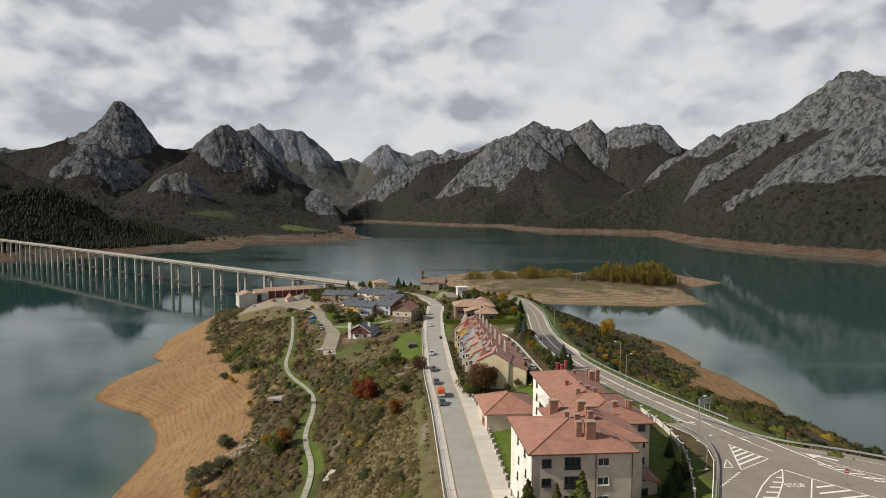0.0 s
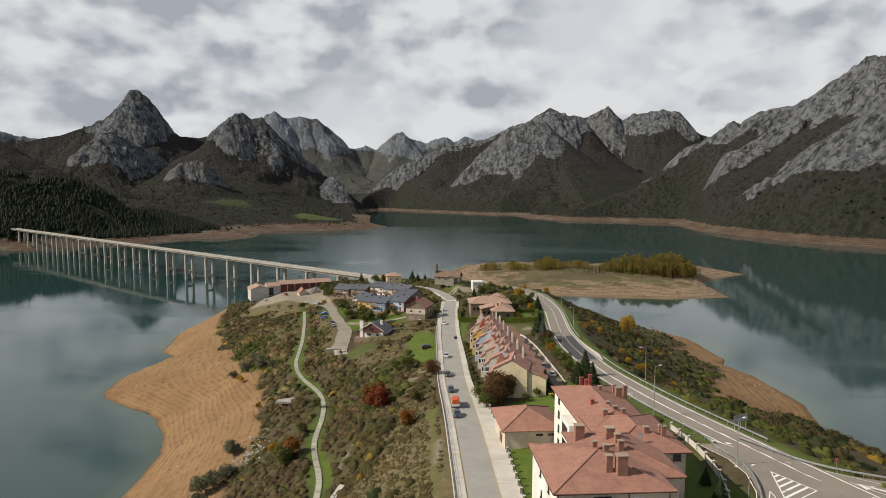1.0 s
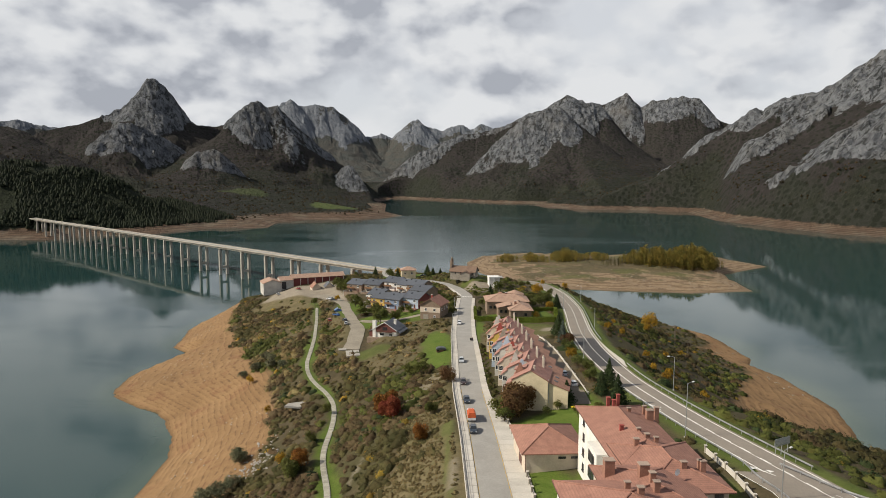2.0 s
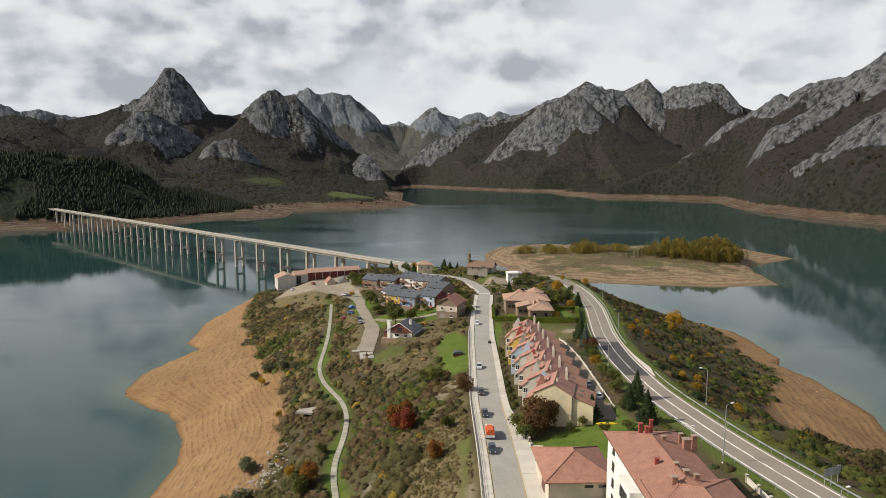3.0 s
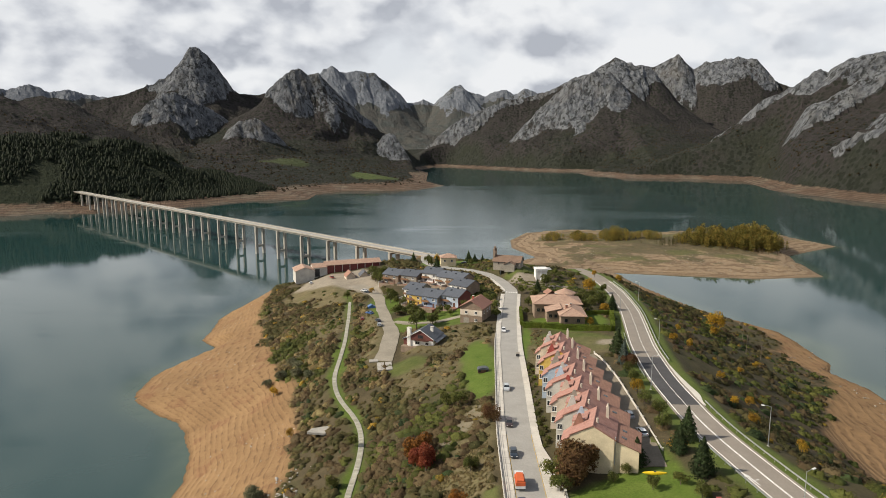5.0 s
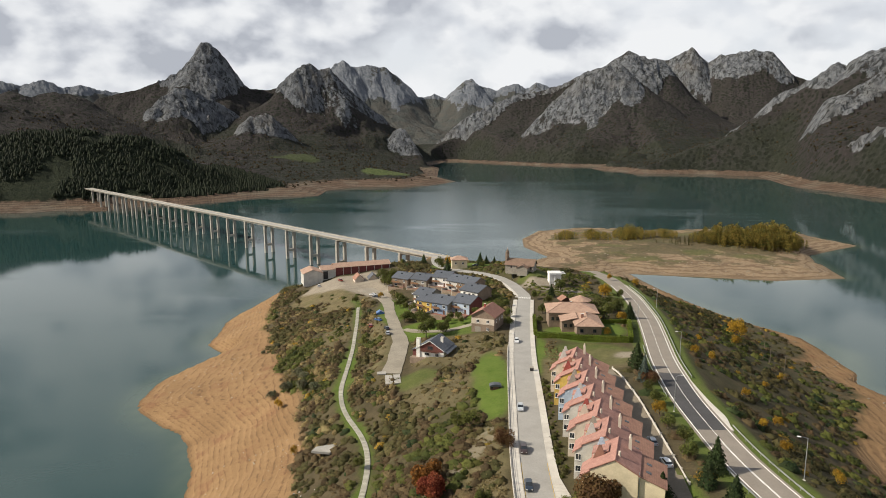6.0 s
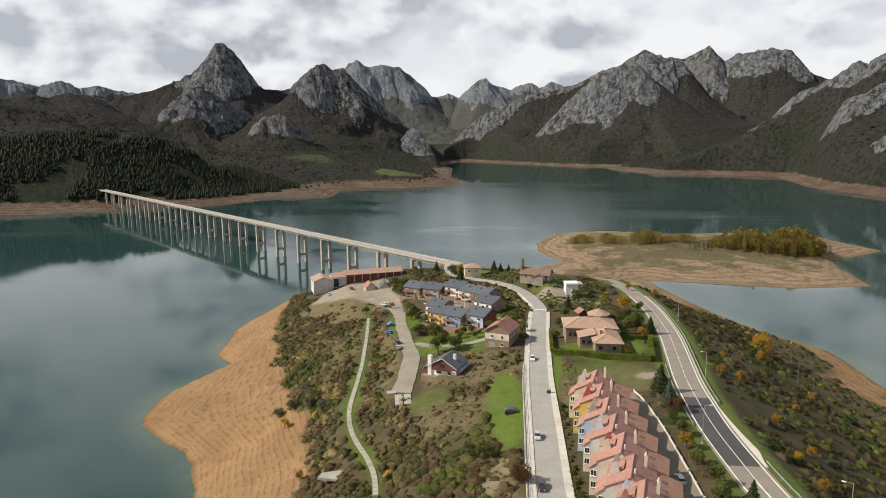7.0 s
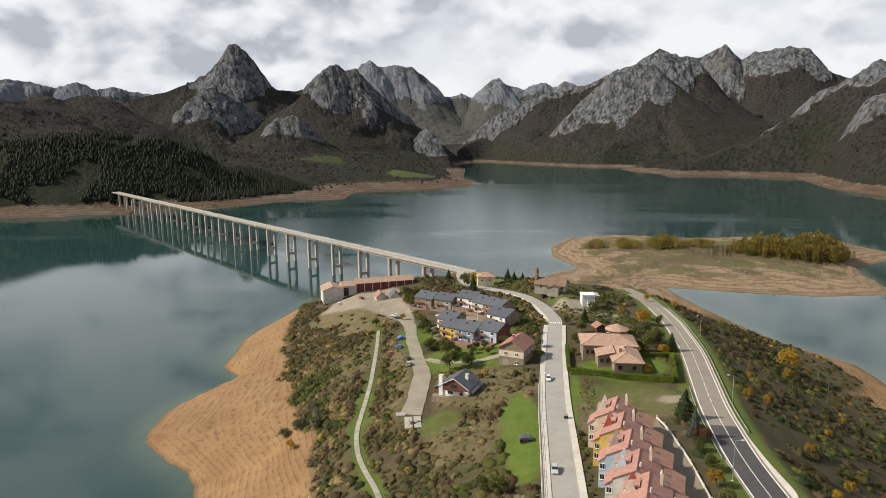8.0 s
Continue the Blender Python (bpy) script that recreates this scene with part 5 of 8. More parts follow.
def gable_roof(x0, x1, y0, y1, z, rise, axis="y", over=0.5, thick=0.22, left_drop=None, right_drop=None, apex=0.5):
    """Two slabs meeting at a ridge along an axis. apex: where the ridge stands across the house, 0 to 1."""
    sh = Shape()
    if axis == "y":
        xm = x0 + (x1 - x0) * apex
        sl, sr = rise / (xm - x0), rise / (x1 - xm)
        for xa, za, xb, zb in ((x0 - over, z - over * sl, xm, z + rise), (xm, z + rise, x1 + over, z - over * sr)):
            sh.v += [(xa, y0 - over, za), (xb, y0 - over, zb), (xb, y1 + over, zb), (xa, y1 + over, za)]
            sh.v += [(xa, y0 - over, za - thick), (xb, y0 - over, zb - thick), (xb, y1 + over, zb - thick), (xa, y1 + over, za - thick)]
            k = len(sh.v) - 8
            sh.f += [(k, k + 1, k + 2, k + 3), (k + 7, k + 6, k + 5, k + 4), (k, k + 4, k + 5, k + 1), (k + 1, k + 5, k + 6, k + 2), (k + 2, k + 6, k + 7, k + 3), (k + 3, k + 7, k + 4, k)]
    else:
        ym = y0 + (y1 - y0) * apex
        sl, sr = rise / (ym - y0), rise / (y1 - ym)
        for ya, za, yb, zb in ((y0 - over, z - over * sl, ym, z + rise), (ym, z + rise, y1 + over, z - over * sr)):
            sh.v += [(x0 - over, ya, za), (x1 + over, ya, za), (x1 + over, yb, zb), (x0 - over, yb, zb)]
            sh.v += [(x0 - over, ya, za - thick), (x1 + over, ya, za - thick), (x1 + over, yb, zb - thick), (x0 - over, yb, zb - thick)]
            k = len(sh.v) - 8
            sh.f += [(k, k + 1, k + 2, k + 3), (k + 7, k + 6, k + 5, k + 4), (k, k + 4, k + 5, k + 1), (k + 1, k + 5, k + 6, k + 2), (k + 2, k + 6, k + 7, k + 3), (k + 3, k + 7, k + 4, k)]
    return sh


def gable_body(x0, x1, y0, y1, z0, z, rise, axis="y", apex=0.5):
    """Walls with gable ends, just under the roof."""
    g = 0.1
    sh = Shape()
    if axis == "y":
        xm = x0 + (x1 - x0) * apex
        prof = [(x0, z0), (x1, z0), (x1, z - g), (xm, z + rise - g), (x0, z - g)]
        k = len(sh.v)
        sh.v += [(x, y0, h) for x, h in prof] + [(x, y1, h) for x, h in prof]
        sh.f += [(0, 1, 2, 3, 4), (9, 8, 7, 6, 5)] + [(i + 5, (i + 1) % 5 + 5, (i + 1) % 5, i) for i in range(5)]
    else:
        ym = y0 + (y1 - y0) * apex
        prof = [(y0, z0), (y1, z0), (y1, z - g), (ym, z + rise - g), (y0, z - g)]
        sh.v += [(x1, y, h) for y, h in prof] + [(x0, y, h) for y, h in prof]
        sh.f += [(0, 1, 2, 3, 4), (9, 8, 7, 6, 5)] + [(i + 5, (i + 1) % 5 + 5, (i + 1) % 5, i) for i in range(5)]
    return sh


def chimney(parent, x, y, z0, z1, w, mat, d=None, cap_mat=None):
    d = d or w * 0.8
    c = part("chimney", box_beam(x - w / 2, x + w / 2, y - d / 2, y + d / 2, z0, z1 - 0.12, 0.03), mat, parent)
    capsh = Shape().box(x - w / 2 - 0.08, x + w / 2 + 0.08, y - d / 2 - 0.08, y + d / 2 + 0.08, z1 - 0.12, z1)
    part("chimney_cap", capsh, cap_mat or concrete, c, "pale concrete cap")
    return c


# the apartment house by the junction
AP = thing("apartment_house", pose(13.9, 96.5, 0, 0, 0, 5), "cream apartment house with terracotta hipped roofs and many chimneys", "house")
blocks = [(0, 16, 0, 16.2, 59.35, 0.29), (7, 19.7, 5.2, 22, 58.9, 0.31), (12.5, 24.8, 14.5, 31, 58.6, 0.31), (11.7, 23.5, 23, 50, 58.2, 0.33)]
for k, (x0, x1, y0, y1, z, p) in enumerate(blocks):
    w = part("wall", box_beam(x0, x1, y0, y1, 40, z - 0.2, 0.04), wall_cream if k < 3 else wall_white, AP)
    sh, a, b, up = hip_roof(x0, x1, y0, y1, z, p)
    r = part("roof", sh, roof_tile, AP)
    part("ridge_tiles", ridge_caps(a, b, up), roof_tile, r)
    gut = Shape()
    for i in range(4):
        gut.tube([Vector(up[i]) - Vector((0, 0, 0.1)), Vector(up[(i + 1) % 4]) - Vector((0, 0, 0.1))], [0.09, 0.09], 6)
    part("gutter", gut, wood_dark, r, "dark metal gutter")
for x, y in ((0.12, -0.1), (15.9, -0.1), (10.1, -0.12)):
    part("downpipe", Shape().tube([(x, y, 44), (x, y, 59.1)], [0.07, 0.07], 6), wood_dark, AP, "dark metal downpipe")
chimney_cap_stone = material("weathered_cap_stone", (0.33, 0.25, 0.20), 0.9, 0.2, 1.5)
dark_frame = material("dark_window_frame", (0.05, 0.045, 0.045), 0.5, 0.1)
# thin white sheet: the sun on the street wall, put into its colour
part("sunlit_sheet", Shape().box(-0.06, 0.0, 0.05, 16.15, 40, 59.1), wall_white, AP, "white sheet that paints sunlight on the street side")
for row in range(4):
    z = 57.0 - 3.05 * row
    for u, w, f, bars in ((2.3, 1.5, dark_frame, 1), (6.4, 2.5, dark_frame, 2), (11.3, 1.8, trim_white, 1)):
        window(AP, on_wall("front", u, z - (0.35 if w > 2 else 0), *blocks[0][:4]), w, 1.3 + (0.55 if w > 2 else 0), f, bars)
        if w > 2:
            part("balcony_rail", Shape().box(u - 1.25, u + 1.25, -0.24, -0.2, z - 0.4, z + 0.35), black_metal, AP, "dark metal balcony rail")
    for u in (6.2, 11.6):
        window(AP, on_wall("left", u + (0.8 if row % 2 else 0), z, *blocks[0][:4]) @ pose(0, -0.06, 0), 0.8, 1.2, dark_frame, 1)
    for u in (4.0, 19.0, 23.0):
        window(AP, on_wall("left", u, z - 1.0, *blocks[3][:4]), 1.2, 1.5, dark_frame, 1)
    window(AP, on_wall("right", 4.5, z, *blocks[1][:4]), 1.3, 1.3, dark_frame, 1)
    window(AP, on_wall("front", 10.8, z, *blocks[2][:4]), 1.3, 1.3, dark_frame, 1)
for x, y, z, w, red in [(16.6, 47.1, 61.3, 0.8, 1), (17.2, 45.6, 61.3, 0.7, 1), (18.7, 47.8, 61.6, 0.7, 1), (19.4, 43.2, 60.6, 0.8, 0), (22.9, 44.7, 60.4, 0.8, 0), (22.9, 42.0, 60.6, 1.5, 0),
                         (24.7, 43.3, 60.6, 1.0, 0), (15.3, 34.8, 60.6, 0.8, 1), (17.6, 32.7, 60.9, 0.8, 0), (15.6, 28.0, 61.0, 1.0, 0), (18.2, 30.2, 60.9, 0.9, 0), (19.4, 29.2, 60.7, 0.8, 0),
                         (8.1, 18.3, 61.9, 1.8, 0), (12.3, 15.4, 62.5, 1.7, 0), (12.8, 13.1, 62.3, 1.0, 0), (12.4, 10.4, 62.3, 1.0, 0), (8.3, 10.4, 62.3, 0.9, 0), (9.5, 8.5, 62.5, 1.0, 0),
                         (19.7, 18.8, 61.2, 1.0, 0), (22.3, 19.2, 61.2, 0.7, 0), (22.7, 18.9, 61.2, 1.0, 0), (8.3, 3.5, 63.0, 1.1, 0), (10.0, 3.0, 63.2, 1.8, 0)]:
    chimney(AP, x, y, z - 3.2, z, w * 0.85, brick_red if red else brick_brown, cap_mat=brick_red if red else chimney_cap_stone)
# the stair tower of glass between the two blocks, and a lean-to on the garden side
part("bay", box_beam(9.6, 11.7, 30, 36, 40, 57.2, 0.05), wall_white, AP, "projecting white bay with dark glazing")
for row in range(3):
    window(AP, pose(9.6, 33, 54.4 - 3.05 * row, 0, 0, -90), 3.6, 1.9, dark_frame, 3, False)
lean = Shape().prism([(19.7, 8), (24.5, 8), (24.5, 15), (19.7, 15)], [50.2, 49.6, 49.6, 50.2], [52.3, 51.2, 51.2, 52.3])
part("lean_to", box_beam(19.7, 23.9, 8.6, 14.4, 40, 50.4, 0.04), wall_cream, AP)
part("lean_to_roof", Shape().prism([(19.7, 8), (24.6, 8), (24.6, 15), (19.7, 15)], [51.3, 50.0, 50.0, 51.3], [51.5, 50.2, 50.2, 51.5]), roof_brown, AP)
window(AP, pose(21.6, 8.6, 47.8), 1.3, 1.3, dark_frame, 1)
dish = Shape()
for k in range(10):
    a = 2 * math.pi * k / 10
    dish.v.append((0.55 * math.cos(a), -0.12, 0.55 * math.sin(a)))
dish.v += [(0, 0.05, 0), (0, 0.09, 0)]
for k in range(10):
    dish.f += [((k + 1) % 10, k, 10), (k, (k + 1) % 10, 11)]
dishp = part("satellite_dish", dish, trim_white, AP, "white satellite dish on a chimney")
dishp.matrix_basis = pose(17.6, 16.2, 60.7, 0, 0, 25)

# its one-storey garage annex
GA = thing("garage_annex", pose(10.6, 147.2, 43.2, 0, 0, 6), "low cream garage with a hipped terracotta roof", "garage")
part("wall", box_beam(0, 12.2, 0, 13.5, -2, 5.2, 0.04), wall_cream, GA)
sh, a, b, up = hip_roof(0, 12.2, 0, 13.5, 5.4, 0.42, 0.9)
r = part("roof", sh, roof_tile, GA)
part("ridge_tiles", ridge_caps(a, b, up), roof_tile, r)
window(GA, on_wall("front", 7.6, 3.9, 0, 12.2, 0, 13.5), 1.6, 0.5, dark_frame, 1, False)
window(GA, on_wall("front", 10.2, 3.9, 0, 12.2, 0, 13.5), 1.6, 0.5, dark_frame, 1, False)
part("door", Shape().box(-0.06, 0.02, 3.5, 6.5, 0.2, 2.9), wood_dark, GA, "dark garage door")
part("downpipe", Shape().tube([(0.1, -0.1, 0), (0.1, -0.1, 5.1)], [0.06, 0.06], 6), wood_dark, GA)

# the stepped row of terraced houses: seven units
ROW_N = 7
row_paint = [wall_ochre, wall_pale, wall_cream, wall_pale, wall_sky, wall_yellow, wall_cream, wall_cream]
sail_mat = [brick_brown, wall_pale, wall_cream, wall_sky, wall_grey, brick_red, wall_pale, wall_grey]
for k in range(ROW_N):
    f = k / (ROW_N - 1)
    cx, cy, rz = 16.0 - 3.8 * f, 190.9 + 65.4 * f, 53.8 - 2.1 * f
    H = thing("terraced_house", pose(cx, cy, rz, 0, 0, -11.3), "stepped terraced house with salmon tiles, sail dormers and front bay", "house", "stepped terrace row")
    L2 = 5.25
    # main body: the ridge runs along the street
    prof = [(-4.7, -14), (4.5, -14), (4.5, -2.5), (0, -0.14), (-4.7, -2.65)]
    body = Shape()
    body.v += [(x, -L2, z) for x, z in prof] + [(x, L2, z) for x, z in prof]
    body.f += [(0, 1, 2, 3, 4), (9, 8, 7, 6, 5)] + [(i + 5, (i + 1) % 5 + 5, (i + 1) % 5, i) for i in range(5)]
    part("wall", body, wall_ochre if k == 0 else row_paint[k], H)
    roof = Shape()
    for (xa, za), (xb, zb), mat_ in (((-5.0, -2.7), (0, 0.1), 0), ((0, 0.1), (4.85, -2.6), 1)):
        n = len(roof.v)
        ya, yb = -L2 - 0.12, L2 + 0.02
        roof.v += [(xa, ya, za), (xb, ya, zb), (xb, yb, zb), (xa, yb, za), (xa, ya, za - 0.2), (xb, ya, zb - 0.2), (xb, yb, zb - 0.2), (xa, yb, za - 0.2)]
        roof.f += [(n, n + 1, n + 2, n + 3), (n + 7, n + 6, n + 5, n + 4), (n, n + 4, n + 5, n + 1), (n + 1, n + 5, n + 6, n + 2), (n + 2, n + 6, n + 7, n + 3), (n + 3, n + 7, n + 4, n)]
    rf = part("roof", roof, roof_pink, H)
    part("ridge_tiles", Shape().tube([(0, -L2 - 0.1, 0.12), (0, L2, 0.12)], [0.13, 0.13], 6), roof_pink, rf)
    verge = Shape().tube([(-5.0, -L2 - 0.1, -2.65), (0, -L2 - 0.1, 0.12)], [0.1, 0.1], 5).tube([(0, -L2 - 0.1, 0.12), (4.85, -L2 - 0.1, -2.55)], [0.1, 0.1], 5)
    part("verge_tiles", verge, roof_tile, rf)
    # rear wing with a long low roof
    rear = Shape()
    rear.prism([(4.5, -L2 + 0.6), (9.6, -L2 + 0.6), (9.6, L2 - 0.4), (4.5, L2 - 0.4)], -14, [-3.0, -4.86, -4.86, -3.0])
    part("rear_wing", rear, wall_ochre, H)
    part("rear_roof", Shape().prism([(4.5, -L2 + 0.4), (10.0, -L2 + 0.4), (10.0, L2 - 0.3), (4.5, L2 - 0.3)], [-2.95, -4.95, -4.95, -2.95], [-2.73, -4.73, -4.73, -2.73]), roof_brown, H, "brown tiled low roof")
    for s in (-2.2, 1.2):
        part("rooflight", Shape().prism([(5.9, s), (6.9, s), (6.9, s + 0.8), (5.9, s + 0.8)], [-3.3, -3.66, -3.66, -3.3], [-3.16, -3.52, -3.52, -3.16]), glass_dark, H)
    # front bay with its own roof towards the street
    bay = Shape().prism([(-6.4, -L2 + 0.5), (-4.7, -L2 + 0.5), (-4.7, 0.6), (-6.4, 0.6)], -14, [-4.75, -3.35, -3.35, -4.75])
    part("front_bay", bay, row_paint[k], H)
    part("bay_roof", Shape().prism([(-6.9, -L2 + 0.3), (-4.6, -L2 + 0.3), (-4.6, 0.9), (-6.9, 0.9)], [-5.05, -3.1, -3.1, -5.05], [-4.83, -2.88, -2.88, -4.83]), roof_pink, H)
    window(H, pose(-5.55, -L2 + 0.5, -6.5), 1.2, 1.4, trim_white, 1)
    window(H, pose(-5.55, -L2 + 0.5, -9.2), 1.2, 1.4, trim_white, 1)
    window(H, pose(-6.4, -1.6, -6.7, 0, 0, -90), 1.5, 1.5, trim_white, 1)
    window(H, pose(-6.4, -1.6, -9.4, 0, 0, -90), 1.5, 1.5, trim_white, 1)
    window(H, pose(-4.7, 2.4, -5.6, 0, 0, -90), 1.1, 1.5, trim_white, 1)
    part("front_door", Shape().box(-4.76, -4.68, 2.0, 3.0, -10.5, -8.4), wood_brown, H)
    # dormer between two triangular sail walls
    for y, m_ in ((-1.0, sail_mat[k]), (2.6, sail_mat[(k + 3) % 8])):
        sail = Shape()
        tri_ = [(-4.7, -2.65), (-2.3, -1.3), (-3.0, 0.7), (-3.5, 0.7)]
        sail.v += [(x, y - 0.14, z) for x, z in tri_] + [(x, y + 0.14, z) for x, z in tri_]
        sail.f += [(0, 1, 2, 3), (7, 6, 5, 4)] + [(i + 4, (i + 1) % 4 + 4, (i + 1) % 4, i) for i in range(4)]
        part("sail_wall", sail, m_, H)
    part("dormer", Shape().prism([(-4.5, -0.8), (-2.2, -0.8), (-2.2, 2.4), (-4.5, 2.4)], -3.2, [-1.45, -0.75, -0.75, -1.45]), wall_yellow if k in (1, 5) else wall_cream, H)
    part("dormer_roof", Shape().prism([(-4.9, -0.85), (-1.6, -0.85), (-1.6, 2.45), (-4.9, 2.45)], [-1.57, -0.57, -0.57, -1.57], [-1.39, -0.39, -0.39, -1.39]), roof_pink, H)
    window(H, pose(-4.5, 0.8, -2.1, 0, 0, -90), 2.2, 0.8, trim_white, 2, False)
    # tapered chimneys
    ch = part("chimney", Shape().prism([(2.15, 2.75), (2.8, 2.75), (2.8, 3.4), (2.15, 3.4)], -2.4, 1.2), wall_cream, H, "tall pale chimney with a cone top")
    part("chimney_top", Shape().tube([(2.47, 3.07, 1.2), (2.47, 3.07, 2.0)], [0.36, 0.14], 8), wall_cream, ch)
    part("vent", Shape().tube([(0.7, -2.6, -0.9), (0.7, -2.6, 0.75)], [0.28, 0.24], 8), wall_cream, H)
    if k == 0:
        part("flue", Shape().tube([(4.7, -4.9, -8.4), (4.7, -4.9, -2.0)], [0.1, 0.1], 6), steel, H)

# the slate-roofed terraces


terrace_brick = material("reddish_terrace_brick", (0.26, 0.12, 0.085), 0.9, 0.3, 1.5)


def slate_house(x, y, z, turn, w=8.6, d=10.4, paint=None, gable=None, group="slate terraces"):
    H = thing("slate_terrace_house", pose(x, y, z, 0, 0, turn), "two-storey terraced house under a blue-grey slate roof", "house", group)
    part("wall", gable_body(-w / 2, w / 2, -d / 2, d / 2, -3, 5.3, 2.4, "x", 0.6), gable or wall_brown, H)
    part("roof", gable_roof(-w / 2, w / 2, -d / 2, d / 2, 5.4, 2.4, "x", 0.45, apex=0.6), roof_slate, H)
    part("front", Shape().box(-w / 2 + 0.3, w / 2 - 0.3, -d / 2 - 0.12, -d / 2, -3, 5.0), paint or wall_cream, H, "painted front wall")
    for u in (-w / 4, w / 4):
        window(H, pose(u, -d / 2 - 0.12, 3.2), 1.5, 1.2, trim_white, 1)
    window(H, pose(-w / 4, -d / 2 - 0.12, 0.5), 1.8, 1.5, trim_white, 1)
    part("door", Shape().box(w / 4 - 0.5, w / 4 + 0.5, -d / 2 - 0.18, -d / 2 - 0.1, 0, 2.1), wood_dark, H)
    part("balcony", Shape().box(-w / 2 + 0.4, 0.2, -d / 2 - 1.3, -d / 2 - 0.12, 2.55, 2.75).box(-w / 2 + 0.4, 0.2, -d / 2 - 1.3, -d / 2 - 1.22, 2.75, 3.6), wood_brown, H)
    part("terrace", Shape().box(-w / 2 + 0.3, w / 2 - 0.3, -d / 2 - 4.2, -d / 2 - 0.12, -2.5, 0.03), terrace_brick, H, "reddish brick front terrace")
    part("garden_wall", Shape().box(-w / 2 + 0.02, -w / 2 + 0.24, -d / 2 - 4.6, -d / 2 - 0.12, -2.5, 1.3), wall_pale, H, "low pale dividing wall")
    part("garden_wall", Shape().box(-w / 2 + 0.24, w / 2 - 0.3, -d / 2 - 4.5, -d / 2 - 4.25, -2.5, 0.75), wall_brown, H, "low brown front wall")
    part("downpipe", Shape().tube([(w / 2 - 0.2, -d / 2 - 0.2, -1), (w / 2 - 0.2, -d / 2 - 0.2, 5.1)], [0.06, 0.06], 6), black_metal, H)
    part("gutter", Shape().tube([(-w / 2 - 0.4, -d / 2 - 0.5, 4.95), (w / 2 + 0.4, -d / 2 - 0.5, 4.95)], [0.08, 0.08], 6), black_metal, H)
    chimney(H, 0.8, 0.8, 6.0, 8.3, 0.8, black_metal, cap_mat=black_metal)
    part("rooflight", Shape().prism([(-2.2, -1.6), (-1.2, -1.6), (-1.2, -0.7), (-2.2, -0.7)], [6.7, 6.7, 7.15, 7.15], [6.82, 6.82, 7.27, 7.27]), glass_dark, H)
    return H


for x, y, w, paint in ((-53.5, 377.5, 9.5, wall_white), (-48.6, 366.2, 9.6, wall_yellow), (-40.4, 361.0, 9.6, wall_blue), (-31.4, 357.5, 10.5, wall_sky)):
    up, out = (0.0, 1.0, 0.1, 1.2)[int(w * 10 + x) % 4], (0.0, 2.2)[int(-x) % 2]
    slate_house(x + 0.45 * out, y + 0.9 * out, ground_z(x - 2, y - 5) + 0.15 + up, -27, w - 0.3, 11.0, paint, wall_red if x > -35 else wall_grey)
for x, y, w, turn, paint in ((-72.6, 426.0, 11.5, -24, wall_brown), (-60.8, 420.0, 11.0, -22, wall_grey), (-49.7, 416.4, 11.0, -22, wall_white), (-38.6, 409.5, 11.0, -34, wall_pale), (-33.2, 397.5, 11.0, -34, wall_brown), (-28.2, 384.5, 12.0, -34, wall_white)):
    up, out = (0.0, 1.1, 0.2, 1.4)[int(-x) % 4], (0.0, 2.8)[int(-x) % 2]
    slate_house(x + 0.45 * out, y + 0.9 * out, ground_z(x - 2, y - 5) + 0.15 + up, turn, w - 0.4, 11.0, paint, wall_brown)

# brown stone house with a red roof
BR = thing("stone_house", pose(-18.8, 329, 36.6, 0, 0, -16), "tall brown stone house with a red tiled gable roof", "house")
part("wall", gable_body(-5.0, 5.0, -6.0, 6.0, -3, 6.6, 2.9, "y"), wall_brown, BR)
part("band", Shape().box(-5.04, 5.04, -6.06, -6.0, 2.9, 5.4), wall_cream, BR, "pale rendered band across the gable")
part("roof", gable_roof(-5.0, 5.0, -6.0, 6.0, 6.7, 2.9, "y", 0.6), roof_tile, BR)
chimney(BR, -0.8, -1.2, 8.0, 10.6, 0.8, brick_red)
for u, z in ((-2.2, 3.6), (2.2, 3.6), (2.2, 0.4)):
    window(BR, pose(u, -6.07, z), 1.2, 1.2, trim_white, 1)
part("garage_door", Shape().box(-3.4, -0.9, -6.08, -6.0, -0.6, 1.8), wall_grey, BR)
for u in (-3.5, 0.5, 4.0):
    window(BR, pose(5.0, u, 3.6, 0, 0, 90), 1.0, 1.2, trim_white, 1)

wood_red = material("dark_red_boards", (0.15, 0.05, 0.04), 0.75, 0.3, 2.0)
# the dark-roofed chalet
CH = thing("chalet", pose(-37.0, 299.6, 34.2, 0, 0, -15), "white chalet with dark slate roof, timber balcony and two white chimneys", "house")
part("wall", gable_body(-5.4, 5.4, -4.8, 4.8, -2.5, 3.5, 3.2, "y", 0.5), wall_white, CH)
part("gable_cladding", Shape().prism([(-5.3, -4.95), (5.3, -4.95), (5.3, -4.8), (-5.3, -4.8)], 2.6, 3.3).poly([(-5.3, -4.93, 3.3), (5.3, -4.93, 3.3), (0, -4.93, 6.4)]), wood_red, CH, "dark red boarded gable")
part("roof", gable_roof(-5.4, 5.4, -4.8, 4.8, 3.6, 3.2, "y", 0.55), roof_slate, CH)
part("barge_board", Shape().tube([(-5.95, -5.38, 3.2), (0, -5.38, 6.72)], [0.12, 0.12], 5).tube([(5.95, -5.38, 3.2), (0, -5.38, 6.72)], [0.12, 0.12], 5), trim_white, CH, "pale barge boards")
balcony = part("balcony", Shape().box(-3.6, 3.6, -6.0, -4.95, 2.45, 2.6), wood_dark, CH)
for k in range(19):
    part("baluster", Shape().box(-3.58 + 0.395 * k, -3.5 + 0.395 * k, -5.98, -5.92, 2.6, 3.5), wood_dark, balcony)
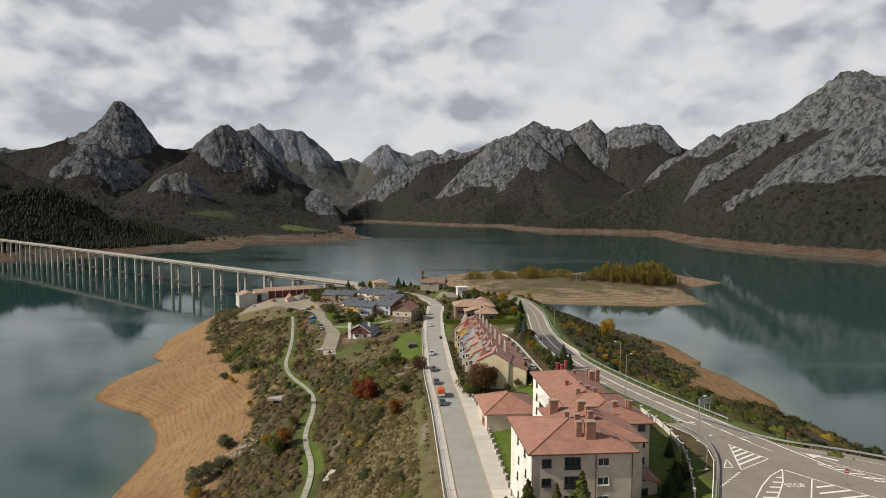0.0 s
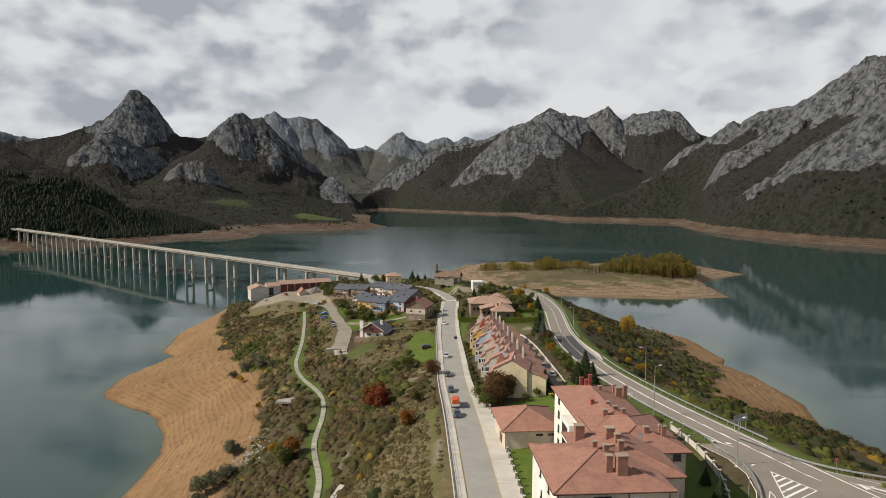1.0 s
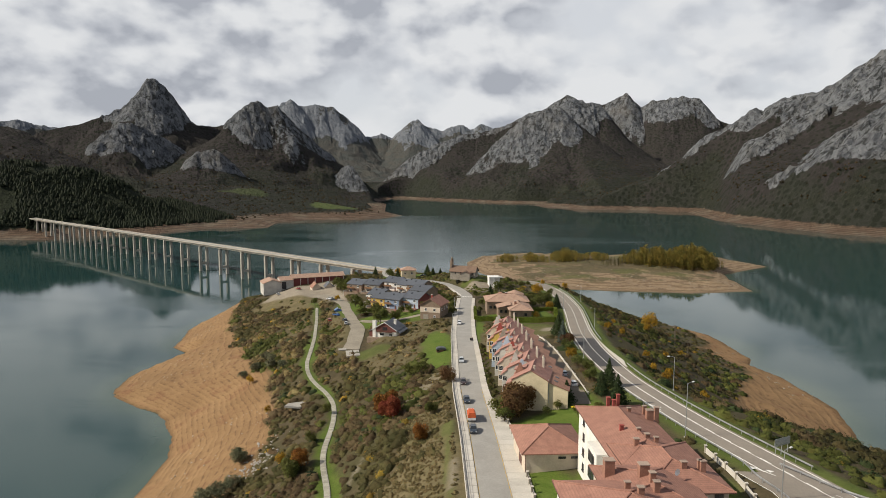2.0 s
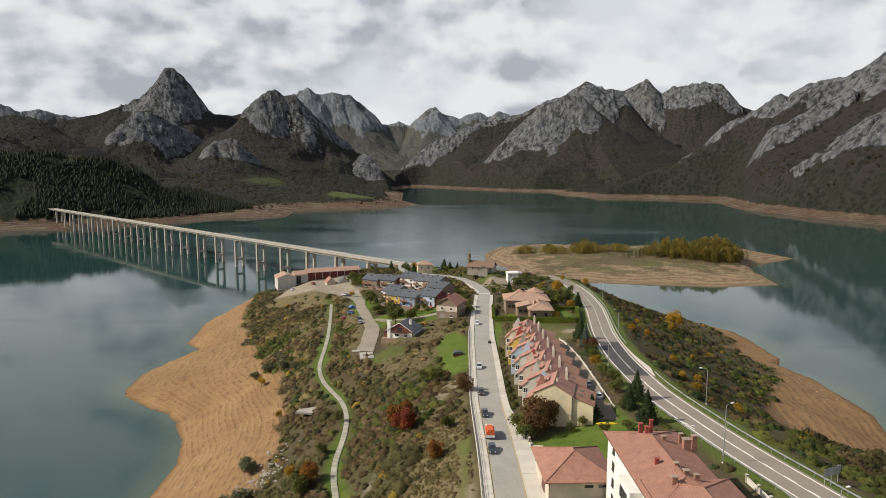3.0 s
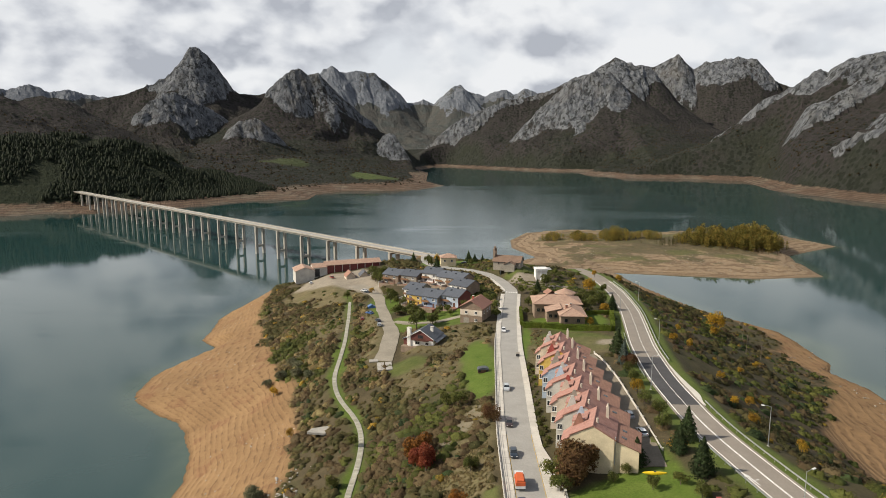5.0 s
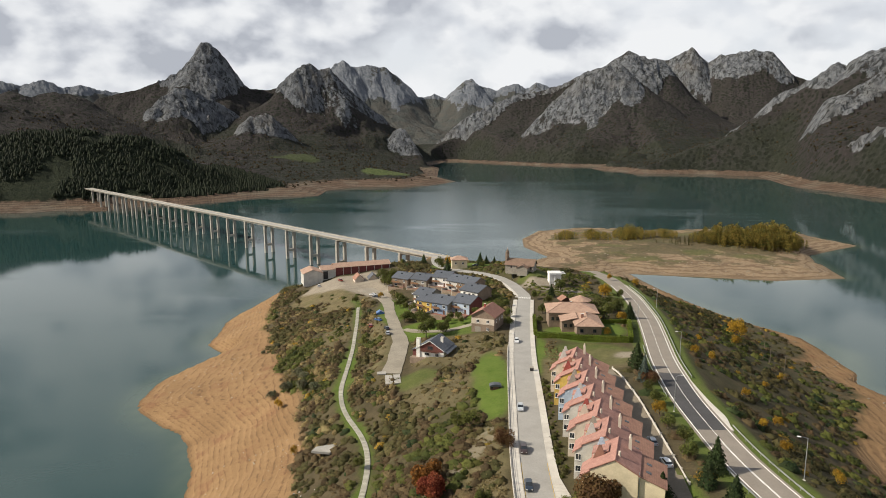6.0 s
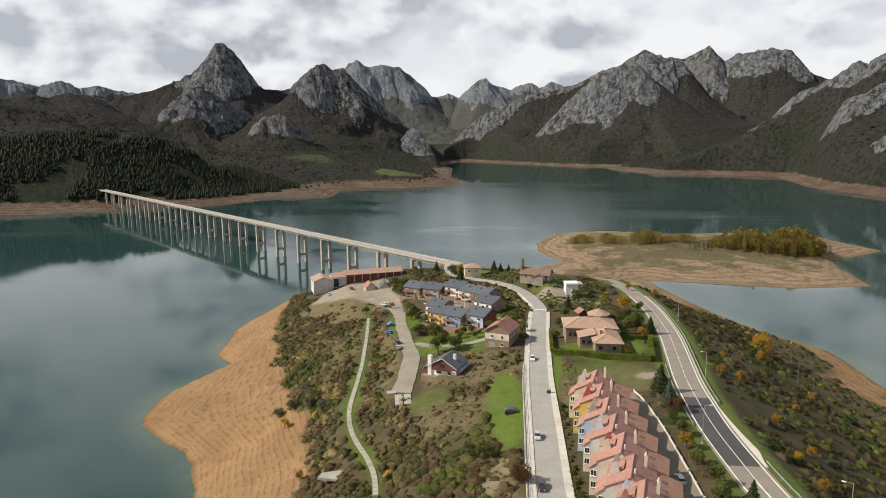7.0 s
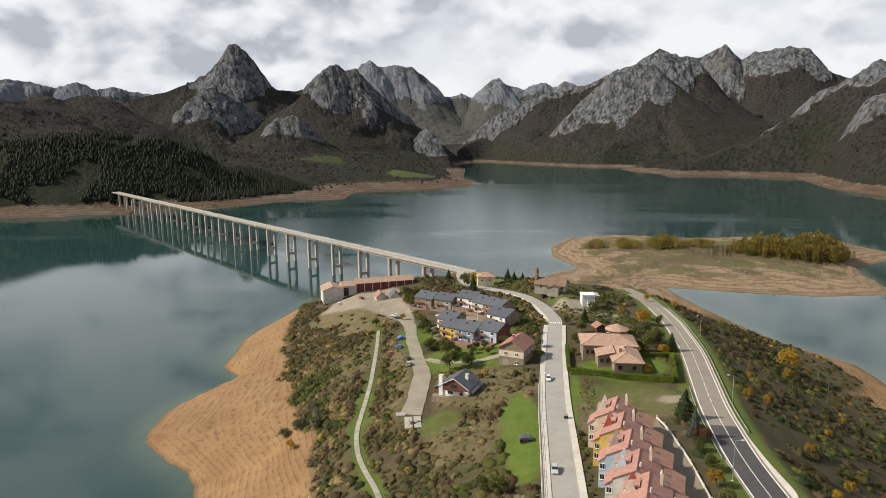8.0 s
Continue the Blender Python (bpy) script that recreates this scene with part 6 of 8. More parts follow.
part("handrail", Shape().box(-3.6, 3.6, -6.02, -5.9, 3.5, 3.6), wood_dark, balcony)
chimney(CH, -4.9, -4.6, -2, 7.2, 1.5, wall_white, 1.3)
chimney(CH, 2.8, 0.2, 4.0, 7.0, 1.0, wall_white, 1.0)
for u, z, w in ((-1.4, 0.7, 2.0), (2.7, 0.7, 1.4)):
    window(CH, pose(u, -4.8, z), w, 1.2, trim_white, 1)
window(CH, pose(0.0, -4.95, 3.0), 2.2, 1.6, wood_dark, 2, False)
part("lean_to", Shape().prism([(-7.6, -4.2), (-5.4, -4.2), (-5.4, 3.0), (-7.6, 3.0)], -2, [2.1, 3.0, 3.0, 2.1]), wood_red, CH, "dark red timber lean-to")
part("lean_to_roof", Shape().prism([(-8.0, -4.6), (-5.3, -4.6), (-5.3, 3.4), (-8.0, 3.4)], [2.05, 3.15, 3.15, 2.05], [2.2, 3.3, 3.3, 2.2]), roof_slate, CH)
part("porch_post", Shape().box(6.6, 6.8, -4.4, -4.2, -1.5, 2.4), wood_dark, CH)
part("porch_post", Shape().box(6.6, 6.8, 3.8, 4.0, -1.5, 2.4), wood_dark, CH)
part("porch_roof", Shape().prism([(5.3, -5.0), (7.2, -5.0), (7.2, 4.8), (5.3, 4.8)], [3.2, 2.3, 2.3, 3.2], [3.4, 2.5, 2.5, 3.4]), roof_slate, CH)
part("plinth", Shape().box(-7.8, 6.9, -6.6, 5.2, -2.5, -0.1), wall_brown, CH, "brown stone terrace")

# villa behind the hedge
VI = thing("villa", pose(16.2, 324, 38.4, 0, 0, 3), "sprawling stone villa with salmon hipped roofs", "house")
for x0, x1, y0, y1, z, p in ((-9.2, 10.6, 5.5, 18.5, 5.6, 0.36), (0.4, 10.0, -10.3, 7, 4.6, 0.34)):
    part("wall", box_beam(x0, x1, y0, y1, -3, z, 0.04), wall_brown, VI)
    sh, a, b, up = hip_roof(x0, x1, y0, y1, z + 0.1, p, 0.9)
    r = part("roof", sh, roof_tan, VI)
    part("ridge_tiles", ridge_caps(a, b, up), roof_tan, r)
part("porch", box_beam(-4.6, 0.4, -3.4, 5.5, -3, 4.6, 0.04), wall_brown, VI)
part("porch_roof", Shape().prism([(-5.3, -4.0), (1.5, -4.0), (1.5, 7), (-5.3, 7)], [4.3, 5.9, 5.9, 4.3], [4.5, 6.1, 6.1, 4.5]), roof_tan, VI)
chimney(VI, 3.4, -3.0, 4.6, 7.6, 1.0, brick_brown)
chimney(VI, 0.5, 12.0, 6.8, 8.8, 0.8, brick_brown)
chimney(VI, 5.6, 1.0, 5.0, 7.2, 0.7, brick_brown)
for u in (2.4, 7.4):
    window(VI, pose(u, -10.3, 2.0), 1.3, 1.3, dark_frame, 1)
for u in (-3.2, -1.0):
    window(VI, pose(u, -3.4, 2.0), 1.2, 1.3, dark_frame, 1)
for u in (-7.5, -5.5):
    window(VI, pose(u, 5.5, 2.2), 1.2, 1.3, dark_frame, 1)
PV = thing("pavilion", pose(21.5, 354, 38.2), "round garden pavilion with a conical tiled roof", "pavilion")
part("wall", Shape().tube([(0, 0, -2), (0, 0, 5.2)], [3.6, 3.6], 12), wall_brown, PV)
part("roof", Shape().tube([(0, 0, 5.0), (0, 0, 5.25), (0, 0, 7.4)], [5.0, 5.0, 0.1], 12), roof_tan, PV)
HU = thing("garden_hut", pose(15.5, 371, 37.2, 0, 0, 20), "small brown garden hut with a tiled roof", "hut")
part("wall", gable_body(-2, 2, -2, 2, -2, 2.4, 1.2), wood_dark, HU)
part("roof", gable_roof(-2, 2, -2, 2, 2.5, 1.2, "y", 0.8), roof_brown, HU)

# the white folded pavilion
WB = thing("white_pavilion", pose(12.4, 416, 38.6, 0, 0, 8) @ Matrix.Diagonal((0.68, 0.68, 0.75, 1)), "white concrete open pavilion with rounded piers", "pavilion")
part("roof", box_beam(-5, 5.2, -5, 5, 4.6, 5.8, 0.3), trim_white, WB)
for x, y in ((-4.2, -4.2), (-0.2, -4.4), (4.2, -4.2), (-4.2, 4), (4.2, 4)):
    part("pier", box_beam(x - 0.55, x + 0.55, y - 0.4, y + 0.4, -3, 4.6, 0.2), trim_white, WB)
part("wall", box_beam(-4.4, 4.6, -1.5, 4.2, -3, 4.6, 0.2), trim_white, WB)
for k in range(6):
    part("fin", Shape().box(5.2, 8.2, -4.6 + 1.6 * k, -4.2 + 1.6 * k, 5.1, 5.5), trim_white, WB)

# the church
CHU = thing("church", pose(-5.6, 433, 40.8, 0, 0, -14) @ Matrix.Diagonal((0.86, 0.86, 0.86, 1)), "small stone church with tiled roof and a bell gable", "church")
part("wall", gable_body(-10, 9, -4.6, 4.6, -3, 3.6, 3.4, "x"), wall_grey, CHU)
part("roof", gable_roof(-10, 9, -4.6, 4.6, 3.7, 3.4, "x", 0.7), roof_old, CHU)
part("porch", gable_body(-1, 6, -8.5, -4.0, -3, 2.6, 1.2, "y"), wall_grey, CHU)
part("porch_roof", gable_roof(-1, 6, -8.5, -4.0, 2.7, 1.6, "y", 0.6), roof_old, CHU)
bell = Shape()
bell.box(-10.6, -9.4, -2.6, 2.6, -3, 7.6).box(-10.6, -9.4, -2.6, -1.9, 7.6, 10.2).box(-10.6, -9.4, -0.35, 0.35, 7.6, 10.2).box(-10.6, -9.4, 1.9, 2.6, 7.6, 10.2).box(-10.6, -9.4, -2.6, 2.6, 10.2, 10.9)
bell.prism([(-10.6, -2.4), (-9.4, -2.4), (-9.4, 2.4), (-10.6, 2.4)], 10.9, 11.4).prism([(-10.5, -1.2), (-9.5, -1.2), (-9.5, 1.2), (-10.5, 1.2)], 11.4, 12.2).prism([(-10.45, -0.55), (-9.55, -0.55), (-9.55, 0.55), (-10.45, 0.55)], 12.2, 13.0).box(-10.06, -9.94, -0.06, 0.06, 13.0, 14.2).box(-10.06, -9.94, -0.4, 0.4, 13.6, 13.72)
part("bell_gable", bell, wall_brown, CHU)
for y in (-1.1, 1.1):
    part("bell", Shape().tube([(-10, y, 8.2), (-10, y, 8.5), (-10, y, 9.3)], [0.5, 0.4, 0.15], 10), black_metal, CHU)
for u in (-6, -2, 7.5):
    window(CHU, pose(u, -4.6, 1.2), 0.7, 1.5, wood_dark, 0)

# small house by the bridge head
SM = thing("cottage", pose(-46, 472, 34.4, 0, 0, 10), "small ochre cottage with a tiled roof", "house")
part("wall", box_beam(-5, 5, -4, 4, -3, 4.0, 0.04), wall_ochre, SM)
sh, a, b, up = hip_roof(-5, 5, -4, 4, 4.1, 0.45, 0.7)
part("roof", sh, roof_tan, SM)
for u in (-2.5, 2.2):
    window(SM, pose(u, -4, 1.2), 1.2, 1.3, trim_white, 1)

# the long barn
BA = thing("barn", pose(-138, 458.5, 26.2, 0, 0, 27), "long barn with red bays, white end and tiled roof", "barn")
part("end_wall", gable_body(-8, 4, -4, 10, -4, 4.4, 2.2, "y"), wall_pale, BA, "white rendered end")
part("end_roof", gable_roof(-8, 4, -4, 10, 4.5, 2.2, "y", 0.5), roof_tan, BA)
part("link", gable_body(4, 13, 0, 11, -4, 5.2, 1.9, "x"), wall_pale, BA)
part("link_roof", gable_roof(4, 13, 0, 11, 5.3, 1.9, "x", 0.4), roof_tan, BA)
# no opening here: a black panel paints the gateway's inner shade
part("gate", Shape().box(5.2, 8.2, -0.1, 0.0, -1, 4.2), black_metal, BA, "black panel standing for the shade in a gateway")
part("long_wall", gable_body(13, 50, 1, 11, -4, 6.2, 1.9, "x"), wall_red, BA, "dark red metal bays")
part("long_roof", gable_roof(13, 50, 1, 11, 6.3, 1.9, "x", 0.7), roof_tan, BA)
for k in range(8):
    part("bay_post", Shape().box(13.2 + 5.2 * k - 0.2, 13.2 + 5.2 * k + 0.2, 0.72, 0.98, -1.5, 6.1), concrete, BA)
for x, y, tr, roofm in ((-106, 446.5, 25, roof_brown), (-97.5, 449, 20, roof_slate)):
    SH = thing("shed", pose(x, y, 27.2, 0, 0, tr), "small stone shed with a steep gable roof", "shed", "stone sheds")
    part("wall", gable_body(-2.8, 2.8, -3, 5, -2, 2.6, 2.8, "y"), wall_cream, SH)
    part("roof", gable_roof(-2.8, 2.8, -3, 5, 2.7, 2.8, "y", 0.4), roofm, SH)

# ---- plants ----
rng = np.random.default_rng(7)


def leaf_quads(centres, normals, size, rg):
    """Small bent leaf clumps: one quad each, turned at random about its normal."""
    n = len(centres)
    nrm = normals / np.maximum(np.linalg.norm(normals, axis=1, keepdims=True), 1e-6)
    other = rg.normal(size=(n, 3))
    u = np.cross(nrm, other)
    u /= np.maximum(np.linalg.norm(u, axis=1, keepdims=True), 1e-6)
    v = np.cross(nrm, u)
    s = (size * rg.uniform(0.6, 1.3, n))[:, None]
    a, b = u * s, v * s * rg.uniform(0.55, 1.0, n)[:, None]
    q = np.stack([centres - a - b * 0.6, centres + a * 0.7 - b, centres + a + b * 0.7, centres - a * 0.6 + b], 1)
    q[:, 1] += nrm * s * rg.uniform(-0.35, 0.35, (n, 1))
    q[:, 3] += nrm * s * rg.uniform(-0.35, 0.35, (n, 1))
    return q.reshape(-1, 3)


def lumpy(n, radius, height, lobes, rg, squash=1.0, base=0.0):
    """Points and normals over a crown made of several lobes."""
    cs, ns = [], []
    for k in range(lobes):
        a, r = rg.uniform(0, 2 * math.pi), radius * (0.0 if k == 0 else rg.uniform(0.35, 0.75))
        lr = radius * rg.uniform(0.42, 0.72)
        c = np.array([r * math.cos(a), r * math.sin(a), base + height * rg.uniform(0.24, 0.68) if k else base + height * 0.5])
        m = n // lobes
        d = rg.normal(size=(m, 3))
        d /= np.linalg.norm(d, axis=1, keepdims=True)
        d[:, 2] = np.where(d[:, 2] < -0.35, -d[:, 2], d[:, 2])
        p = c + d * np.array([lr, lr, min(lr * 1.1, height * 0.45) * squash]) * rg.uniform(0.72, 1.06, (m, 1))
        cs.append(p)
        ns.append(d + rg.normal(scale=0.45, size=(m, 3)))
    return np.concatenate(cs), np.concatenate(ns)


def bush(rg, leaves, rings, sides, size):
    """A low shrub: a lumpy solid core under loose leaf clumps, as quads."""
    lob = [(rg.uniform(0, 2 * math.pi), rg.uniform(0.1, 0.3), rg.integers(2, 5)) for _ in range(3)]

    def skin(a, e):
        r = 0.86 + sum(k * np.sin(n * a + p) * np.cos(e) for p, k, n in lob) * 0.6 + 0.16 * np.sin(5 * e + 3 * a + lob[0][0])
        return np.stack([r * np.cos(a) * np.cos(e), r * np.sin(a) * np.cos(e), 0.95 * r * np.sin(e)], -1)

    ea = np.linspace(-0.15, 1.45, rings + 1)
    aa = np.arange(sides + 1) * 2 * math.pi / sides
    grid = skin(np.broadcast_to(aa[None, :], (rings + 1, sides + 1)), np.broadcast_to(ea[:, None], (rings + 1, sides + 1)))[:, :sides] * 0.86
    quads = []
    for i in range(rings):
        for k in range(sides):
            k2 = (k + 1) % sides
            quads.append((i * sides + k, i * sides + k2, (i + 1) * sides + k2, (i + 1) * sides + k))
    core = grid.reshape(-1, 3) * rg.uniform(0.80, 1.16, (grid.shape[0] * sides, 1)) + rg.normal(scale=0.04, size=(grid.shape[0] * sides, 3))
    a, e = rg.uniform(0, 2 * math.pi, leaves), np.arcsin(rg.uniform(0.0, 1, leaves))
    c = skin(a, e) * rg.uniform(0.84, 1.14, (leaves, 1))
    n = c / np.linalg.norm(c, axis=1, keepdims=True) + rg.normal(scale=0.5, size=(leaves, 3))
    lv = leaf_quads(c, n, size, rg)
    return np.concatenate([core, lv]), np.concatenate([np.array(quads), len(core) + np.arange(len(lv)).reshape(-1, 4)])


bush_near = [bush(np.random.default_rng(100 + k), 36, 3, 8, 0.066) for k in range(10)]
bush_big = [bush(np.random.default_rng(160 + k), 110, 4, 9, 0.05) for k in range(8)]
bush_far = [bush(np.random.default_rng(120 + k), 26, 2, 7, 0.105) for k in range(8)]
bush_small = [bush(np.random.default_rng(140 + k), 12, 2, 5, 0.3) for k in range(6)]


def bush_field(name, label, spots, sizes, mat, category="bushes", kinds=None):
    """One stretch of scrub that nobody could count."""
    if not len(spots):
        return None
    z = near_height(spots[:, 0], spots[:, 1])
    out, faces, n = [], [], 0
    for (x, y), zz_, s in zip(spots, z, sizes):
        choice = kinds if kinds and y < 330 else (bush_near if y < 270 else bush_far)
        q, f = choice[rng.integers(len(choice))]
        w = rng.uniform(0, 2 * math.pi)
        ca, sa = math.cos(w), math.sin(w)
        t = q * np.array([s, s, s * rng.uniform(0.5, 0.95)])
        out.append(np.stack([ca * t[:, 0] - sa * t[:, 1] + x, sa * t[:, 0] + ca * t[:, 1] + y, t[:, 2] + zz_ - 0.15 * s], 1))
        faces.append(f + n)
        n += len(q)
    me = from_arrays(name, np.concatenate(out), np.concatenate(faces), mat, smooth=True)
    return tagged(new(name, me), label, category, kind="stuff")


# where nothing grows: houses, yards and roads
CLEAR = [(22, 122, 26), (24, 155, 18), (16, 175, 9), (16, 230, 13), (15, 205, 14), (14, 255, 15), (16, 325, 21), (-19, 328, 10), (-38, 299, 9), (-40, 287, 9), (-40, 365, 20), (-58, 384, 9), (-58, 415, 18), (-78, 430, 9), (-38, 398, 14), (-120, 462, 14), (-138, 458, 14), (-100, 470, 16), (-110, 440, 22),
         (-6, 432, 14), (12, 416, 9), (-46, 472, 10), (22, 352, 7), (15, 371, 6), (24, 285, 16), (16, 292, 14), (28, 298, 12), (10, 300, 8), (30, 281, 10), (-48, 340, 15), (-28, 345, 13), (-36, 325, 9), (-24, 352, 9), (-62, 368, 9), (-45, 387, 14), (-30, 370, 8), (-60, 402, 10), (-22, 320, 7), (28, 190, 6), (28.4, 200, 6), (28.4, 211, 6), (28, 222, 6), (27.3, 233, 6), (26.8, 243, 5.5), (26, 253, 5.5), (24.5, 264, 5)]


def free_spots(n, x0, x1, y0, y1, seed, keep):
    rg = np.random.default_rng(seed)
    x, y = rg.uniform(x0, x1, n), rg.uniform(y0, y1, n)
    z = near_height(x, y, False)
    zn = zones(x, y, z)
    ok = (zn[:, 0] < 0.5) & (zn[:, 1] < 0.42) & (polygon_distance(x, y, LAND) > np.where(x > 60, 9, 6))
    ok &= (np.abs(x - smooth_along(STREET_X, y)) > 7.2) | (y > 388)
    ok &= (np.abs(x - smooth_along(ROAD_X, y)) > 8.5) & (np.abs(x - smooth_along(PATH_X, y)) > 3.2)
    ok &= ~((x > 40) & (x < 100) & (y < 141) & (x < 57 + (141 - y) * 0.8))
    for cx, cy, r in CLEAR:
        ok &= (x - cx) ** 2 + (y - cy) ** 2 > r * r
    for pts, wide in ((STREET_TAIL, 6.0), (LANE, 6.5)):
        for (ax, ay, _), (bx, by, _) in zip(pts, pts[1:]):
            ex, ey = bx - ax, by - ay
            t = np.clip(((x - ax) * ex + (y - ay) * ey) / (ex * ex + ey * ey), 0, 1)
            ok &= np.hypot(x - ax - t * ex, y - ay - t * ey) > wide
    ok &= rg.uniform(size=n) < keep(x, y, zn)
    return np.stack([x[ok], y[ok]], 1)


def west_keep(x, y, zn):
    return np.clip(0.85 + 1.1 * fbm(x / 20, y / 20, 3, 61), 0.42, 1) * (1 - 0.96 * zn[:, 2]) * (zn[:, 3] < 0.4)


def east_keep(x, y, zn):
    return np.clip(0.75 + fbm(x / 18, y / 18, 3, 63), 0.4, 1) * (1 - 0.5 * zn[:, 2]) * np.where(x > along(ROAD_X, y), 1.0, 0.5) * (zn[:, 3] < 0.4)


def split_field(spots, size_lo, size_hi, where, seed):
    """Shares the spots of a slope out among kinds of shrub, in drifts."""
    rg = np.random.default_rng(seed)
    drift = fbm(spots[:, 0] / 22, spots[:, 1] / 22, 4, seed) + rg.normal(scale=0.07, size=len(spots))
    size = rg.uniform(size_lo, size_hi, len(spots)) * (1 + 0.35 * fbm(spots[:, 0] / 30, spots[:, 1] / 30, 2, seed + 5))
    pick = rg.uniform(size=len(spots))
    size = np.minimum(size * np.where(rg.uniform(size=len(spots)) < 0.07, 1.6, 1.0), 3.3)
    return drift, size, pick


leaf_broom = leaf_material("straw_broom", (0.15, 0.12, 0.06), (0.25, 0.20, 0.105))
west = free_spots(32000, -178, -3, 60, 500, 11, west_keep)
drift, size, pick = split_field(west, 1.0, 2.7, "west", 71)
drift = drift + 0.10 * smoothstep(240, 330, west[:, 1]) * (drift < 0.2)
for name, label, mask, mat in (
        ("scrub", "dense olive-brown scrub on the slope", (drift < -0.04) & (pick > 0.06), leaf_olive),
        ("scrub", "grey-brown leafless autumn scrub", (drift >= -0.04) & (drift < np.where(west[:, 1] > 240, 0.12, 0.26)) & (pick > 0.06), leaf_brown),
        ("scrub", "tall straw-coloured dry grass and broom", (drift >= 0.12) & (drift < 0.26) & (pick > 0.06) & (west[:, 1] > 240), leaf_broom),
        ("scrub", "green shrubs among the scrub", (drift >= 0.26) & (pick > 0.06), leaf_green),
        ("scrub", "scattered yellow autumn shrubs", pick <= 0.018, leaf_gold),
        ("scrub", "scattered dark shrubs", (pick > 0.018) & (pick <= 0.06), leaf_dark)):
    bush_field(name, label, west[mask], size[mask], mat)
east = free_spots(8200, 18, 178, 60, 520, 13, east_keep)
drift, size, pick = split_field(east, 1.2, 3.0, "east", 83)
for name, label, mask, mat in (
        ("scrub", "dense olive scrub below the main road", (drift < -0.02) & (pick > 0.14), leaf_olive),
        ("scrub", "brown autumn scrub below the main road", (drift >= -0.02) & (drift < 0.13) & (pick > 0.14), leaf_brown),
        ("scrub", "green shrubs below the main road", (drift >= 0.13) & (pick > 0.14), leaf_green),
        ("scrub", "scattered golden shrubs below the road", pick <= 0.025, leaf_gold),
        ("scrub", "scattered dark shrubs below the road", (pick > 0.025) & (pick <= 0.14), leaf_dark)):
    bush_field(name, label, east[mask], size[mask], mat, kinds=bush_big)
def lane_gap(x, y):
    gap = np.full(x.shape, 1e9)
    for (ax, ay, _), (bx, by, _) in zip(LANE, LANE[1:]):
        ex, ey = bx - ax, by - ay
        t = np.clip(((x - ax) * ex + (y - ay) * ey) / (ex * ex + ey * ey), 0, 1)
        gap = np.minimum(gap, np.hypot(x - ax - t * ex, y - ay - t * ey))
    return gap


# dry tussocks on the open grass
tuft = np.concatenate([np.stack([rng.uniform(-90, 0, 7000), rng.uniform(70, 400, 7000)], 1), np.stack([rng.uniform(-34, -3, 3800), rng.uniform(84, 200, 3800)], 1)])
tz = zones(tuft[:, 0], tuft[:, 1], near_height(tuft[:, 0], tuft[:, 1], False))
tuft = tuft[(np.abs(tuft[:, 0] - smooth_along(STREET_X, tuft[:, 1])) > 7) & (tz[:, 1] < 0.4) & (tz[:, 0] < 0.4) & (tz[:, 2] > 0.3) & (tz[:, 3] < 0.4) & (lane_gap(tuft[:, 0], tuft[:, 1]) > 5.5) & ((tuft[:, 0] + 37) ** 2 + (tuft[:, 1] - 299) ** 2 > 90)]
leaf_straw = leaf_material("dry_straw_grass", (0.135, 0.112, 0.056), (0.205, 0.168, 0.092))
bush_field("grass", "dry straw-coloured grass tussocks", tuft, rng.uniform(0.3, 0.85, len(tuft)), leaf_straw, "grass", bush_small)

strip = np.stack([rng.uniform(4.5, 9.0, 90), rng.uniform(270, 307, 90)], 1)
bush_field("scrub", "overgrown straw-coloured grass beside the pavement", strip, rng.uniform(0.4, 0.9, 90), leaf_broom)

# trees


def deciduous(name, seed, mat, label, height=7.0, radius=2.6, leaves=1400, group="", low=0.16):
    rg = np.random.default_rng(seed)
    T = thing(name, pose(0, 0, 0), label, "tree", group)
    tr = Shape().tube([(0, 0, -0.6), (0.05, 0.02, height * 0.25), (0.12, -0.06, height * 0.55), (0.1, 0.05, height * 0.82)], [height * 0.032, height * 0.024, height * 0.015, height * 0.005], 7)
    for k in range(6):
        a, z0 = rg.uniform(0, 2 * math.pi), height * rg.uniform(0.22, 0.55)
        e = radius * rg.uniform(0.45, 0.8)
        tr.tube([(0.08, 0, z0), (e * 0.5 * math.cos(a), e * 0.5 * math.sin(a), z0 + height * 0.14), (e * math.cos(a), e * math.sin(a), z0 + height * 0.3)], [height * 0.012, height * 0.008, height * 0.003], 5)
    part("trunk", tr, bark, T)
    c, nn = lumpy(leaves, radius, height * (0.98 - low), 12, rg, 1.1, height * low)
    ok = c[:, 2] > height * low * 0.6
    c, nn = c[ok], nn[ok]
    q = leaf_quads(c, nn, 0.12 + radius * 0.024, rg)
    part("crown", from_arrays("crown", q, np.arange(len(q)).reshape(-1, 4), mat, False), mat, T)
    return T


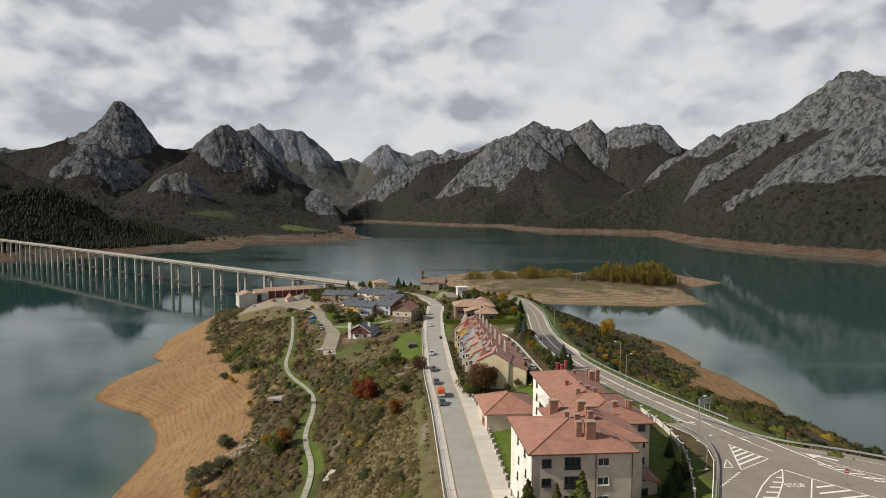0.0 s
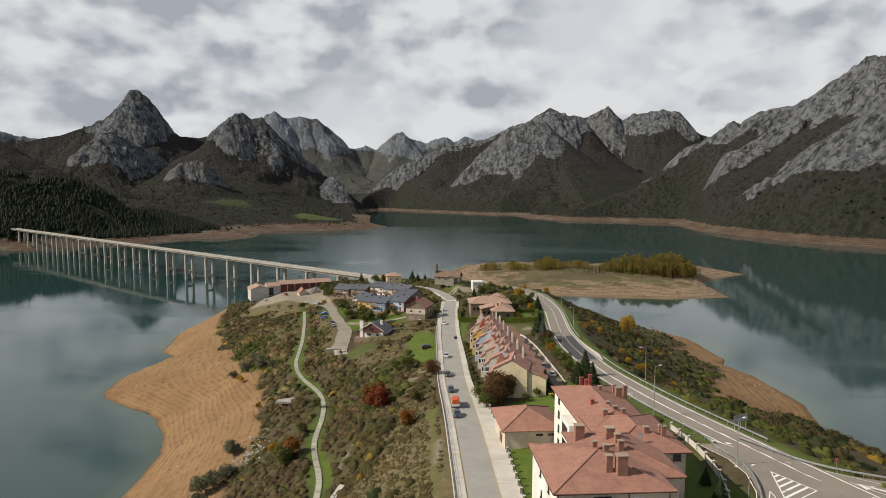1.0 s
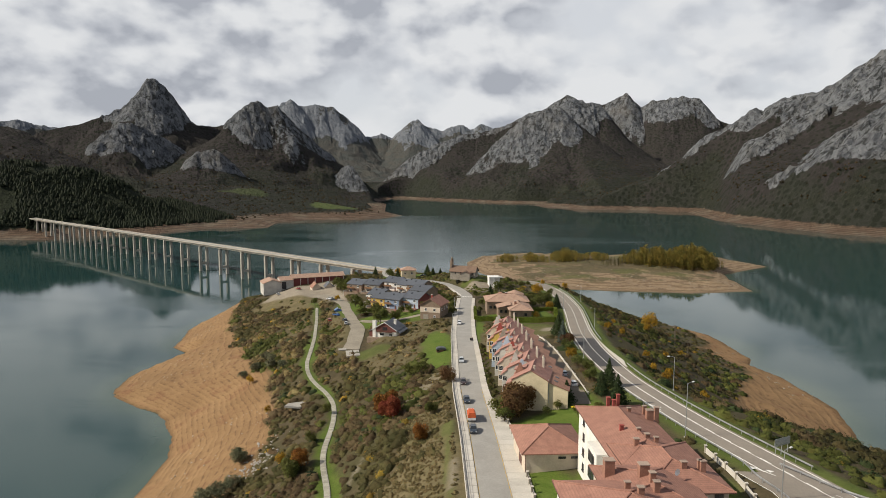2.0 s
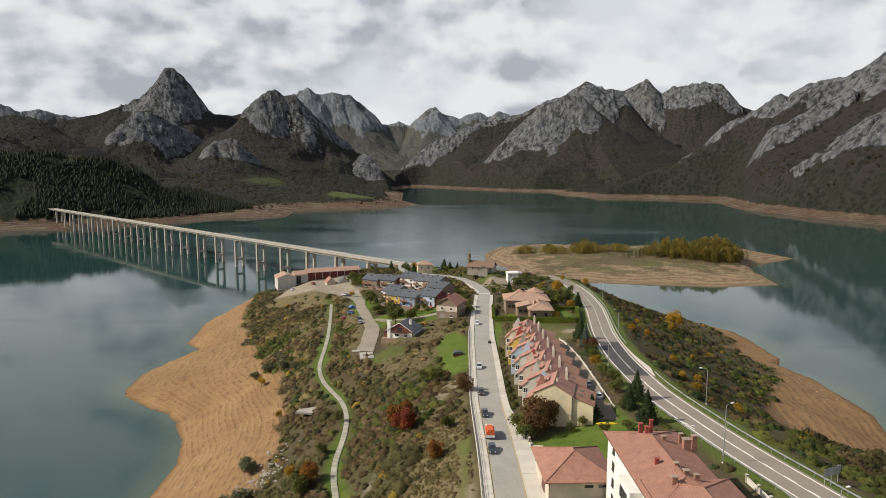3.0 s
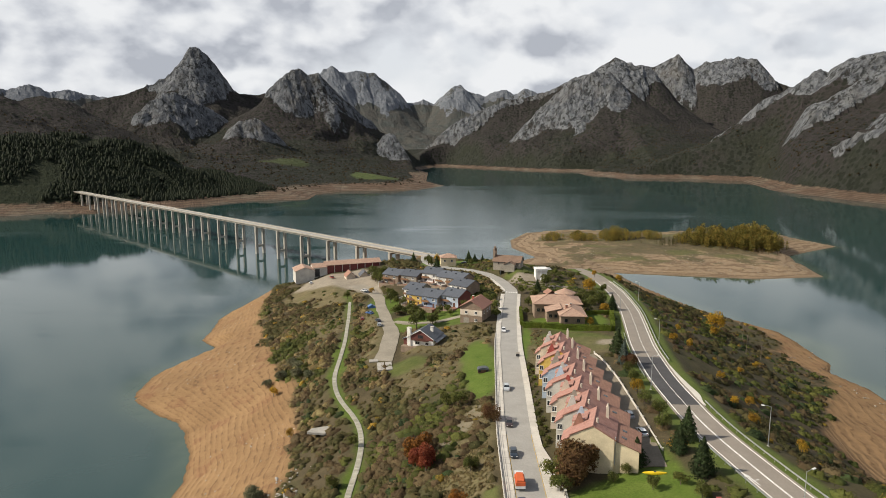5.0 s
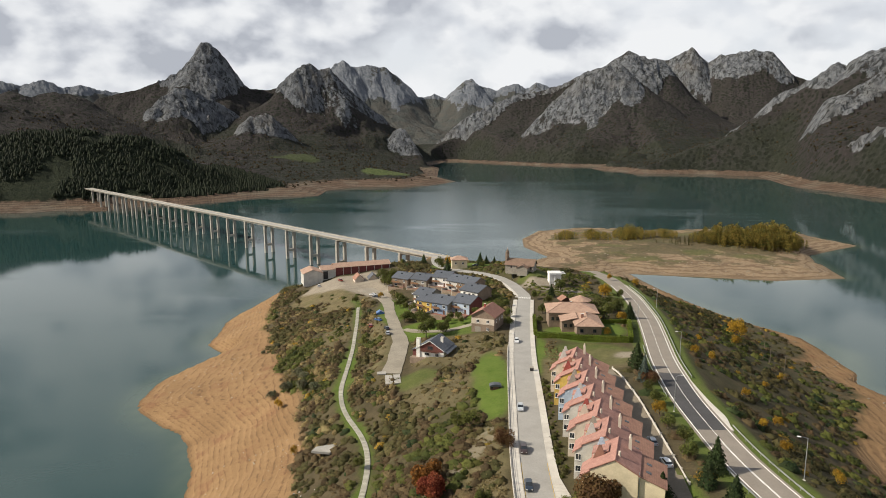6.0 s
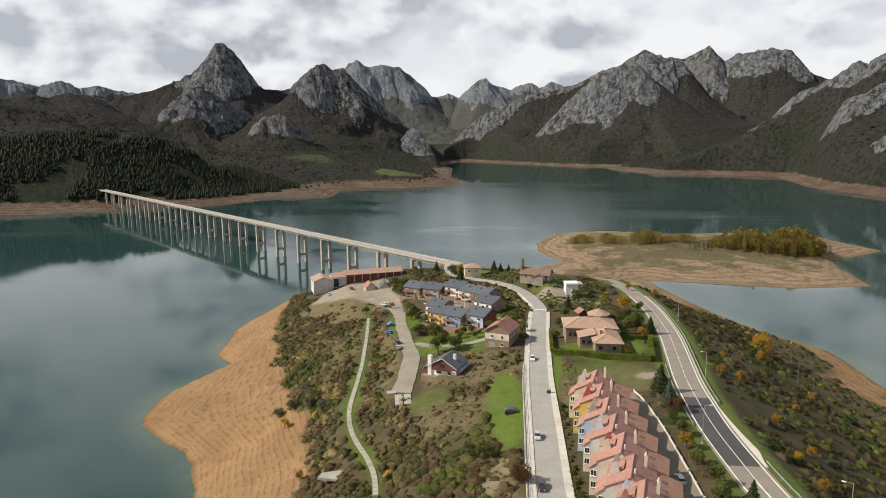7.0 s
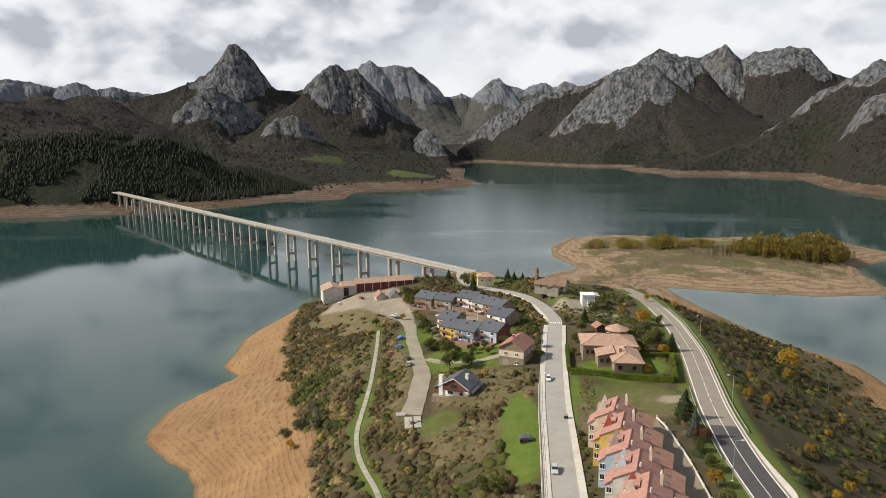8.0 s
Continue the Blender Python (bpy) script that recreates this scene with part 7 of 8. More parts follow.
def conifer(name, seed, mat, label, height=9.0, radius=2.7, leaves=1700, group="", column=False):
    rg = np.random.default_rng(seed)
    T = thing(name, pose(0, 0, 0), label, "tree", group)
    part("trunk", Shape().tube([(0, 0, -0.6), (0, 0, height * 0.5), (0, 0, height * 0.97)], [height * 0.022, height * 0.013, 0.02], 7), bark, T)
    h = 1 - np.sqrt(rg.uniform(0.0, 1, leaves)) * 0.94
    tier = 0.82 + 0.2 * np.sin(h * 46)
    prof = (np.sin(np.clip(1 - h, 0, 1) * 2.4) if column else (1 - h)) * tier
    a = rg.uniform(0, 2 * math.pi, leaves)
    lean = 1 + 0.16 * np.sin(3 * a + seed) + 0.1 * np.sin(7 * a)
    r = radius * prof * lean * rg.uniform(0.6, 1.0, leaves) + 0.05
    c = np.stack([r * np.cos(a), r * np.sin(a), height * (0.04 + 0.95 * h) - 0.12 * r], 1)
    nn = np.stack([np.cos(a), np.sin(a), np.full(leaves, 0.45)], 1) + rg.normal(scale=0.4, size=(leaves, 3))
    q = leaf_quads(c, nn, 0.22, rg)
    part("crown", from_arrays("crown", q, np.arange(len(q)).reshape(-1, 4), mat, False), mat, T)
    return T


def plant(protos, rows, base_h):
    """Copies of the given trees, one for each row of x, y and height."""
    first = set()
    for k, (x, y, h) in enumerate(rows):
        p = protos[k % len(protos)]
        s = h / base_h
        m = pose(x, y, ground_z(x, y) - 0.1, 0, 0, 47 * k) @ Matrix.Diagonal((s * rng.uniform(0.85, 1.15), s * rng.uniform(0.85, 1.15), s, 1))
        if id(p) not in first:
            first.add(id(p))
            p.matrix_world = m
        else:
            c = copy_thing(p, Matrix.Identity(4))
            c.matrix_basis = m


GREEN_TREES = [(-62, 373, 5), (-51, 353, 6), (-33, 346, 5), (-66, 386, 6), (-82, 424, 8), (-86, 430, 8), (-25, 349, 5), (-58, 392, 5), (22, 184.5, 3.2), (19, 181.5, 2.6), (26, 177, 3.6), (31.5, 178, 3.4), (34, 172, 4), (33.6, 205, 5), (34.5, 212, 5.5), (32.8, 222, 4.5), (-60, 478, 8), (-57, 470, 6), (-31, 470, 5), (8, 349, 7), (12, 348, 6), (31, 343, 8), (34, 350, 7), (30, 356, 8), (36, 372, 6), (-15, 352, 4), (6.6, 182.0, 6.0), (8.0, 177.5, 5.0), (-47.7, 338.8, 9), (-37.7, 327.8, 6.5), (-69.4, 391.5, 6), (-56.7, 364.7, 6), (-37, 347, 5), (-48, 205, 4.5), (-48.5, 228, 4), (-17, 229, 6), (-21, 231, 5), (-44.4, 323.5, 9), (-37.3, 323.7, 7), (-66.4, 378.1, 6), (-58.9, 350.7, 6), (-57.1, 355.8, 5), (-53.9, 351.4, 5), (-49.1, 346.1, 5.5), (-43.9, 343.8, 4), (-37.3, 340.7, 4), (-31, 338.5, 4), (-88.7, 438.7, 9), (-84.6, 442.1, 8), (-9.8, 330.1, 5), (-10.5, 345.6, 5), (-12.3, 366.5, 4), (1.7, 383.8, 5), (4.7, 353.9, 5), (7.9, 369.3, 6), (15, 400.3, 8), (20.4, 428.4, 6), (3.2, 337.1, 4), (37.8, 356.3, 8), (43.7, 389.6, 6), (33.6, 238.7, 5), (33.2, 249.5, 4), (-92.9, 390.6, 5), (-86.9, 492.9, 4), (29.8, 428.5, 5), (35.6, 441, 4)]
CONIFERS = [(-51.9, 458.2, 9), (-33, 480, 9), (-49.5, 441.4, 8), (-72.5, 493.3, 7), (-29.4, 487.4, 6), (-24.2, 488.8, 5), (9.9, 387.8, 7), (42, 345.3, 8), (33.4, 272, 9.5), (39.2, 361.3, 6), (24.7, 188.1, 7), (38, 199, 8.4), (36.5, 181.5, 8.6), (34.6, 192.5, 7.0), (38.2, 104.5, 5.5), (43.0, 113.0, 6.2), (40.9, 108.6, 5.0), (44.6, 123, 3.6)]
GOLD_TREES = [(-54, 484, 7), (29, 315, 3.5), (27, 321.3, 2.5), (36.9, 388.5, 9), (37.6, 337.5, 5), (32.5, 230.7, 5), (64.9, 302.4, 4), (58.7, 300.7, 3.5), (100, 386, 11), (92.6, 361, 6), (67.9, 331.7, 3), (60.2, 219.8, 4), (97.5, 323.8, 3.5), (60.9, 237.7, 3.5), (-82, 402, 4), (-94.4, 283.2, 4.5), (-75.4, 248.6, 3.5), (68.1, 272.9, 3.5), (46.1, 445.7, 5), (58, 430.2, 5), (72.1, 256, 4), (-49.2, 187.7, 5.5), (-68.3, 173.4, 5), (-55, 196.6, 4), (84, 300, 3), (70, 214, 4)]
WILLOWS = [(-74, 214, 4.5), (-73.3, 188, 5.5), (-70.5, 190, 4.5), (-68, 193, 4), (-95.2, 306.6, 3.5), (-96, 295.5, 4), (-88, 292.2, 4), (-80.4, 285.7, 3.5), (-101, 293.4, 3), (-122.7, 353.3, 2.5), (-128.1, 349.2, 2), (-73, 212.9, 4), (-70.2, 178.2, 4), (-90, 300, 3.5)]
RED_TREES = [(-22.4, 196.5, 8.0), (-25.6, 203.0, 8.5), (-24.5, 198.5, 7.0)]
leaf_rust = leaf_material("rust_orange_leaves", (0.15, 0.07, 0.02), (0.30, 0.13, 0.03))
MAROON_TREES = [(9.4, 182.0, 7.6), (12.4, 186.5, 7.4), (-7.4, 213.0, 4.2), (34.5, 256.0, 4.5)]
plant([deciduous("tree", 21 + k, leaf_green, "leafy green garden tree among the houses", group="green garden trees", low=0.05) for k in range(4)], GREEN_TREES, 7.0)
plant([conifer("conifer", 31 + k, leaf_dark, "dark green spruce tree in the gardens", 9.0, 3.7, 2200, "dark spruces") for k in range(3)], CONIFERS, 9.0)
plant([conifer("conifer", 91 + k, leaf_green, "dense green conifer before the apartment house", 9.0, 2.6, 3200, "conifers before the apartment house") for k in range(2)], [(12.7, 91.6, 11.6), (16.8, 91.2, 10.8), (20.6, 91.8, 12.0), (9.6, 92.5, 8.5), (18.6, 90.6, 9.0)], 9.0)
plant([conifer("blue_spruce", 37, leaf_bluish, "bluish silver spruce beside the main road")], [(33.2, 258.0, 9.5)], 9.0)
plant([deciduous("tree", 41 + k, leaf_yellow, "small tree in yellow autumn leaf", group="yellow autumn trees") for k in range(3)], GOLD_TREES, 7.0)
plant([deciduous("willow_bush", 51 + k, leaf_silver, "silvery grey-green willow bush at the edge of the sand", 3.6, 2.4, 1200, "willow bushes") for k in range(3)], WILLOWS, 3.6)
plant([deciduous("tree", 61 + k, (leaf_red, leaf_rust)[k], "bright red and orange autumn tree on the slope", 7.0, 2.2, 3600, "red autumn trees", 0.03) for k in range(2)], RED_TREES, 7.0)
plant([deciduous("tree", 81 + k, (leaf_rust, leaf_green)[k], "orange and green autumn tree beside the path", 7.0, 2.7, 3600, "autumn trees beside the path", 0.02) for k in range(2)], [(-47.3, 188.1, 6.5), (-48.6, 184.6, 6.5), (-12.7, 175.0, 5.0), (-11.2, 189.0, 4.0)], 7.0)
plant([deciduous("tree", 66 + k, leaf_maroon, "dark maroon-leaved tree beside the street", 7.0, 3.9, 4800, "maroon trees", 0.0) for k in range(2)], MAROON_TREES, 7.0)

# pine wood on the far hillside and scattered trees on the mountain feet
def far_trees(name, label, seed, count, lo, hi, rough, mat, test, sides=6):
    rg = np.random.default_rng(seed)
    k = np.flatnonzero(test)
    k = k[rg.integers(0, len(k), count)]
    n = len(k)
    hgt = rg.uniform(lo, hi, n)
    ang = np.arange(sides) * 2 * math.pi / sides
    jit = rg.uniform(0.75, 1.25, (n, sides))
    base = np.stack([MX[k] + rg.uniform(-6, 6, n), MY[k] + rg.uniform(-6, 6, n), MZ[k] - 1.5], 1)
    v = np.zeros((n, 2 * sides + 1, 3))
    for s in range(sides):
        for ring, (rad, up) in enumerate(((0.8, 0.05), (1.0, 0.35))):
            v[:, ring * sides + s, 0] = base[:, 0] + rough * hgt * rad * jit[:, s] * math.cos(ang[s])
            v[:, ring * sides + s, 1] = base[:, 1] + rough * hgt * rad * jit[:, s] * math.sin(ang[s])
            v[:, ring * sides + s, 2] = base[:, 2] + hgt * up
    v[:, 2 * sides] = base + np.stack([0 * hgt, 0 * hgt, hgt], 1)
    tri = []
    for s in range(sides):
        q = (s + 1) % sides
        tri += [(s, q, sides + q), (s, sides + q, sides + s), (sides + s, sides + q, 2 * sides)]
    f = (np.arange(n)[:, None, None] * (2 * sides + 1) + np.array(tri)[None]).reshape(-1, 3)
    tagged(new(name, from_arrays(name, v.reshape(-1, 3), f, mat, False)), label, "trees", kind="stuff")


pine_far = leaf_material("dark_pine", (0.020, 0.029, 0.021), (0.034, 0.043, 0.026))
oak_far = leaf_material("brown_oak_scrub", (0.03, 0.026, 0.014), (0.06, 0.042, 0.022))
FAR_D = polygon_distance(MX, MY, FAR_SHORE)
far_trees("pine_forest", "dark pine forest on the hill beyond the bridge", 301, 10000, 5, 11, 0.32, pine_far, sides=5, test=(MW > 0.5) & (FAR_D > 55) & (fbm(MX / 70, MY / 70, 3, 19) > -0.3) & (MY > 900) & (MX > -1250))
far_trees("far_scrub", "dark trees and scrub on the mountain feet", 302, 7000, 2.5, 6, 0.6, oak_far, (MW < 0.5) & (MM < 0.3) & (FAR_D > 60) & (MZ < 190) & (MR < 0.35) & (MY < 3000) & (np.abs(MX) < 1500), 5)

# the poplar groves on the island
pop = []
for k in range(5):
    rg = np.random.default_rng(200 + k)
    n = 66
    h = rg.uniform(0.03, 1, n)
    a = rg.uniform(0, 2 * math.pi, n)
    r = (rg.uniform(0.15, 0.25) * np.sin(np.clip(h, 0, 1) ** rg.uniform(0.6, 0.95) * 2.9) + 0.02) * rg.uniform(0.3, 1.15, n)
    c = np.stack([r * np.cos(a), r * np.sin(a), h], 1)
    pop.append(leaf_quads(c, np.stack([np.cos(a), np.sin(a), 0.3 + 0 * a], 1) + rg.normal(scale=0.5, size=(n, 3)), 0.042, rg))


def grove(label, cx, cy, rx, ry, n, lo, hi, mat, seed, turn=0.0):
    rg = np.random.default_rng(seed)
    out = []
    for _ in range(n):
        u, v = rg.uniform(-1, 1), rg.uniform(-1, 1)
        if u * u + v * v > 1:
            continue
        c_, s_ = math.cos(radians(turn)), math.sin(radians(turn))
        x, y = cx + c_ * u * rx - s_ * v * ry, cy + s_ * u * rx + c_ * v * ry
        if polygon_distance(np.array([x]), np.array([y]), LAND)[0] < 8:
            continue
        lump = float(fbm(np.array([x / 17]), np.array([y / 17]), 3, seed + 40)[0])
        if lump < -0.45:
            continue
        hgt = (lo + (hi - lo) * np.clip(0.62 + 1.3 * lump, 0, 1) * rg.uniform(0.75, 1.1)) * (1.12 - 0.55 * (u * u + v * v))
        wide = hgt * rg.uniform(0.5, 0.85)
        q = pop[rg.integers(5)] * np.array([wide, wide, hgt])
        out.append(q + np.array([x, y, ground_z(x, y) - 0.2]))
    vv = np.concatenate(out)
    tagged(new("poplar_grove", from_arrays("poplar_grove", vv, np.arange(len(vv)).reshape(-1, 4), mat, False)), label, "trees", kind="stuff")


leaf_poplar = leaf_material("yellow_green_poplar_leaves", (0.11, 0.115, 0.032), (0.30, 0.225, 0.055))
grove("golden poplar grove on the island", 222, 738, 60, 26, 800, 10, 22, leaf_poplar, 5, -8)
grove("dull green and gold poplars on the island", 92, 772, 66, 16, 760, 7, 14, leaf_poplar, 6, 2)
grove("greenish thicket at the island's edge", 170, 735, 45, 14, 90, 4, 9, leaf_olive, 7, 0)
grove("brown undergrowth at the foot of the grove", 235, 712, 50, 12, 110, 3, 6, leaf_brown, 8, -5)
# scrub round the church and the shore beyond it
bank_spots = np.stack([rng.uniform(-40, 32, 900), rng.uniform(392, 470, 900)], 1)
keep = np.ones(len(bank_spots), bool)
for cx, cy, r in CLEAR:
    keep &= (bank_spots[:, 0] - cx) ** 2 + (bank_spots[:, 1] - cy) ** 2 > r * r
for (ax, ay, _), (bx, by, _) in zip(STREET_TAIL, STREET_TAIL[1:]):
    ex, ey = bx - ax, by - ay
    t = np.clip(((bank_spots[:, 0] - ax) * ex + (bank_spots[:, 1] - ay) * ey) / (ex * ex + ey * ey), 0, 1)
    side = (bank_spots[:, 0] - ax) * -ey + (bank_spots[:, 1] - ay) * ex
    keep &= np.hypot(bank_spots[:, 0] - ax - t * ex, bank_spots[:, 1] - ay - t * ey) > 5.5
bank_spots = bank_spots[keep & (bank_spots[:, 0] + (bank_spots[:, 1] - 392) * 0.55 > -2)]
bush_field("shrubbery", "dark green shrubs on the bank below the church", bank_spots, rng.uniform(0.9, 2.0, len(bank_spots)), leaf_green)

# ---- street furniture, vehicles and small things ----


def hedge(pts, width, height, label):
    """A clipped hedge: a solid core with leaves over all its faces."""
    H = thing("hedge", pose(0, 0, 0), label, "hedge", "villa hedge")
    rg = np.random.default_rng(int(pts[0][0] * 10) % 97 + 3)
    core, cs, ns = Shape(), [], []
    for (ax, ay), (bx, by) in zip(pts, pts[1:]):
        e = Vector((bx - ax, by - ay, 0))
        n = Vector((-e.y, e.x, 0)).normalized() * (width / 2 - 0.12)
        za, zb = ground_z(ax, ay), ground_z(bx, by)
        ring = [(ax - n.x, ay - n.y), (bx - n.x, by - n.y), (bx + n.x, by + n.y), (ax + n.x, ay + n.y)]
        core.prism(ring, [za - 1, zb - 1, zb - 1, za - 1], [za + height - 0.15, zb + height - 0.15, zb + height - 0.15, za + height - 0.15])
        m = int(e.length * 60)
        s, f = rg.uniform(0, 1, m), rg.uniform(0, width + 2 * height, m)
        off = np.where(f < height, -width / 2, np.where(f < height + width, f - height - width / 2, width / 2))
        zz_ = np.where(f < height, f, np.where(f < height + width, height, f - height - width))
        nu = n.normalized()
        cs.append(np.stack([ax + s * e.x + off * nu.x, ay + s * e.y + off * nu.y, za + s * (zb - za) + zz_], 1) + rg.normal(scale=0.06, size=(m, 3)))
        sgn = np.where(f < height, -1, np.where(f < height + width, 0, 1))
        ns.append(np.stack([sgn * nu.x, sgn * nu.y, (sgn == 0).astype(float)], 1) + rg.normal(scale=0.35, size=(m, 3)))
    part("core", core, leaf_hedge, H)
    q = leaf_quads(np.concatenate(cs), np.concatenate(ns), 0.17, rg)
    part("leaves", from_arrays("leaves", q, np.arange(len(q)).reshape(-1, 4), leaf_hedge, False), leaf_hedge, H)


hedge([(1.9, 313.5), (19, 309), (36, 304.5)], 1.5, 2.4, "tall clipped green hedge along the villa's garden")
hedge([(36.6, 304.6), (38.6, 320), (40.2, 335)], 1.5, 2.3, "tall clipped green hedge beside the main road")
hedge([(27.5, 333.5), (40.0, 335.5)], 1.3, 2.0, "clipped green hedge behind the villa's lawn")
hedge([(1.2, 316), (0.9, 345)], 1.3, 2.0, "clipped green hedge along the village street")


def car(name, colour_mat, x, y, turn, label, tall=0.0, z=None):
    C = thing(name, pose(x, y, (ground_z(x, y) + 0.16) if z is None else z, 0, 0, turn), label, "car", "parked cars")
    prof = [(-2.05, 0.35), (-2.1, 0.75), (-1.95, 0.98), (-1.2, 1.0), (1.0, 0.98), (1.75, 0.86), (2.05, 0.68), (2.08, 0.35)]
    body = Shape()
    n = len(prof)
    for xx, k in ((-0.84, 0.0), (-0.78, 0.0), (0.78, 0.0), (0.84, 0.0)):
        inset = 0.06 if abs(xx) > 0.8 else 0.0
        body.v += [(xx if inset else xx, p * (1 - inset * 0.3), q - inset * (1 if q > 0.5 else -1) * 0.6) for p, q in prof]
    for s in range(3):
        for i in range(n):
            j = (i + 1) % n
            body.f.append((s * n + i, s * n + j, (s + 1) * n + j, (s + 1) * n + i))
    body.f += [tuple(range(n - 1, -1, -1)), tuple(range(3 * n, 4 * n))]
    part("body", body, colour_mat, C)
    h = 1.45 + tall
    cab = Shape()
    low, up = [(-0.78, -1.75), (0.78, -1.75), (0.78, 0.95), (-0.78, 0.95)], [(-0.6, -1.35), (0.6, -1.35), (0.6, 0.25), (-0.6, 0.25)]
    cab.v += [(a, b, 0.97) for a, b in low] + [(a, b, h - 0.06) for a, b in up]
    cab.f += [(0, 1, 5, 4), (1, 2, 6, 5), (2, 3, 7, 6), (3, 0, 4, 7), (4, 5, 6, 7)]
    part("cabin_glass", cab, glass_dark, C)
    part("cabin_roof", box_beam(-0.62, 0.62, -1.38, 0.28, h - 0.07, h, 0.08), colour_mat, C)
    for a in (-0.74, 0.74):
        for b in (-1.3, 1.3):
            w = part("wheel", Shape().tube([(a - 0.11, b, 0.32), (a + 0.11, b, 0.32)], [0.32, 0.32], 12), black_metal, C)
            part("rim", Shape().tube([(a - 0.12, b, 0.32), (a + 0.12, b, 0.32)], [0.19, 0.19], 10), steel, w)
        part("headlight", Shape().box(a * 0.75 - 0.16, a * 0.75 + 0.16, 1.98, 2.09, 0.62, 0.76), trim_white, C)
        part("tail_light", Shape().box(a * 0.8 - 0.12, a * 0.8 + 0.12, -2.12, -2.03, 0.7, 0.9), brick_red, C)
    return C


car_white, car_silver = car_paint("white_car_paint", (0.7, 0.71, 0.72)), car_paint("silver_car_paint", (0.42, 0.45, 0.48))
car_dark, car_black = car_paint("dark_blue_car_paint", (0.02, 0.03, 0.045)), car_paint("dark_brown_car_paint", (0.045, 0.025, 0.022))
car_blue, car_red = car_paint("blue_car_paint", (0.04, 0.13, 0.36)), car_paint("red_car_paint", (0.35, 0.05, 0.03))


def on_street(y, off):
    s = S(y)
    p = street.at(s, off, 0.03)
    return p[0], p[1], 180 + street.heading(s), p[2]


for name, mat_, y, label in (("car", car_white, 305.5, "small white car parked at the kerb"), ("car", car_silver, 237.5, "silver car parked at the kerb"), ("car", car_black, 210.8, "dark brown car parked at the kerb"), ("car", car_dark, 193.3, "dark blue car parked at the kerb"), ("car", car_dark, 170.5, "black car parked behind the orange truck")):
    x, yy, turn, z = on_street(y, -2.1)
    car(name, mat_, x, yy, turn, label, z=z)
x, yy, turn, z = on_street(179, -2.0)
TR = thing("delivery_truck", pose(x, yy, z, 0, 0, turn), "small white truck with an orange covered load", "truck")
orange = material("orange_tarpaulin", (0.55, 0.115, 0.035), 0.7, 0.15, 1.0)
yellowp = material("yellow_plastic", (0.72, 0.50, 0.02), 0.4, 0.05, 1.0, bump=0.0)
part("cab", Shape().prism([(-0.9, -2.9), (0.9, -2.9), (0.9, -1.3), (-0.9, -1.3)], 0.5, [1.9, 1.9, 2.1, 2.1]), car_white, TR)
part("windscreen", Shape().box(-0.8, 0.8, -2.95, -2.88, 1.2, 1.8), glass_dark, TR)
part("load_bed", Shape().box(-1.0, 1.0, -1.2, 2.4, 0.7, 1.3), car_white, TR, "white load bed")
part("load_cover", Shape().prism([(-1.0, -1.2), (1.0, -1.2), (1.0, 2.4), (-1.0, 2.4)], 1.3, 2.1).prism([(-0.7, -1.1), (0.7, -1.1), (0.7, 2.3), (-0.7, 2.3)], 2.1, 2.5), orange, TR, "orange tarpaulin cover")
for a in (-0.85, 0.85):
    for b in (-2.1, 1.4):
        w = part("wheel", Shape().tube([(a - 0.12, b, 0.4), (a + 0.12, b, 0.4)], [0.4, 0.4], 12), black_metal, TR)
        part("rim", Shape().tube([(a - 0.13, b, 0.4), (a + 0.13, b, 0.4)], [0.22, 0.22], 10), steel, w)
for mat_, x, y, t, label in ((car_silver, -62.5, 331, 15, "silver car parked on the grass by the lane"), (car_dark, -64.5, 338, 30, "dark car parked by the gravel lane"), (car_blue, -72, 353, 60, "blue car parked among the lane-side clutter"), (car_red, -75, 350, 20, "red car parked by the gravel lane"), (car_dark, -85, 404, 70, "dark car parked at the end of the lane"), (car_white, -88, 409, 75, "white car parked near the barn yard"), (car_white, -108, 457, 10, "white van before the barn"), (car_red, -118, 447, 40, "rusty vehicle in the barn yard"), (car_white, -131, 444, 30, "pale car by the barn's white end"), (car_silver, -69.5, 396, -60, "silver car beside the slate houses"), (car_white, -62, 399, 60, "white car beside the slate houses"), (car_dark, -36, 476, 80, "dark car parked by the cottage"), (car_silver, 27.6, 214, 5, "silver car in the lane behind the terrace"), (car_white, 28.6, 203, 10, "white car in the lane behind the terrace")):
    car("car", mat_, x, y, t, label)
tarp = thing("tent", pose(-74, 366, ground_z(-74, 366), 0, 0, 20), "blue tarpaulin tent on the grass", "tent")
part("cover", gable_body(-1.8, 1.8, -1.6, 1.6, 0, 0.8, 1.0), car_blue, tarp)


def street_lamp(x, y, h, arm, turn, label="tall galvanised street lamp", group="street lamps", z=None):
    P = thing("street_lamp", pose(x, y, (ground_z(x, y) if z is None else z), 0, 0, turn), label, "street lamp", group)
    part("pole", Shape().tube([(0, 0, -0.4), (0, 0, h * 0.6), (0, 0, h)], [0.11, 0.085, 0.06], 8), steel, P)
    part("arm", Shape().tube([(0, 0, h - 0.1), (0, arm * 0.5, h + 0.12), (0, arm, h + 0.15)], [0.05, 0.04, 0.04], 6), steel, P)
    part("lamp_head", box_beam(-0.17, 0.17, arm - 0.1, arm + 0.65, h + 0.08, h + 0.22, 0.05), trim_white, P)
    part("base_plate", Shape().box(-0.25, 0.25, -0.25, 0.25, -0.05, 0.12), concrete, P)


street_lamp(46.0, 158.5, 12.0, 1.4, -60)
street_lamp(36.9, 234.0, 10.0, 1.4, -80)
street_lamp(52.4, 128.5, 9.0, 1.3, -60)
street_lamp(55.8, 199.0, 9.5, 1.4, 80)
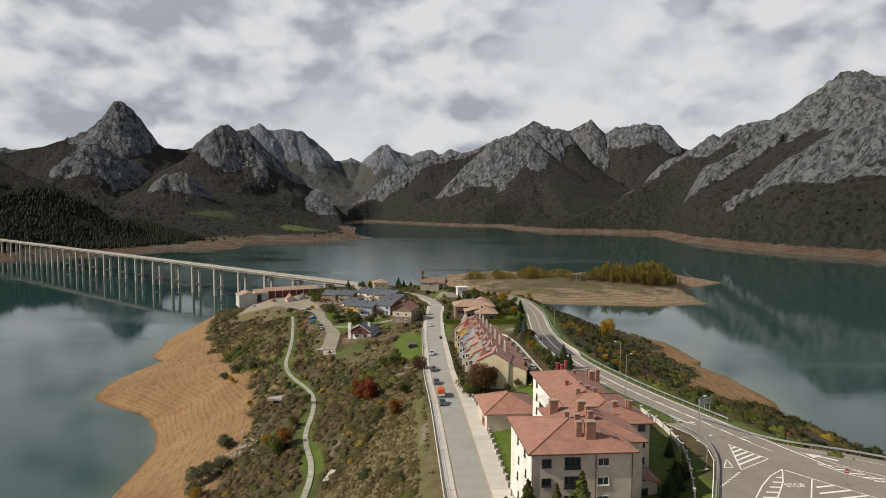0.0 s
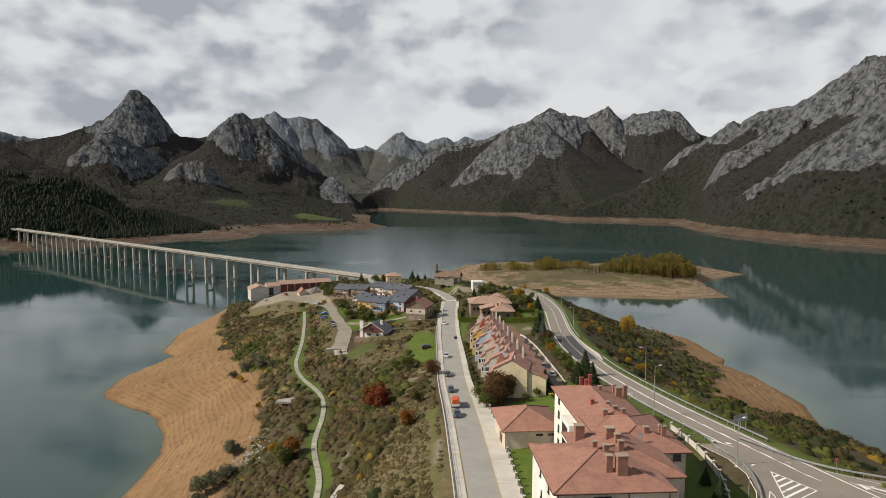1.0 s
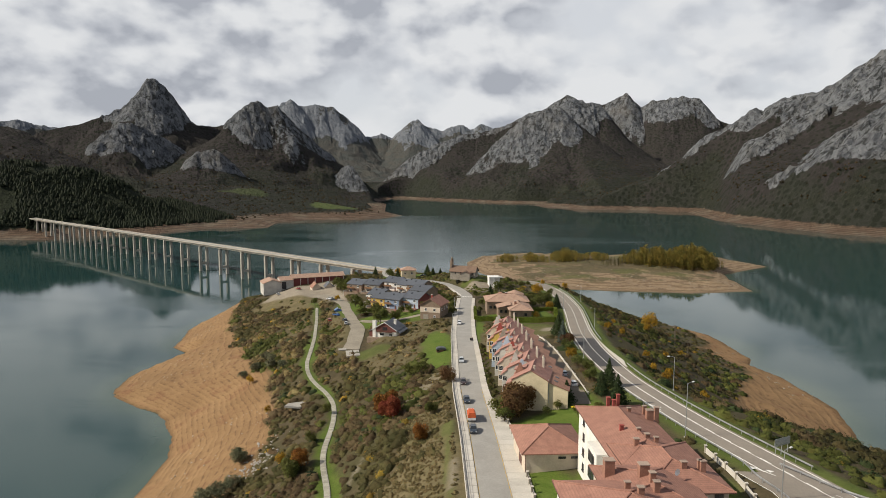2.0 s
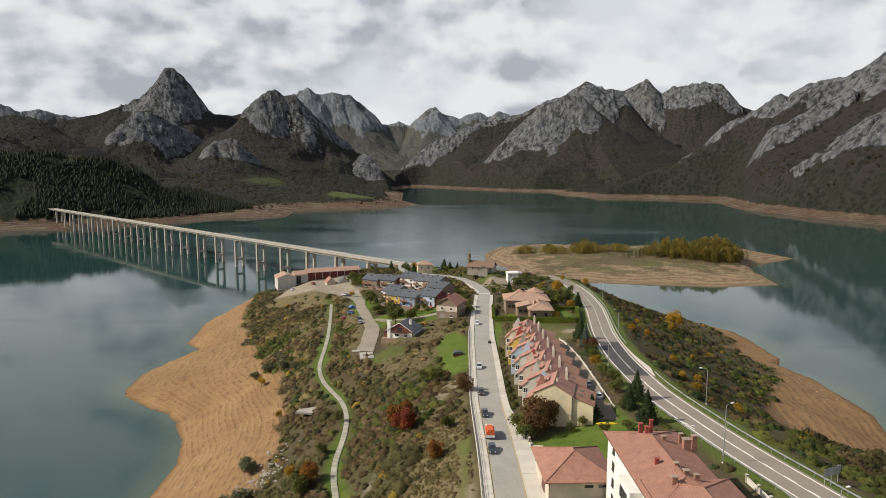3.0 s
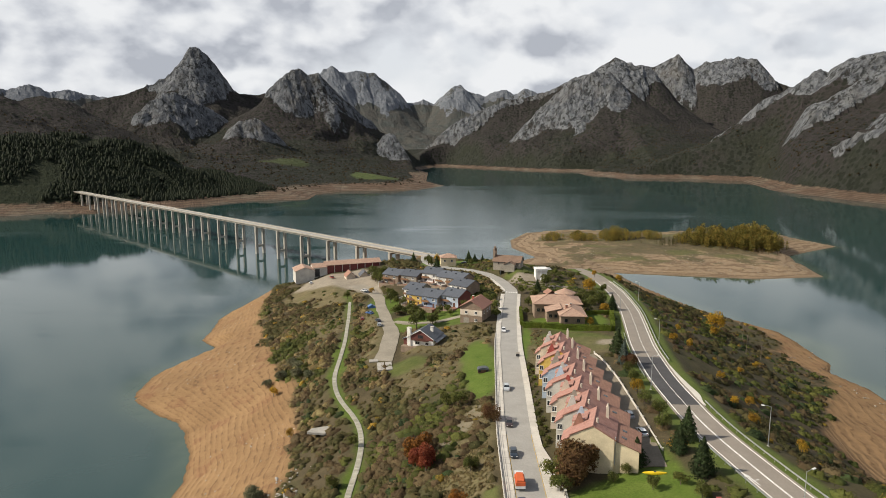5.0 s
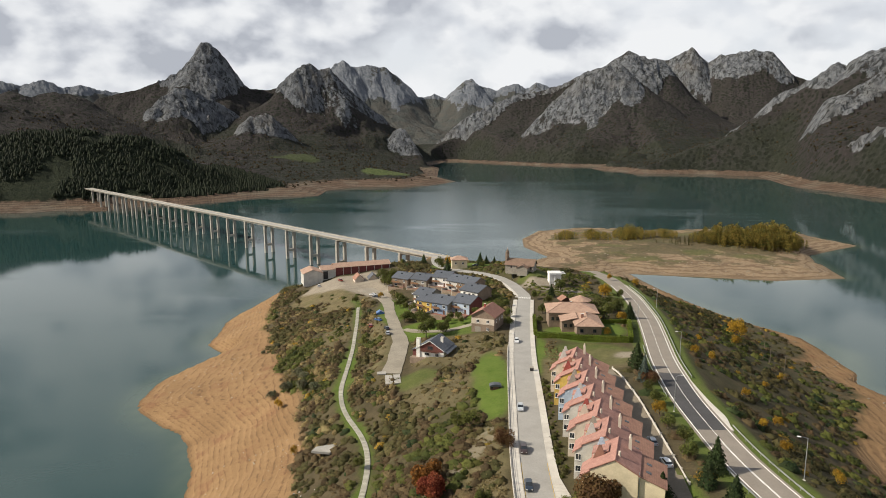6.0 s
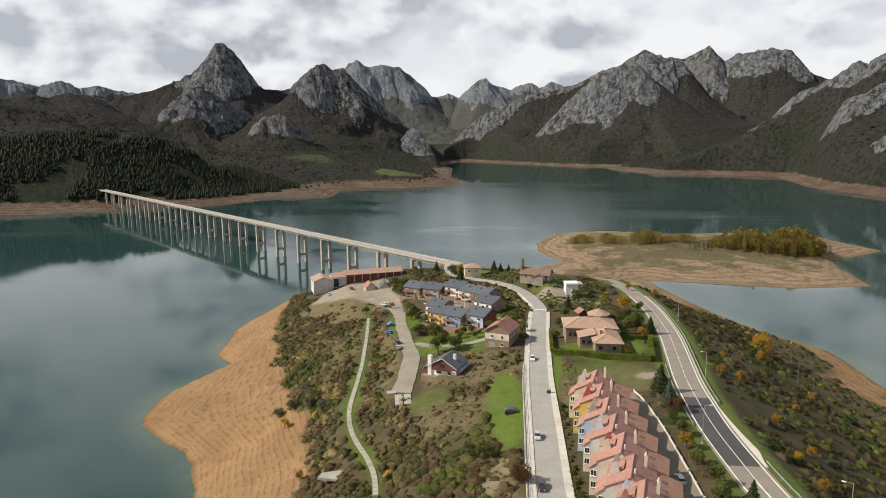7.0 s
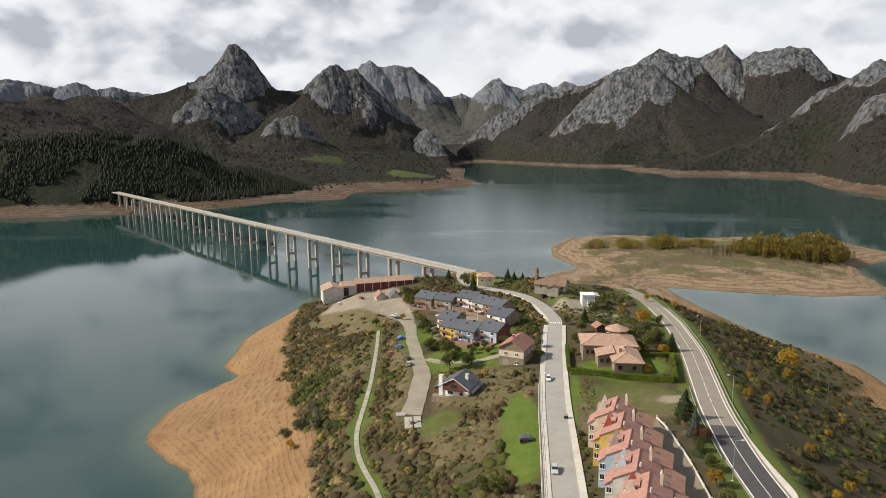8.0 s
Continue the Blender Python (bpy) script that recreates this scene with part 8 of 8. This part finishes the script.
street_lamp(50.5, 288.0, 9.0, 1.4, 95)
street_lamp(44.8, 340.0, 9.0, 1.4, -80)
street_lamp(-8.7, 291.0, 7.5, 1.2, -90)
street_lamp(-9.3, 338.0, 7.5, 1.2, -90)
street_lamp(48.6, 115.0, 6.0, 0.6, -60, "shorter grey lamp post behind the guard rail")
street_lamp(-10.5, 432.0, 6.0, 0.8, 150)
street_lamp(58.6, 372.0, 9.0, 1.3, 95)


def rail(pts, label, step=4.0, height=0.75, kind_="guard_rail", category="guard rail"):
    """A steel guard rail on posts along a line."""
    ln = Line(pts, 2.0)
    G = thing(kind_, pose(*[float(c) for c in ln.p[0]]), label, category, "guard rails")
    inv = Vector([float(c) for c in ln.p[0]])
    beam = ribbon(ln, -0.05, 0.05, up=height, thick=0.32, step=2.0)
    lip = ribbon(ln, -0.09, 0.09, up=height - 0.12, thick=0.07, step=2.0)
    beam.f += [tuple(i + len(beam.v) for i in f) for f in lip.f]
    beam.v += lip.v
    part("beam", beam.moved(Matrix.Translation(-inv)), steel, G)
    post = Shape().box(-0.06, 0.06, -0.05, 0.05, -0.5, height - 0.05).mesh("post", steel)
    for s in np.arange(0.5, ln.s[-1], step):
        p = part("post", post, steel, G)
        p.matrix_basis = Matrix.Translation(Vector([float(c) for c in ln.at(s, 0.12)]) - inv)


def road_pts(off, y0, y1, step=6):
    return [tuple(float(c) for c in highway.at(HY(y), off, 0.05)) for y in np.arange(y0, y1, step)]


rail(road_pts(-5.3, 143, 205) [::-1] + [(x, y, road_plane(x, y)) for x, y in ((51.2, 138), (53.4, 131), (53.2, 124), (51.2, 116.5), (48.0, 109), (44.2, 100.5), (39, 89), (31, 73))], "galvanised guard rail round the inner curve of the junction")
rail(road_pts(5.6, 140, 225), "galvanised guard rail on the lake side of the road")
rail([(58.8, 143, road_plane(58, 143)), (60.6, 139.5, road_plane(60, 139)), (64.3, 130.4, road_plane(64, 130)), (69.5, 125, road_plane(69, 125)), (76.5, 121.6, road_plane(76, 121)), (83, 116.5, road_plane(83, 116)), (96, 104, road_plane(96, 104)), (108, 88, road_plane(108, 88)), (118, 70, road_plane(118, 70))], "galvanised guard rail along the lay-by")
rail(road_pts(5.6, 264, 428), "galvanised guard rail along the bend above the shore")
rail(road_pts(-5.4, 245, 300), "galvanised guard rail beside the garden trees")


def pillar_fence(pts, label, pitch, panel_mat, post_mat, post=(0.42, 1.5), panel=(0.14, 0.95), bars=False):
    """A garden fence of pillars with panels between them."""
    ln = Line(pts, 1.5)
    F = thing("garden_fence", pose(*[float(c) for c in ln.p[0]]), label, "fence", "garden fences")
    inv = Vector([float(c) for c in ln.p[0]])
    w, h = post
    pm = box_beam(-w / 2, w / 2, -w / 2, w / 2, -1.0, h, 0.04).mesh("post", post_mat)
    cm = Shape().box(-w / 2 - 0.05, w / 2 + 0.05, -w / 2 - 0.05, w / 2 + 0.05, h, h + 0.08).mesh("post_cap", concrete)
    n = int(ln.s[-1] / pitch)
    for k in range(n + 1):
        p = part("post", pm, None, F)
        p.matrix_basis = Matrix.Translation(Vector([float(c) for c in ln.at(k * pitch)]) - inv) @ pose(0, 0, 0, 0, 0, ln.heading(k * pitch))
        part("post_cap", cm, None, p)
        if k < n:
            sh = ribbon(ln, -panel[0] / 2, panel[0] / 2, k * pitch + w / 2, (k + 1) * pitch - w / 2, up=panel[1] * (0.55 if bars else 1), thick=panel[1] + 0.6, step=1.5).moved(Matrix.Translation(-inv))
            part("panel", sh, panel_mat, F)
            if bars:
                for u in (0.75, 1.15):
                    part("bar", ribbon(ln, -0.02, 0.02, k * pitch + w / 2, (k + 1) * pitch - w / 2, up=u, thick=0.05, step=1.5).moved(Matrix.Translation(-inv)), black_metal, F)


pillar_fence([(10.6 - 0.014 * (y - 100) * 0 + x, y, ground_z(9, y)) for x, y in ((3.0, 84), (2.4, 100), (1.7, 117), (1.0, 132), (0.2, 148), (-0.8, 164), (-1.9, 176))], "dark stone pillars with low walls and bars", 3.4, concrete, wall_grey, bars=True)
pillar_fence([(x, y, ground_z(x, y)) for x, y in ((47.3, 150), (48.4, 140), (48.6, 132), (47.8, 124), (46.0, 116.5), (43.6, 108.5), (40.5, 99), (36, 87))], "stone pillars with pale panels round the garden", 4.2, concrete, wall_grey, panel=(0.2, 1.1))
pillar_fence([(x, y, ground_z(x, y)) for x, y in ((25.6, 272), (27.1, 264), (29.2, 243), (30.6, 214), (31.8, 189))], "low pale garden wall behind the terrace", 6.0, concrete, concrete, post=(0.3, 0.9), panel=(0.2, 0.7))
tagged(part("path", ribbon(Line([(28.4, 187, ground_z(30, 187)), (28.4, 200, ground_z(30, 200)), (28.3, 214, ground_z(30, 214)), (27.2, 243, ground_z(29, 243)), (25.4, 264, ground_z(27, 264)), (23.4, 271, ground_z(25, 271))]), -3.6, 2.6, up=0.08, thick=1.4), gravel_dull), "gravelled lane behind the terrace", "path", kind="structure")
tagged(part("drive", Shape().prism([(8.6, 153), (11.2, 153), (11.8, 174), (9.4, 174)], [42, 42, 41, 41], [ground_z(10, 153) + 0.12, ground_z(10, 153) + 0.12, ground_z(11, 174) + 0.12, ground_z(11, 174) + 0.12]), concrete), "pale concrete drive beside the garage", "drive", kind="structure")
# planting in the front gardens of the terrace
for k in range(3):
    rg = np.random.default_rng(400 + k)
    m_ = (leaf_green, leaf_olive, leaf_hedge)[k]
    q, f = bush(rg, 130, 5, 10, 0.12)
    proto = tagged(part("garden_shrub", from_arrays("garden_shrub", q, f, m_), m_), "rounded green shrub in a terrace front garden", "shrub", "front garden shrubs")
    for i, y in enumerate(np.arange(199 + 2.2 * k, 262, 6.6)):
        x = float(smooth_along(STREET_X, y)) + 3.3 + float(np.interp(y, [200, 225, 262], [1.75, 1.72, 1.7])) + 0.6 + 0.7 * k
        s = (0.75, 1.0, 0.6)[k] * (1 + 0.35 * math.sin(7 * i + k))
        m = pose(x, y, ground_z(x, y) - 0.05, 0, 0, 50 * i) @ Matrix.Diagonal((s, s, s * 1.2, 1))
        if i == 0:
            proto.matrix_world = m
        else:
            copy_thing(proto, Matrix.Identity(4)).matrix_basis = m

# railing on the slope side of the street
RA_ = thing("railing", pose(*[float(c) for c in street.at(S(72), -5.3)]), "thin dark railing on a pale low wall", "railing")
inv = RA_.matrix_world.translation.copy()
part("low_wall", ribbon(street, -5.5, -5.2, S(72), S(300), up=0.45, thick=1.6).moved(Matrix.Translation(-inv)), concrete, RA_, "pale low wall")
for u in (0.8, 1.15):
    part("rail", ribbon(street, -5.38, -5.32, S(72), S(300), up=u, thick=0.05).moved(Matrix.Translation(-inv)), black_metal, RA_)
pm = Shape().box(-0.035, 0.035, -0.035, 0.035, 0.4, 1.15).mesh("post", black_metal)
for y in np.arange(72, 300, 3.0):
    p = part("post", pm, None, RA_)
    p.matrix_basis = Matrix.Translation(Vector([float(c) for c in street.at(S(y), -5.35)]) - inv)

# painted markings of the junction


def paint(name, polys, label):
    sh = Shape()
    for pts in polys:
        k = len(sh.v)
        sh.v += [(x, y, road_plane(x, y) + 0.046) for x, y in pts]
        f = tuple(range(k, k + len(pts)))
        e1, e2 = Vector(pts[1]) - Vector(pts[0]), Vector(pts[2]) - Vector(pts[0])
        sh.f.append(f if e1.x * e2.y - e1.y * e2.x > 0 else f[::-1])
    return tagged(part(name, sh, paint_white), label, "road marking", kind="structure")


def stroke(a, b, w=0.22):
    a, b = Vector(a), Vector(b)
    n = Vector((-(b - a).y, (b - a).x)).normalized() * w / 2
    return [tuple(a - n), tuple(b - n), tuple(b + n), tuple(a + n)]


def hatched(ring_, bars, label):
    polys = [stroke(a, b) for a, b in zip(ring_, ring_[1:] + ring_[:1])] + [stroke(a, b, 0.5) for a, b in bars]
    paint("trim", polys, label)


def lerp2(a, b, t):
    return (a[0] + (b[0] - a[0]) * t, a[1] + (b[1] - a[1]) * t)


t1 = [(57.2, 125.3), (60.9, 117.0), (53.2, 111.3)]
hatched(t1, [(lerp2(t1[0], t1[2], k), lerp2(t1[0], t1[1], k)) for k in (0.18, 0.34, 0.5, 0.66, 0.82)], "white hatched triangular traffic island marking")
t2 = [(60.7, 111.7), (57.0, 108.5), (53.3, 104.0), (49.5, 98.5), (47.0, 94.0), (51.0, 94.0), (53.2, 98.9), (57.6, 105.6)]
hatched(t2, [(lerp2((60.0, 111.0), (47.5, 94.5), k), lerp2((60.4, 110.8), (51.0, 94.5), k)) for k in (0.2, 0.33, 0.46, 0.59, 0.72, 0.85)], "white hatched island marking beside the stop line")
t3 = [(63.4, 107.2), (69.5, 98.6), (75, 90), (58, 90), (58.6, 99.0)]
hatched(t3[:2] + t3[3:], [(lerp2((63.4, 107.2), (57.6, 92), k), lerp2((63.4, 107.2), (72.5, 94), k * 0.9)) for k in (0.25, 0.42, 0.6, 0.78)], "white hatched island marking between the lanes")
t4 = [(68.6, 114.6), (72.8, 112.4), (76.5, 108.6), (79, 104), (74.2, 106.2), (70.5, 110)]
hatched(t4, [(lerp2(t4[0], t4[3], k), lerp2(t4[0], (74.2, 105.2), k)) for k in (0.3, 0.5, 0.7, 0.88)], "white hatched island marking at the lay-by")
paint("trim", [stroke((60.9, 111.2), (63.3, 107.4), 0.3)], "white stop line")
paint("trim", [stroke(lerp2((46.0, 103.2), (52.6, 110.4), k / 9), lerp2((46.0, 103.2), (52.6, 110.4), k / 9 + 0.055), 0.42) for k in range(9)], "row of white give-way blocks")
gw = [(52.9, 116.6), (50.6, 112.3), (52.3, 112.4)]
paint("trim", [stroke(a, b, 0.2) for a, b in zip(gw, gw[1:] + gw[:1])], "white give-way triangle outline")
paint("trim", [stroke((53.2, 142.4), (55.9, 138.4), 0.25), [(53.0, 142.7), (52.5, 141.0), (54.1, 141.8)], stroke((54.4, 140.2), (55.6, 140.6), 0.25), [(55.4, 141.2), (56.6, 140.4), (55.5, 139.7)]], "white lane arrow")
paint("trim", [stroke((45.0, 181.5), (46.2, 177.0), 0.25), [(44.8, 182.0), (44.3, 180.2), (45.8, 180.6)], stroke((45.7, 179.0), (46.9, 179.6), 0.25)], "white lane arrow")
paint("trim", [stroke((70.2, 119.6), (73.4, 116.2), 0.6), [(69.5, 120.2), (69.6, 117.6), (71.9, 119.0)]], "worn white arrow in the lay-by")
paint("trim", [stroke((62.5, 130.5), (68.0, 122.5), 0.16), stroke((68.0, 122.5), (72.9, 112.8), 0.16), stroke((72.9, 112.8), (77.0, 101), 0.16)], "white line between the road and the lay-by")
paint("trim", [stroke((64.8, 128.4), (73.2, 120.6), 0.14), stroke((73.2, 120.6), (80.5, 114.0), 0.14), stroke((80.5, 114.0), (92, 102), 0.14)], "white edge line of the lay-by")
paint("trim", [stroke(a, b, 0.16) for a, b in zip([(49.6, 139), (52.1, 131), (52.2, 124), (50.4, 116.2), (47.4, 109.2), (43.8, 101), (39, 90)], [(52.1, 131), (52.2, 124), (50.4, 116.2), (47.4, 109.2), (43.8, 101), (39, 90), (31, 74)])], "white edge line round the junction's curve")
letters = bpy.data.curves.new("stop_lettering", "FONT")
letters.body, letters.size, letters.align_x, letters.align_y, letters.extrude = "STOP", 1.5, "CENTER", "CENTER", 0.004
letters.materials.append(paint_white)
stop = new("stop_lettering", letters)
stop.matrix_world = Matrix.Translation((58.9, 104.1, road_plane(58.9, 104.1) + 0.05)) @ pose(0, 0, 0, -3.1, 0, 2) @ Matrix.Diagonal((0.95, 1.5, 1, 1))
tagged(stop, "white painted word on the asphalt", "road marking", kind="structure")

# signs
SG = thing("stop_sign", pose(67.6, 104.6, road_plane(67.6, 104.6)), "red octagonal stop sign on a thin post", "traffic sign")
part("post", Shape().tube([(0, 0, -0.3), (0, 0, 2.6)], [0.035, 0.035], 6), steel, SG)
octa = Shape().prism([(0.42 * math.cos(radians(22.5 + 45 * k)), 0.42 * math.sin(radians(22.5 + 45 * k))) for k in range(8)], -0.015, 0.015).moved(pose(0, -0.06, 2.4, 90, 0, 0))
plate = part("plate", octa, car_paint("sign_red", (0.5, 0.02, 0.03)), SG, "red octagonal plate")
part("lettering_bar", Shape().box(-0.28, 0.28, -0.085, -0.078, 2.33, 2.47), paint_white, plate)
DS = thing("direction_sign", pose(62.6, 150.5, ground_z(62.6, 150.5), 0, 0, -150), "grey back of a wide direction sign on posts", "traffic sign")
for x in (-1.9, 0, 1.9):
    part("post", Shape().box(x - 0.06, x + 0.06, -0.05, 0.05, -0.4, 3.3), steel, DS)
for z in (1.9, 2.45, 3.0):
    part("board", Shape().box(-2.4, 2.4, 0.05, 0.1, z - 0.24, z + 0.24), steel, DS)
RS = thing("traffic_sign", pose(69.4, 126.2, ground_z(69.4, 126.2)), "small round red traffic sign on a post", "traffic sign")
part("post", Shape().tube([(0, 0, -0.3), (0, 0, 2.5)], [0.035, 0.035], 6), steel, RS)
part("plate", Shape().tube([(0, -0.06, 2.2), (0, -0.03, 2.2)], [0.32, 0.32], 14), car_red, RS)

# kayak, hut, slabs, bin
KA = thing("kayak", pose(27.6, 183.2, ground_z(27.6, 183.2) + 0.25, 0, 0, 3), "long yellow kayak lying on the lawn", "kayak")
hull = Shape().tube([(-2.6, 0, 0.2), (-2.0, 0, 0.1), (-0.8, 0, 0.05), (0.8, 0, 0.05), (2.0, 0, 0.1), (2.6, 0, 0.2)], [0.03, 0.26, 0.42, 0.42, 0.26, 0.03], 10)
part("hull", hull, yellowp, KA)
part("cockpit", Shape().tube([(0, 0, 0.43), (0, 0, 0.48)], [0.28, 0.28], 12), black_metal, KA)
PH = thing("picnic_hut", pose(-11.8, 255.0, ground_z(-11.8, 255.0), 0, 0, 8), "small dark barrel-roofed hut on the lawn", "hut")
part("body", Shape().box(-1.7, 1.7, -1.0, 1.0, 0, 1.1), wood_dark, PH)
arch = Shape()
na = 9
for yy in (-1.15, 1.15):
    arch.v += [(1.9 * math.cos(math.pi * k / (na - 1)), yy, 1.05 + 0.75 * math.sin(math.pi * k / (na - 1))) for k in range(na)]
arch.f += [(k, k + 1, na + k + 1, na + k) for k in range(na - 1)] + [tuple(range(na - 1, -1, -1)), tuple(range(na, 2 * na))]
part("roof", arch, roof_slate, PH)
for x in (-1.2, 1.2):
    part("window", Shape().box(x - 0.35, x + 0.35, -1.04, -0.98, 0.45, 0.95), glass_dark, PH)
BN = thing("wheeled_bin", pose(*street.at(S(271.5), 2.7, 0.03)), "dark wheeled rubbish container at the kerb", "bin")
part("body", Shape().prism([(-0.6, -0.5), (0.6, -0.5), (0.6, 0.5), (-0.6, 0.5)], 0.15, 1.1), black_metal, BN)
part("lid", Shape().prism([(-0.64, -0.54), (0.64, -0.54), (0.64, 0.54), (-0.64, 0.54)], [1.1, 1.1, 1.1, 1.1], [1.15, 1.15, 1.35, 1.35]), wall_grey, BN)
for x, y, w, d, t in ((-50.6, 278.0, 2.6, 8.4, 14), (-47.8, 278.8, 2.4, 8.4, 14), (-54.6, 283.6, 3.2, 2.6, 14)):
    sl = tagged(part("concrete_slab", box_beam(-w / 2, w / 2, -d / 2, d / 2, -0.4, 0.25, 0.05), weathered_concrete), "pale concrete slab lying at the end of the lane", "slab", "concrete slabs")
    sl.matrix_world = pose(x, y, ground_z(x, y) + 0.1, 0, 0, t)
rs = tagged(part("fallen_slab", Shape().prism([(-4.6, -2.0), (1.0, -2.6), (4.8, 1.2), (3.0, 2.6), (-3.6, 1.0)], -0.5, [0.2, 0.1, 0.9, 1.1, 0.4]), weathered_concrete), "broken pale concrete slab tilted in the scrub", "slab")
rs.matrix_world = pose(-62.5, 243, ground_z(-62.5, 243) + 0.9, -6, 4, 10)
for x, y, h in ((118, 398, 9), (104, 352, 9), (112, 356, 7)):
    UP = thing("utility_pole", pose(x, y, ground_z(x, y)), "weathered wooden utility pole on the slope", "utility pole", "utility poles")
    part("pole", Shape().tube([(0, 0, -0.5), (0, 0, h)], [0.16, 0.11], 8), bark, UP)
    part("crossarm", Shape().box(-0.9, 0.9, -0.06, 0.06, h - 0.6, h - 0.45), bark, UP)

BK = thing("concrete_block", pose(-28.6, 160.0, ground_z(-28.6, 160.0), 0, 0, -8), "long pale concrete block half buried beside the path", "block")
part("body", box_beam(-0.6, 0.6, -3.4, 3.4, -1.2, 0.9, 0.08), concrete, BK)
part("cap", Shape().box(-0.68, 0.68, -3.48, 3.48, 0.9, 1.05), concrete, BK)

# loose stones and driftwood on the bare shore
stones = []
for k in range(4):
    rg = np.random.default_rng(300 + k)
    bm = bmesh.new()
    bmesh.ops.create_icosphere(bm, subdivisions=1, radius=1.0)
    for v in bm.verts:
        v.co *= rg.uniform(0.65, 1.15)
    sv = np.array([v.co[:] for v in bm.verts])
    sf = np.array([[v.index for v in f.verts] for f in bm.faces])
    bm.free()
    stones.append((sv, sf))


def stone_field(label, spots, sizes, mat):
    vs, fs, n = [], [], 0
    z = near_height(spots[:, 0], spots[:, 1])
    for (x, y), zz_, s in zip(spots, z, sizes):
        sv, sf = stones[rng.integers(4)]
        w = rng.uniform(0, 6.28)
        t = sv * np.array([s, s * rng.uniform(0.6, 1), s * 0.6])
        vs.append(np.stack([math.cos(w) * t[:, 0] - math.sin(w) * t[:, 1] + x, math.sin(w) * t[:, 0] + math.cos(w) * t[:, 1] + y, t[:, 2] + zz_ + 0.1 * s], 1))
        fs.append(sf + n)
        n += len(sv)
    tagged(new("stones", from_arrays("stones", np.concatenate(vs), np.concatenate(fs), mat, False)), label, "stones", kind="stuff")


sp = np.stack([rng.uniform(-180, -75, 2600), rng.uniform(150, 480, 2600)], 1)
sz_ = zones(sp[:, 0], sp[:, 1], near_height(sp[:, 0], sp[:, 1], False))[:, 0]
sp = sp[(sz_ > 0.6) & (polygon_distance(sp[:, 0], sp[:, 1], LAND) > 8) & (rng.uniform(size=len(sp)) < np.clip(fbm(sp[:, 0] / 25, sp[:, 1] / 25, 3, 91) * 2 + 0.1, 0.04, 1))]
stone_field("scattered brown stones on the bare sand", sp, rng.uniform(0.12, 0.5, len(sp)), dirt)
sp = np.stack([rng.normal(-66, 3.5, 160), rng.normal(206, 9, 160)], 1)
stone_field("heap of pale rubble at the edge of the sand", sp, rng.uniform(0.15, 0.7, len(sp)), rock_pale)
sp = np.stack([rng.uniform(60, 300, 420), rng.normal(640, 26, 420)], 1)
sp = sp[polygon_distance(sp[:, 0], sp[:, 1], LAND) > 3]
stone_field("boulders along the island shore", sp, rng.uniform(0.25, 1.0, len(sp)), gravel_dull)
sp = np.stack([rng.uniform(90, 165, 900), rng.uniform(300, 520, 900)], 1)
dd_ = polygon_distance(sp[:, 0], sp[:, 1], LAND)
sp = sp[(dd_ > 1) & (dd_ < 22)]
sp = sp[::3]
stone_field("brown boulders along the inlet shore", sp, rng.uniform(0.2, 0.8, len(sp)), gravel_dull)

# pieces of the paving: slabs of the two pavements and of the footpath
for s in np.arange(S(78), s_end - 6, 3.0):
    part("slab", ribbon(street, 3.36, right_walk, s + 0.03, s + 2.97, up=0.175, thick=0.1, step=3), concrete_slab, walk_right)
    part("kerbstone", ribbon(street, 3.19, 3.335, s + 0.03, s + 2.97, up=0.175, thick=0.25, step=3), concrete_slab, walk_right)
    part("slab", ribbon(street, -5.19, -3.36, s + 0.03, s + 2.97, up=0.175, thick=0.1, step=3), concrete_slab, walk_left)
    part("kerbstone", ribbon(street, -3.335, -3.19, s + 0.03, s + 2.97, up=0.175, thick=0.25, step=3), concrete_slab, walk_left)
path_slab_stone = material("pale_path_slab", (0.36, 0.345, 0.285), 0.92, 0.25, 0.9, second=(0.29, 0.275, 0.22), per_object=0.18)
slab_mesh = Shape().prism([(-0.66, -0.42), (0.66, -0.42), (0.68, 0.40), (-0.66, 0.43)], -0.1, 0.055).mesh("path_slab", path_slab_stone)
rg = np.random.default_rng(77)
s0 = footpath.nearest_y(128)
for k in range(300):
    s = s0 + (footpath.s[-1] - s0) * (k + 0.5) / 300
    if rg.uniform() < 0.05:
        continue
    p = part("path_slab", slab_mesh, None, path_base)
    p.matrix_basis = Matrix.Translation([float(c) for c in footpath.at(s, rg.uniform(-0.06, 0.06), 0.0)]) @ pose(0, 0, 0, rg.uniform(-1, 1), rg.uniform(-1, 1), footpath.heading(s) + rg.uniform(-3, 3)) @ Matrix.Diagonal((1, (footpath.s[-1] - s0) / 300 / 0.9, 1, 1))
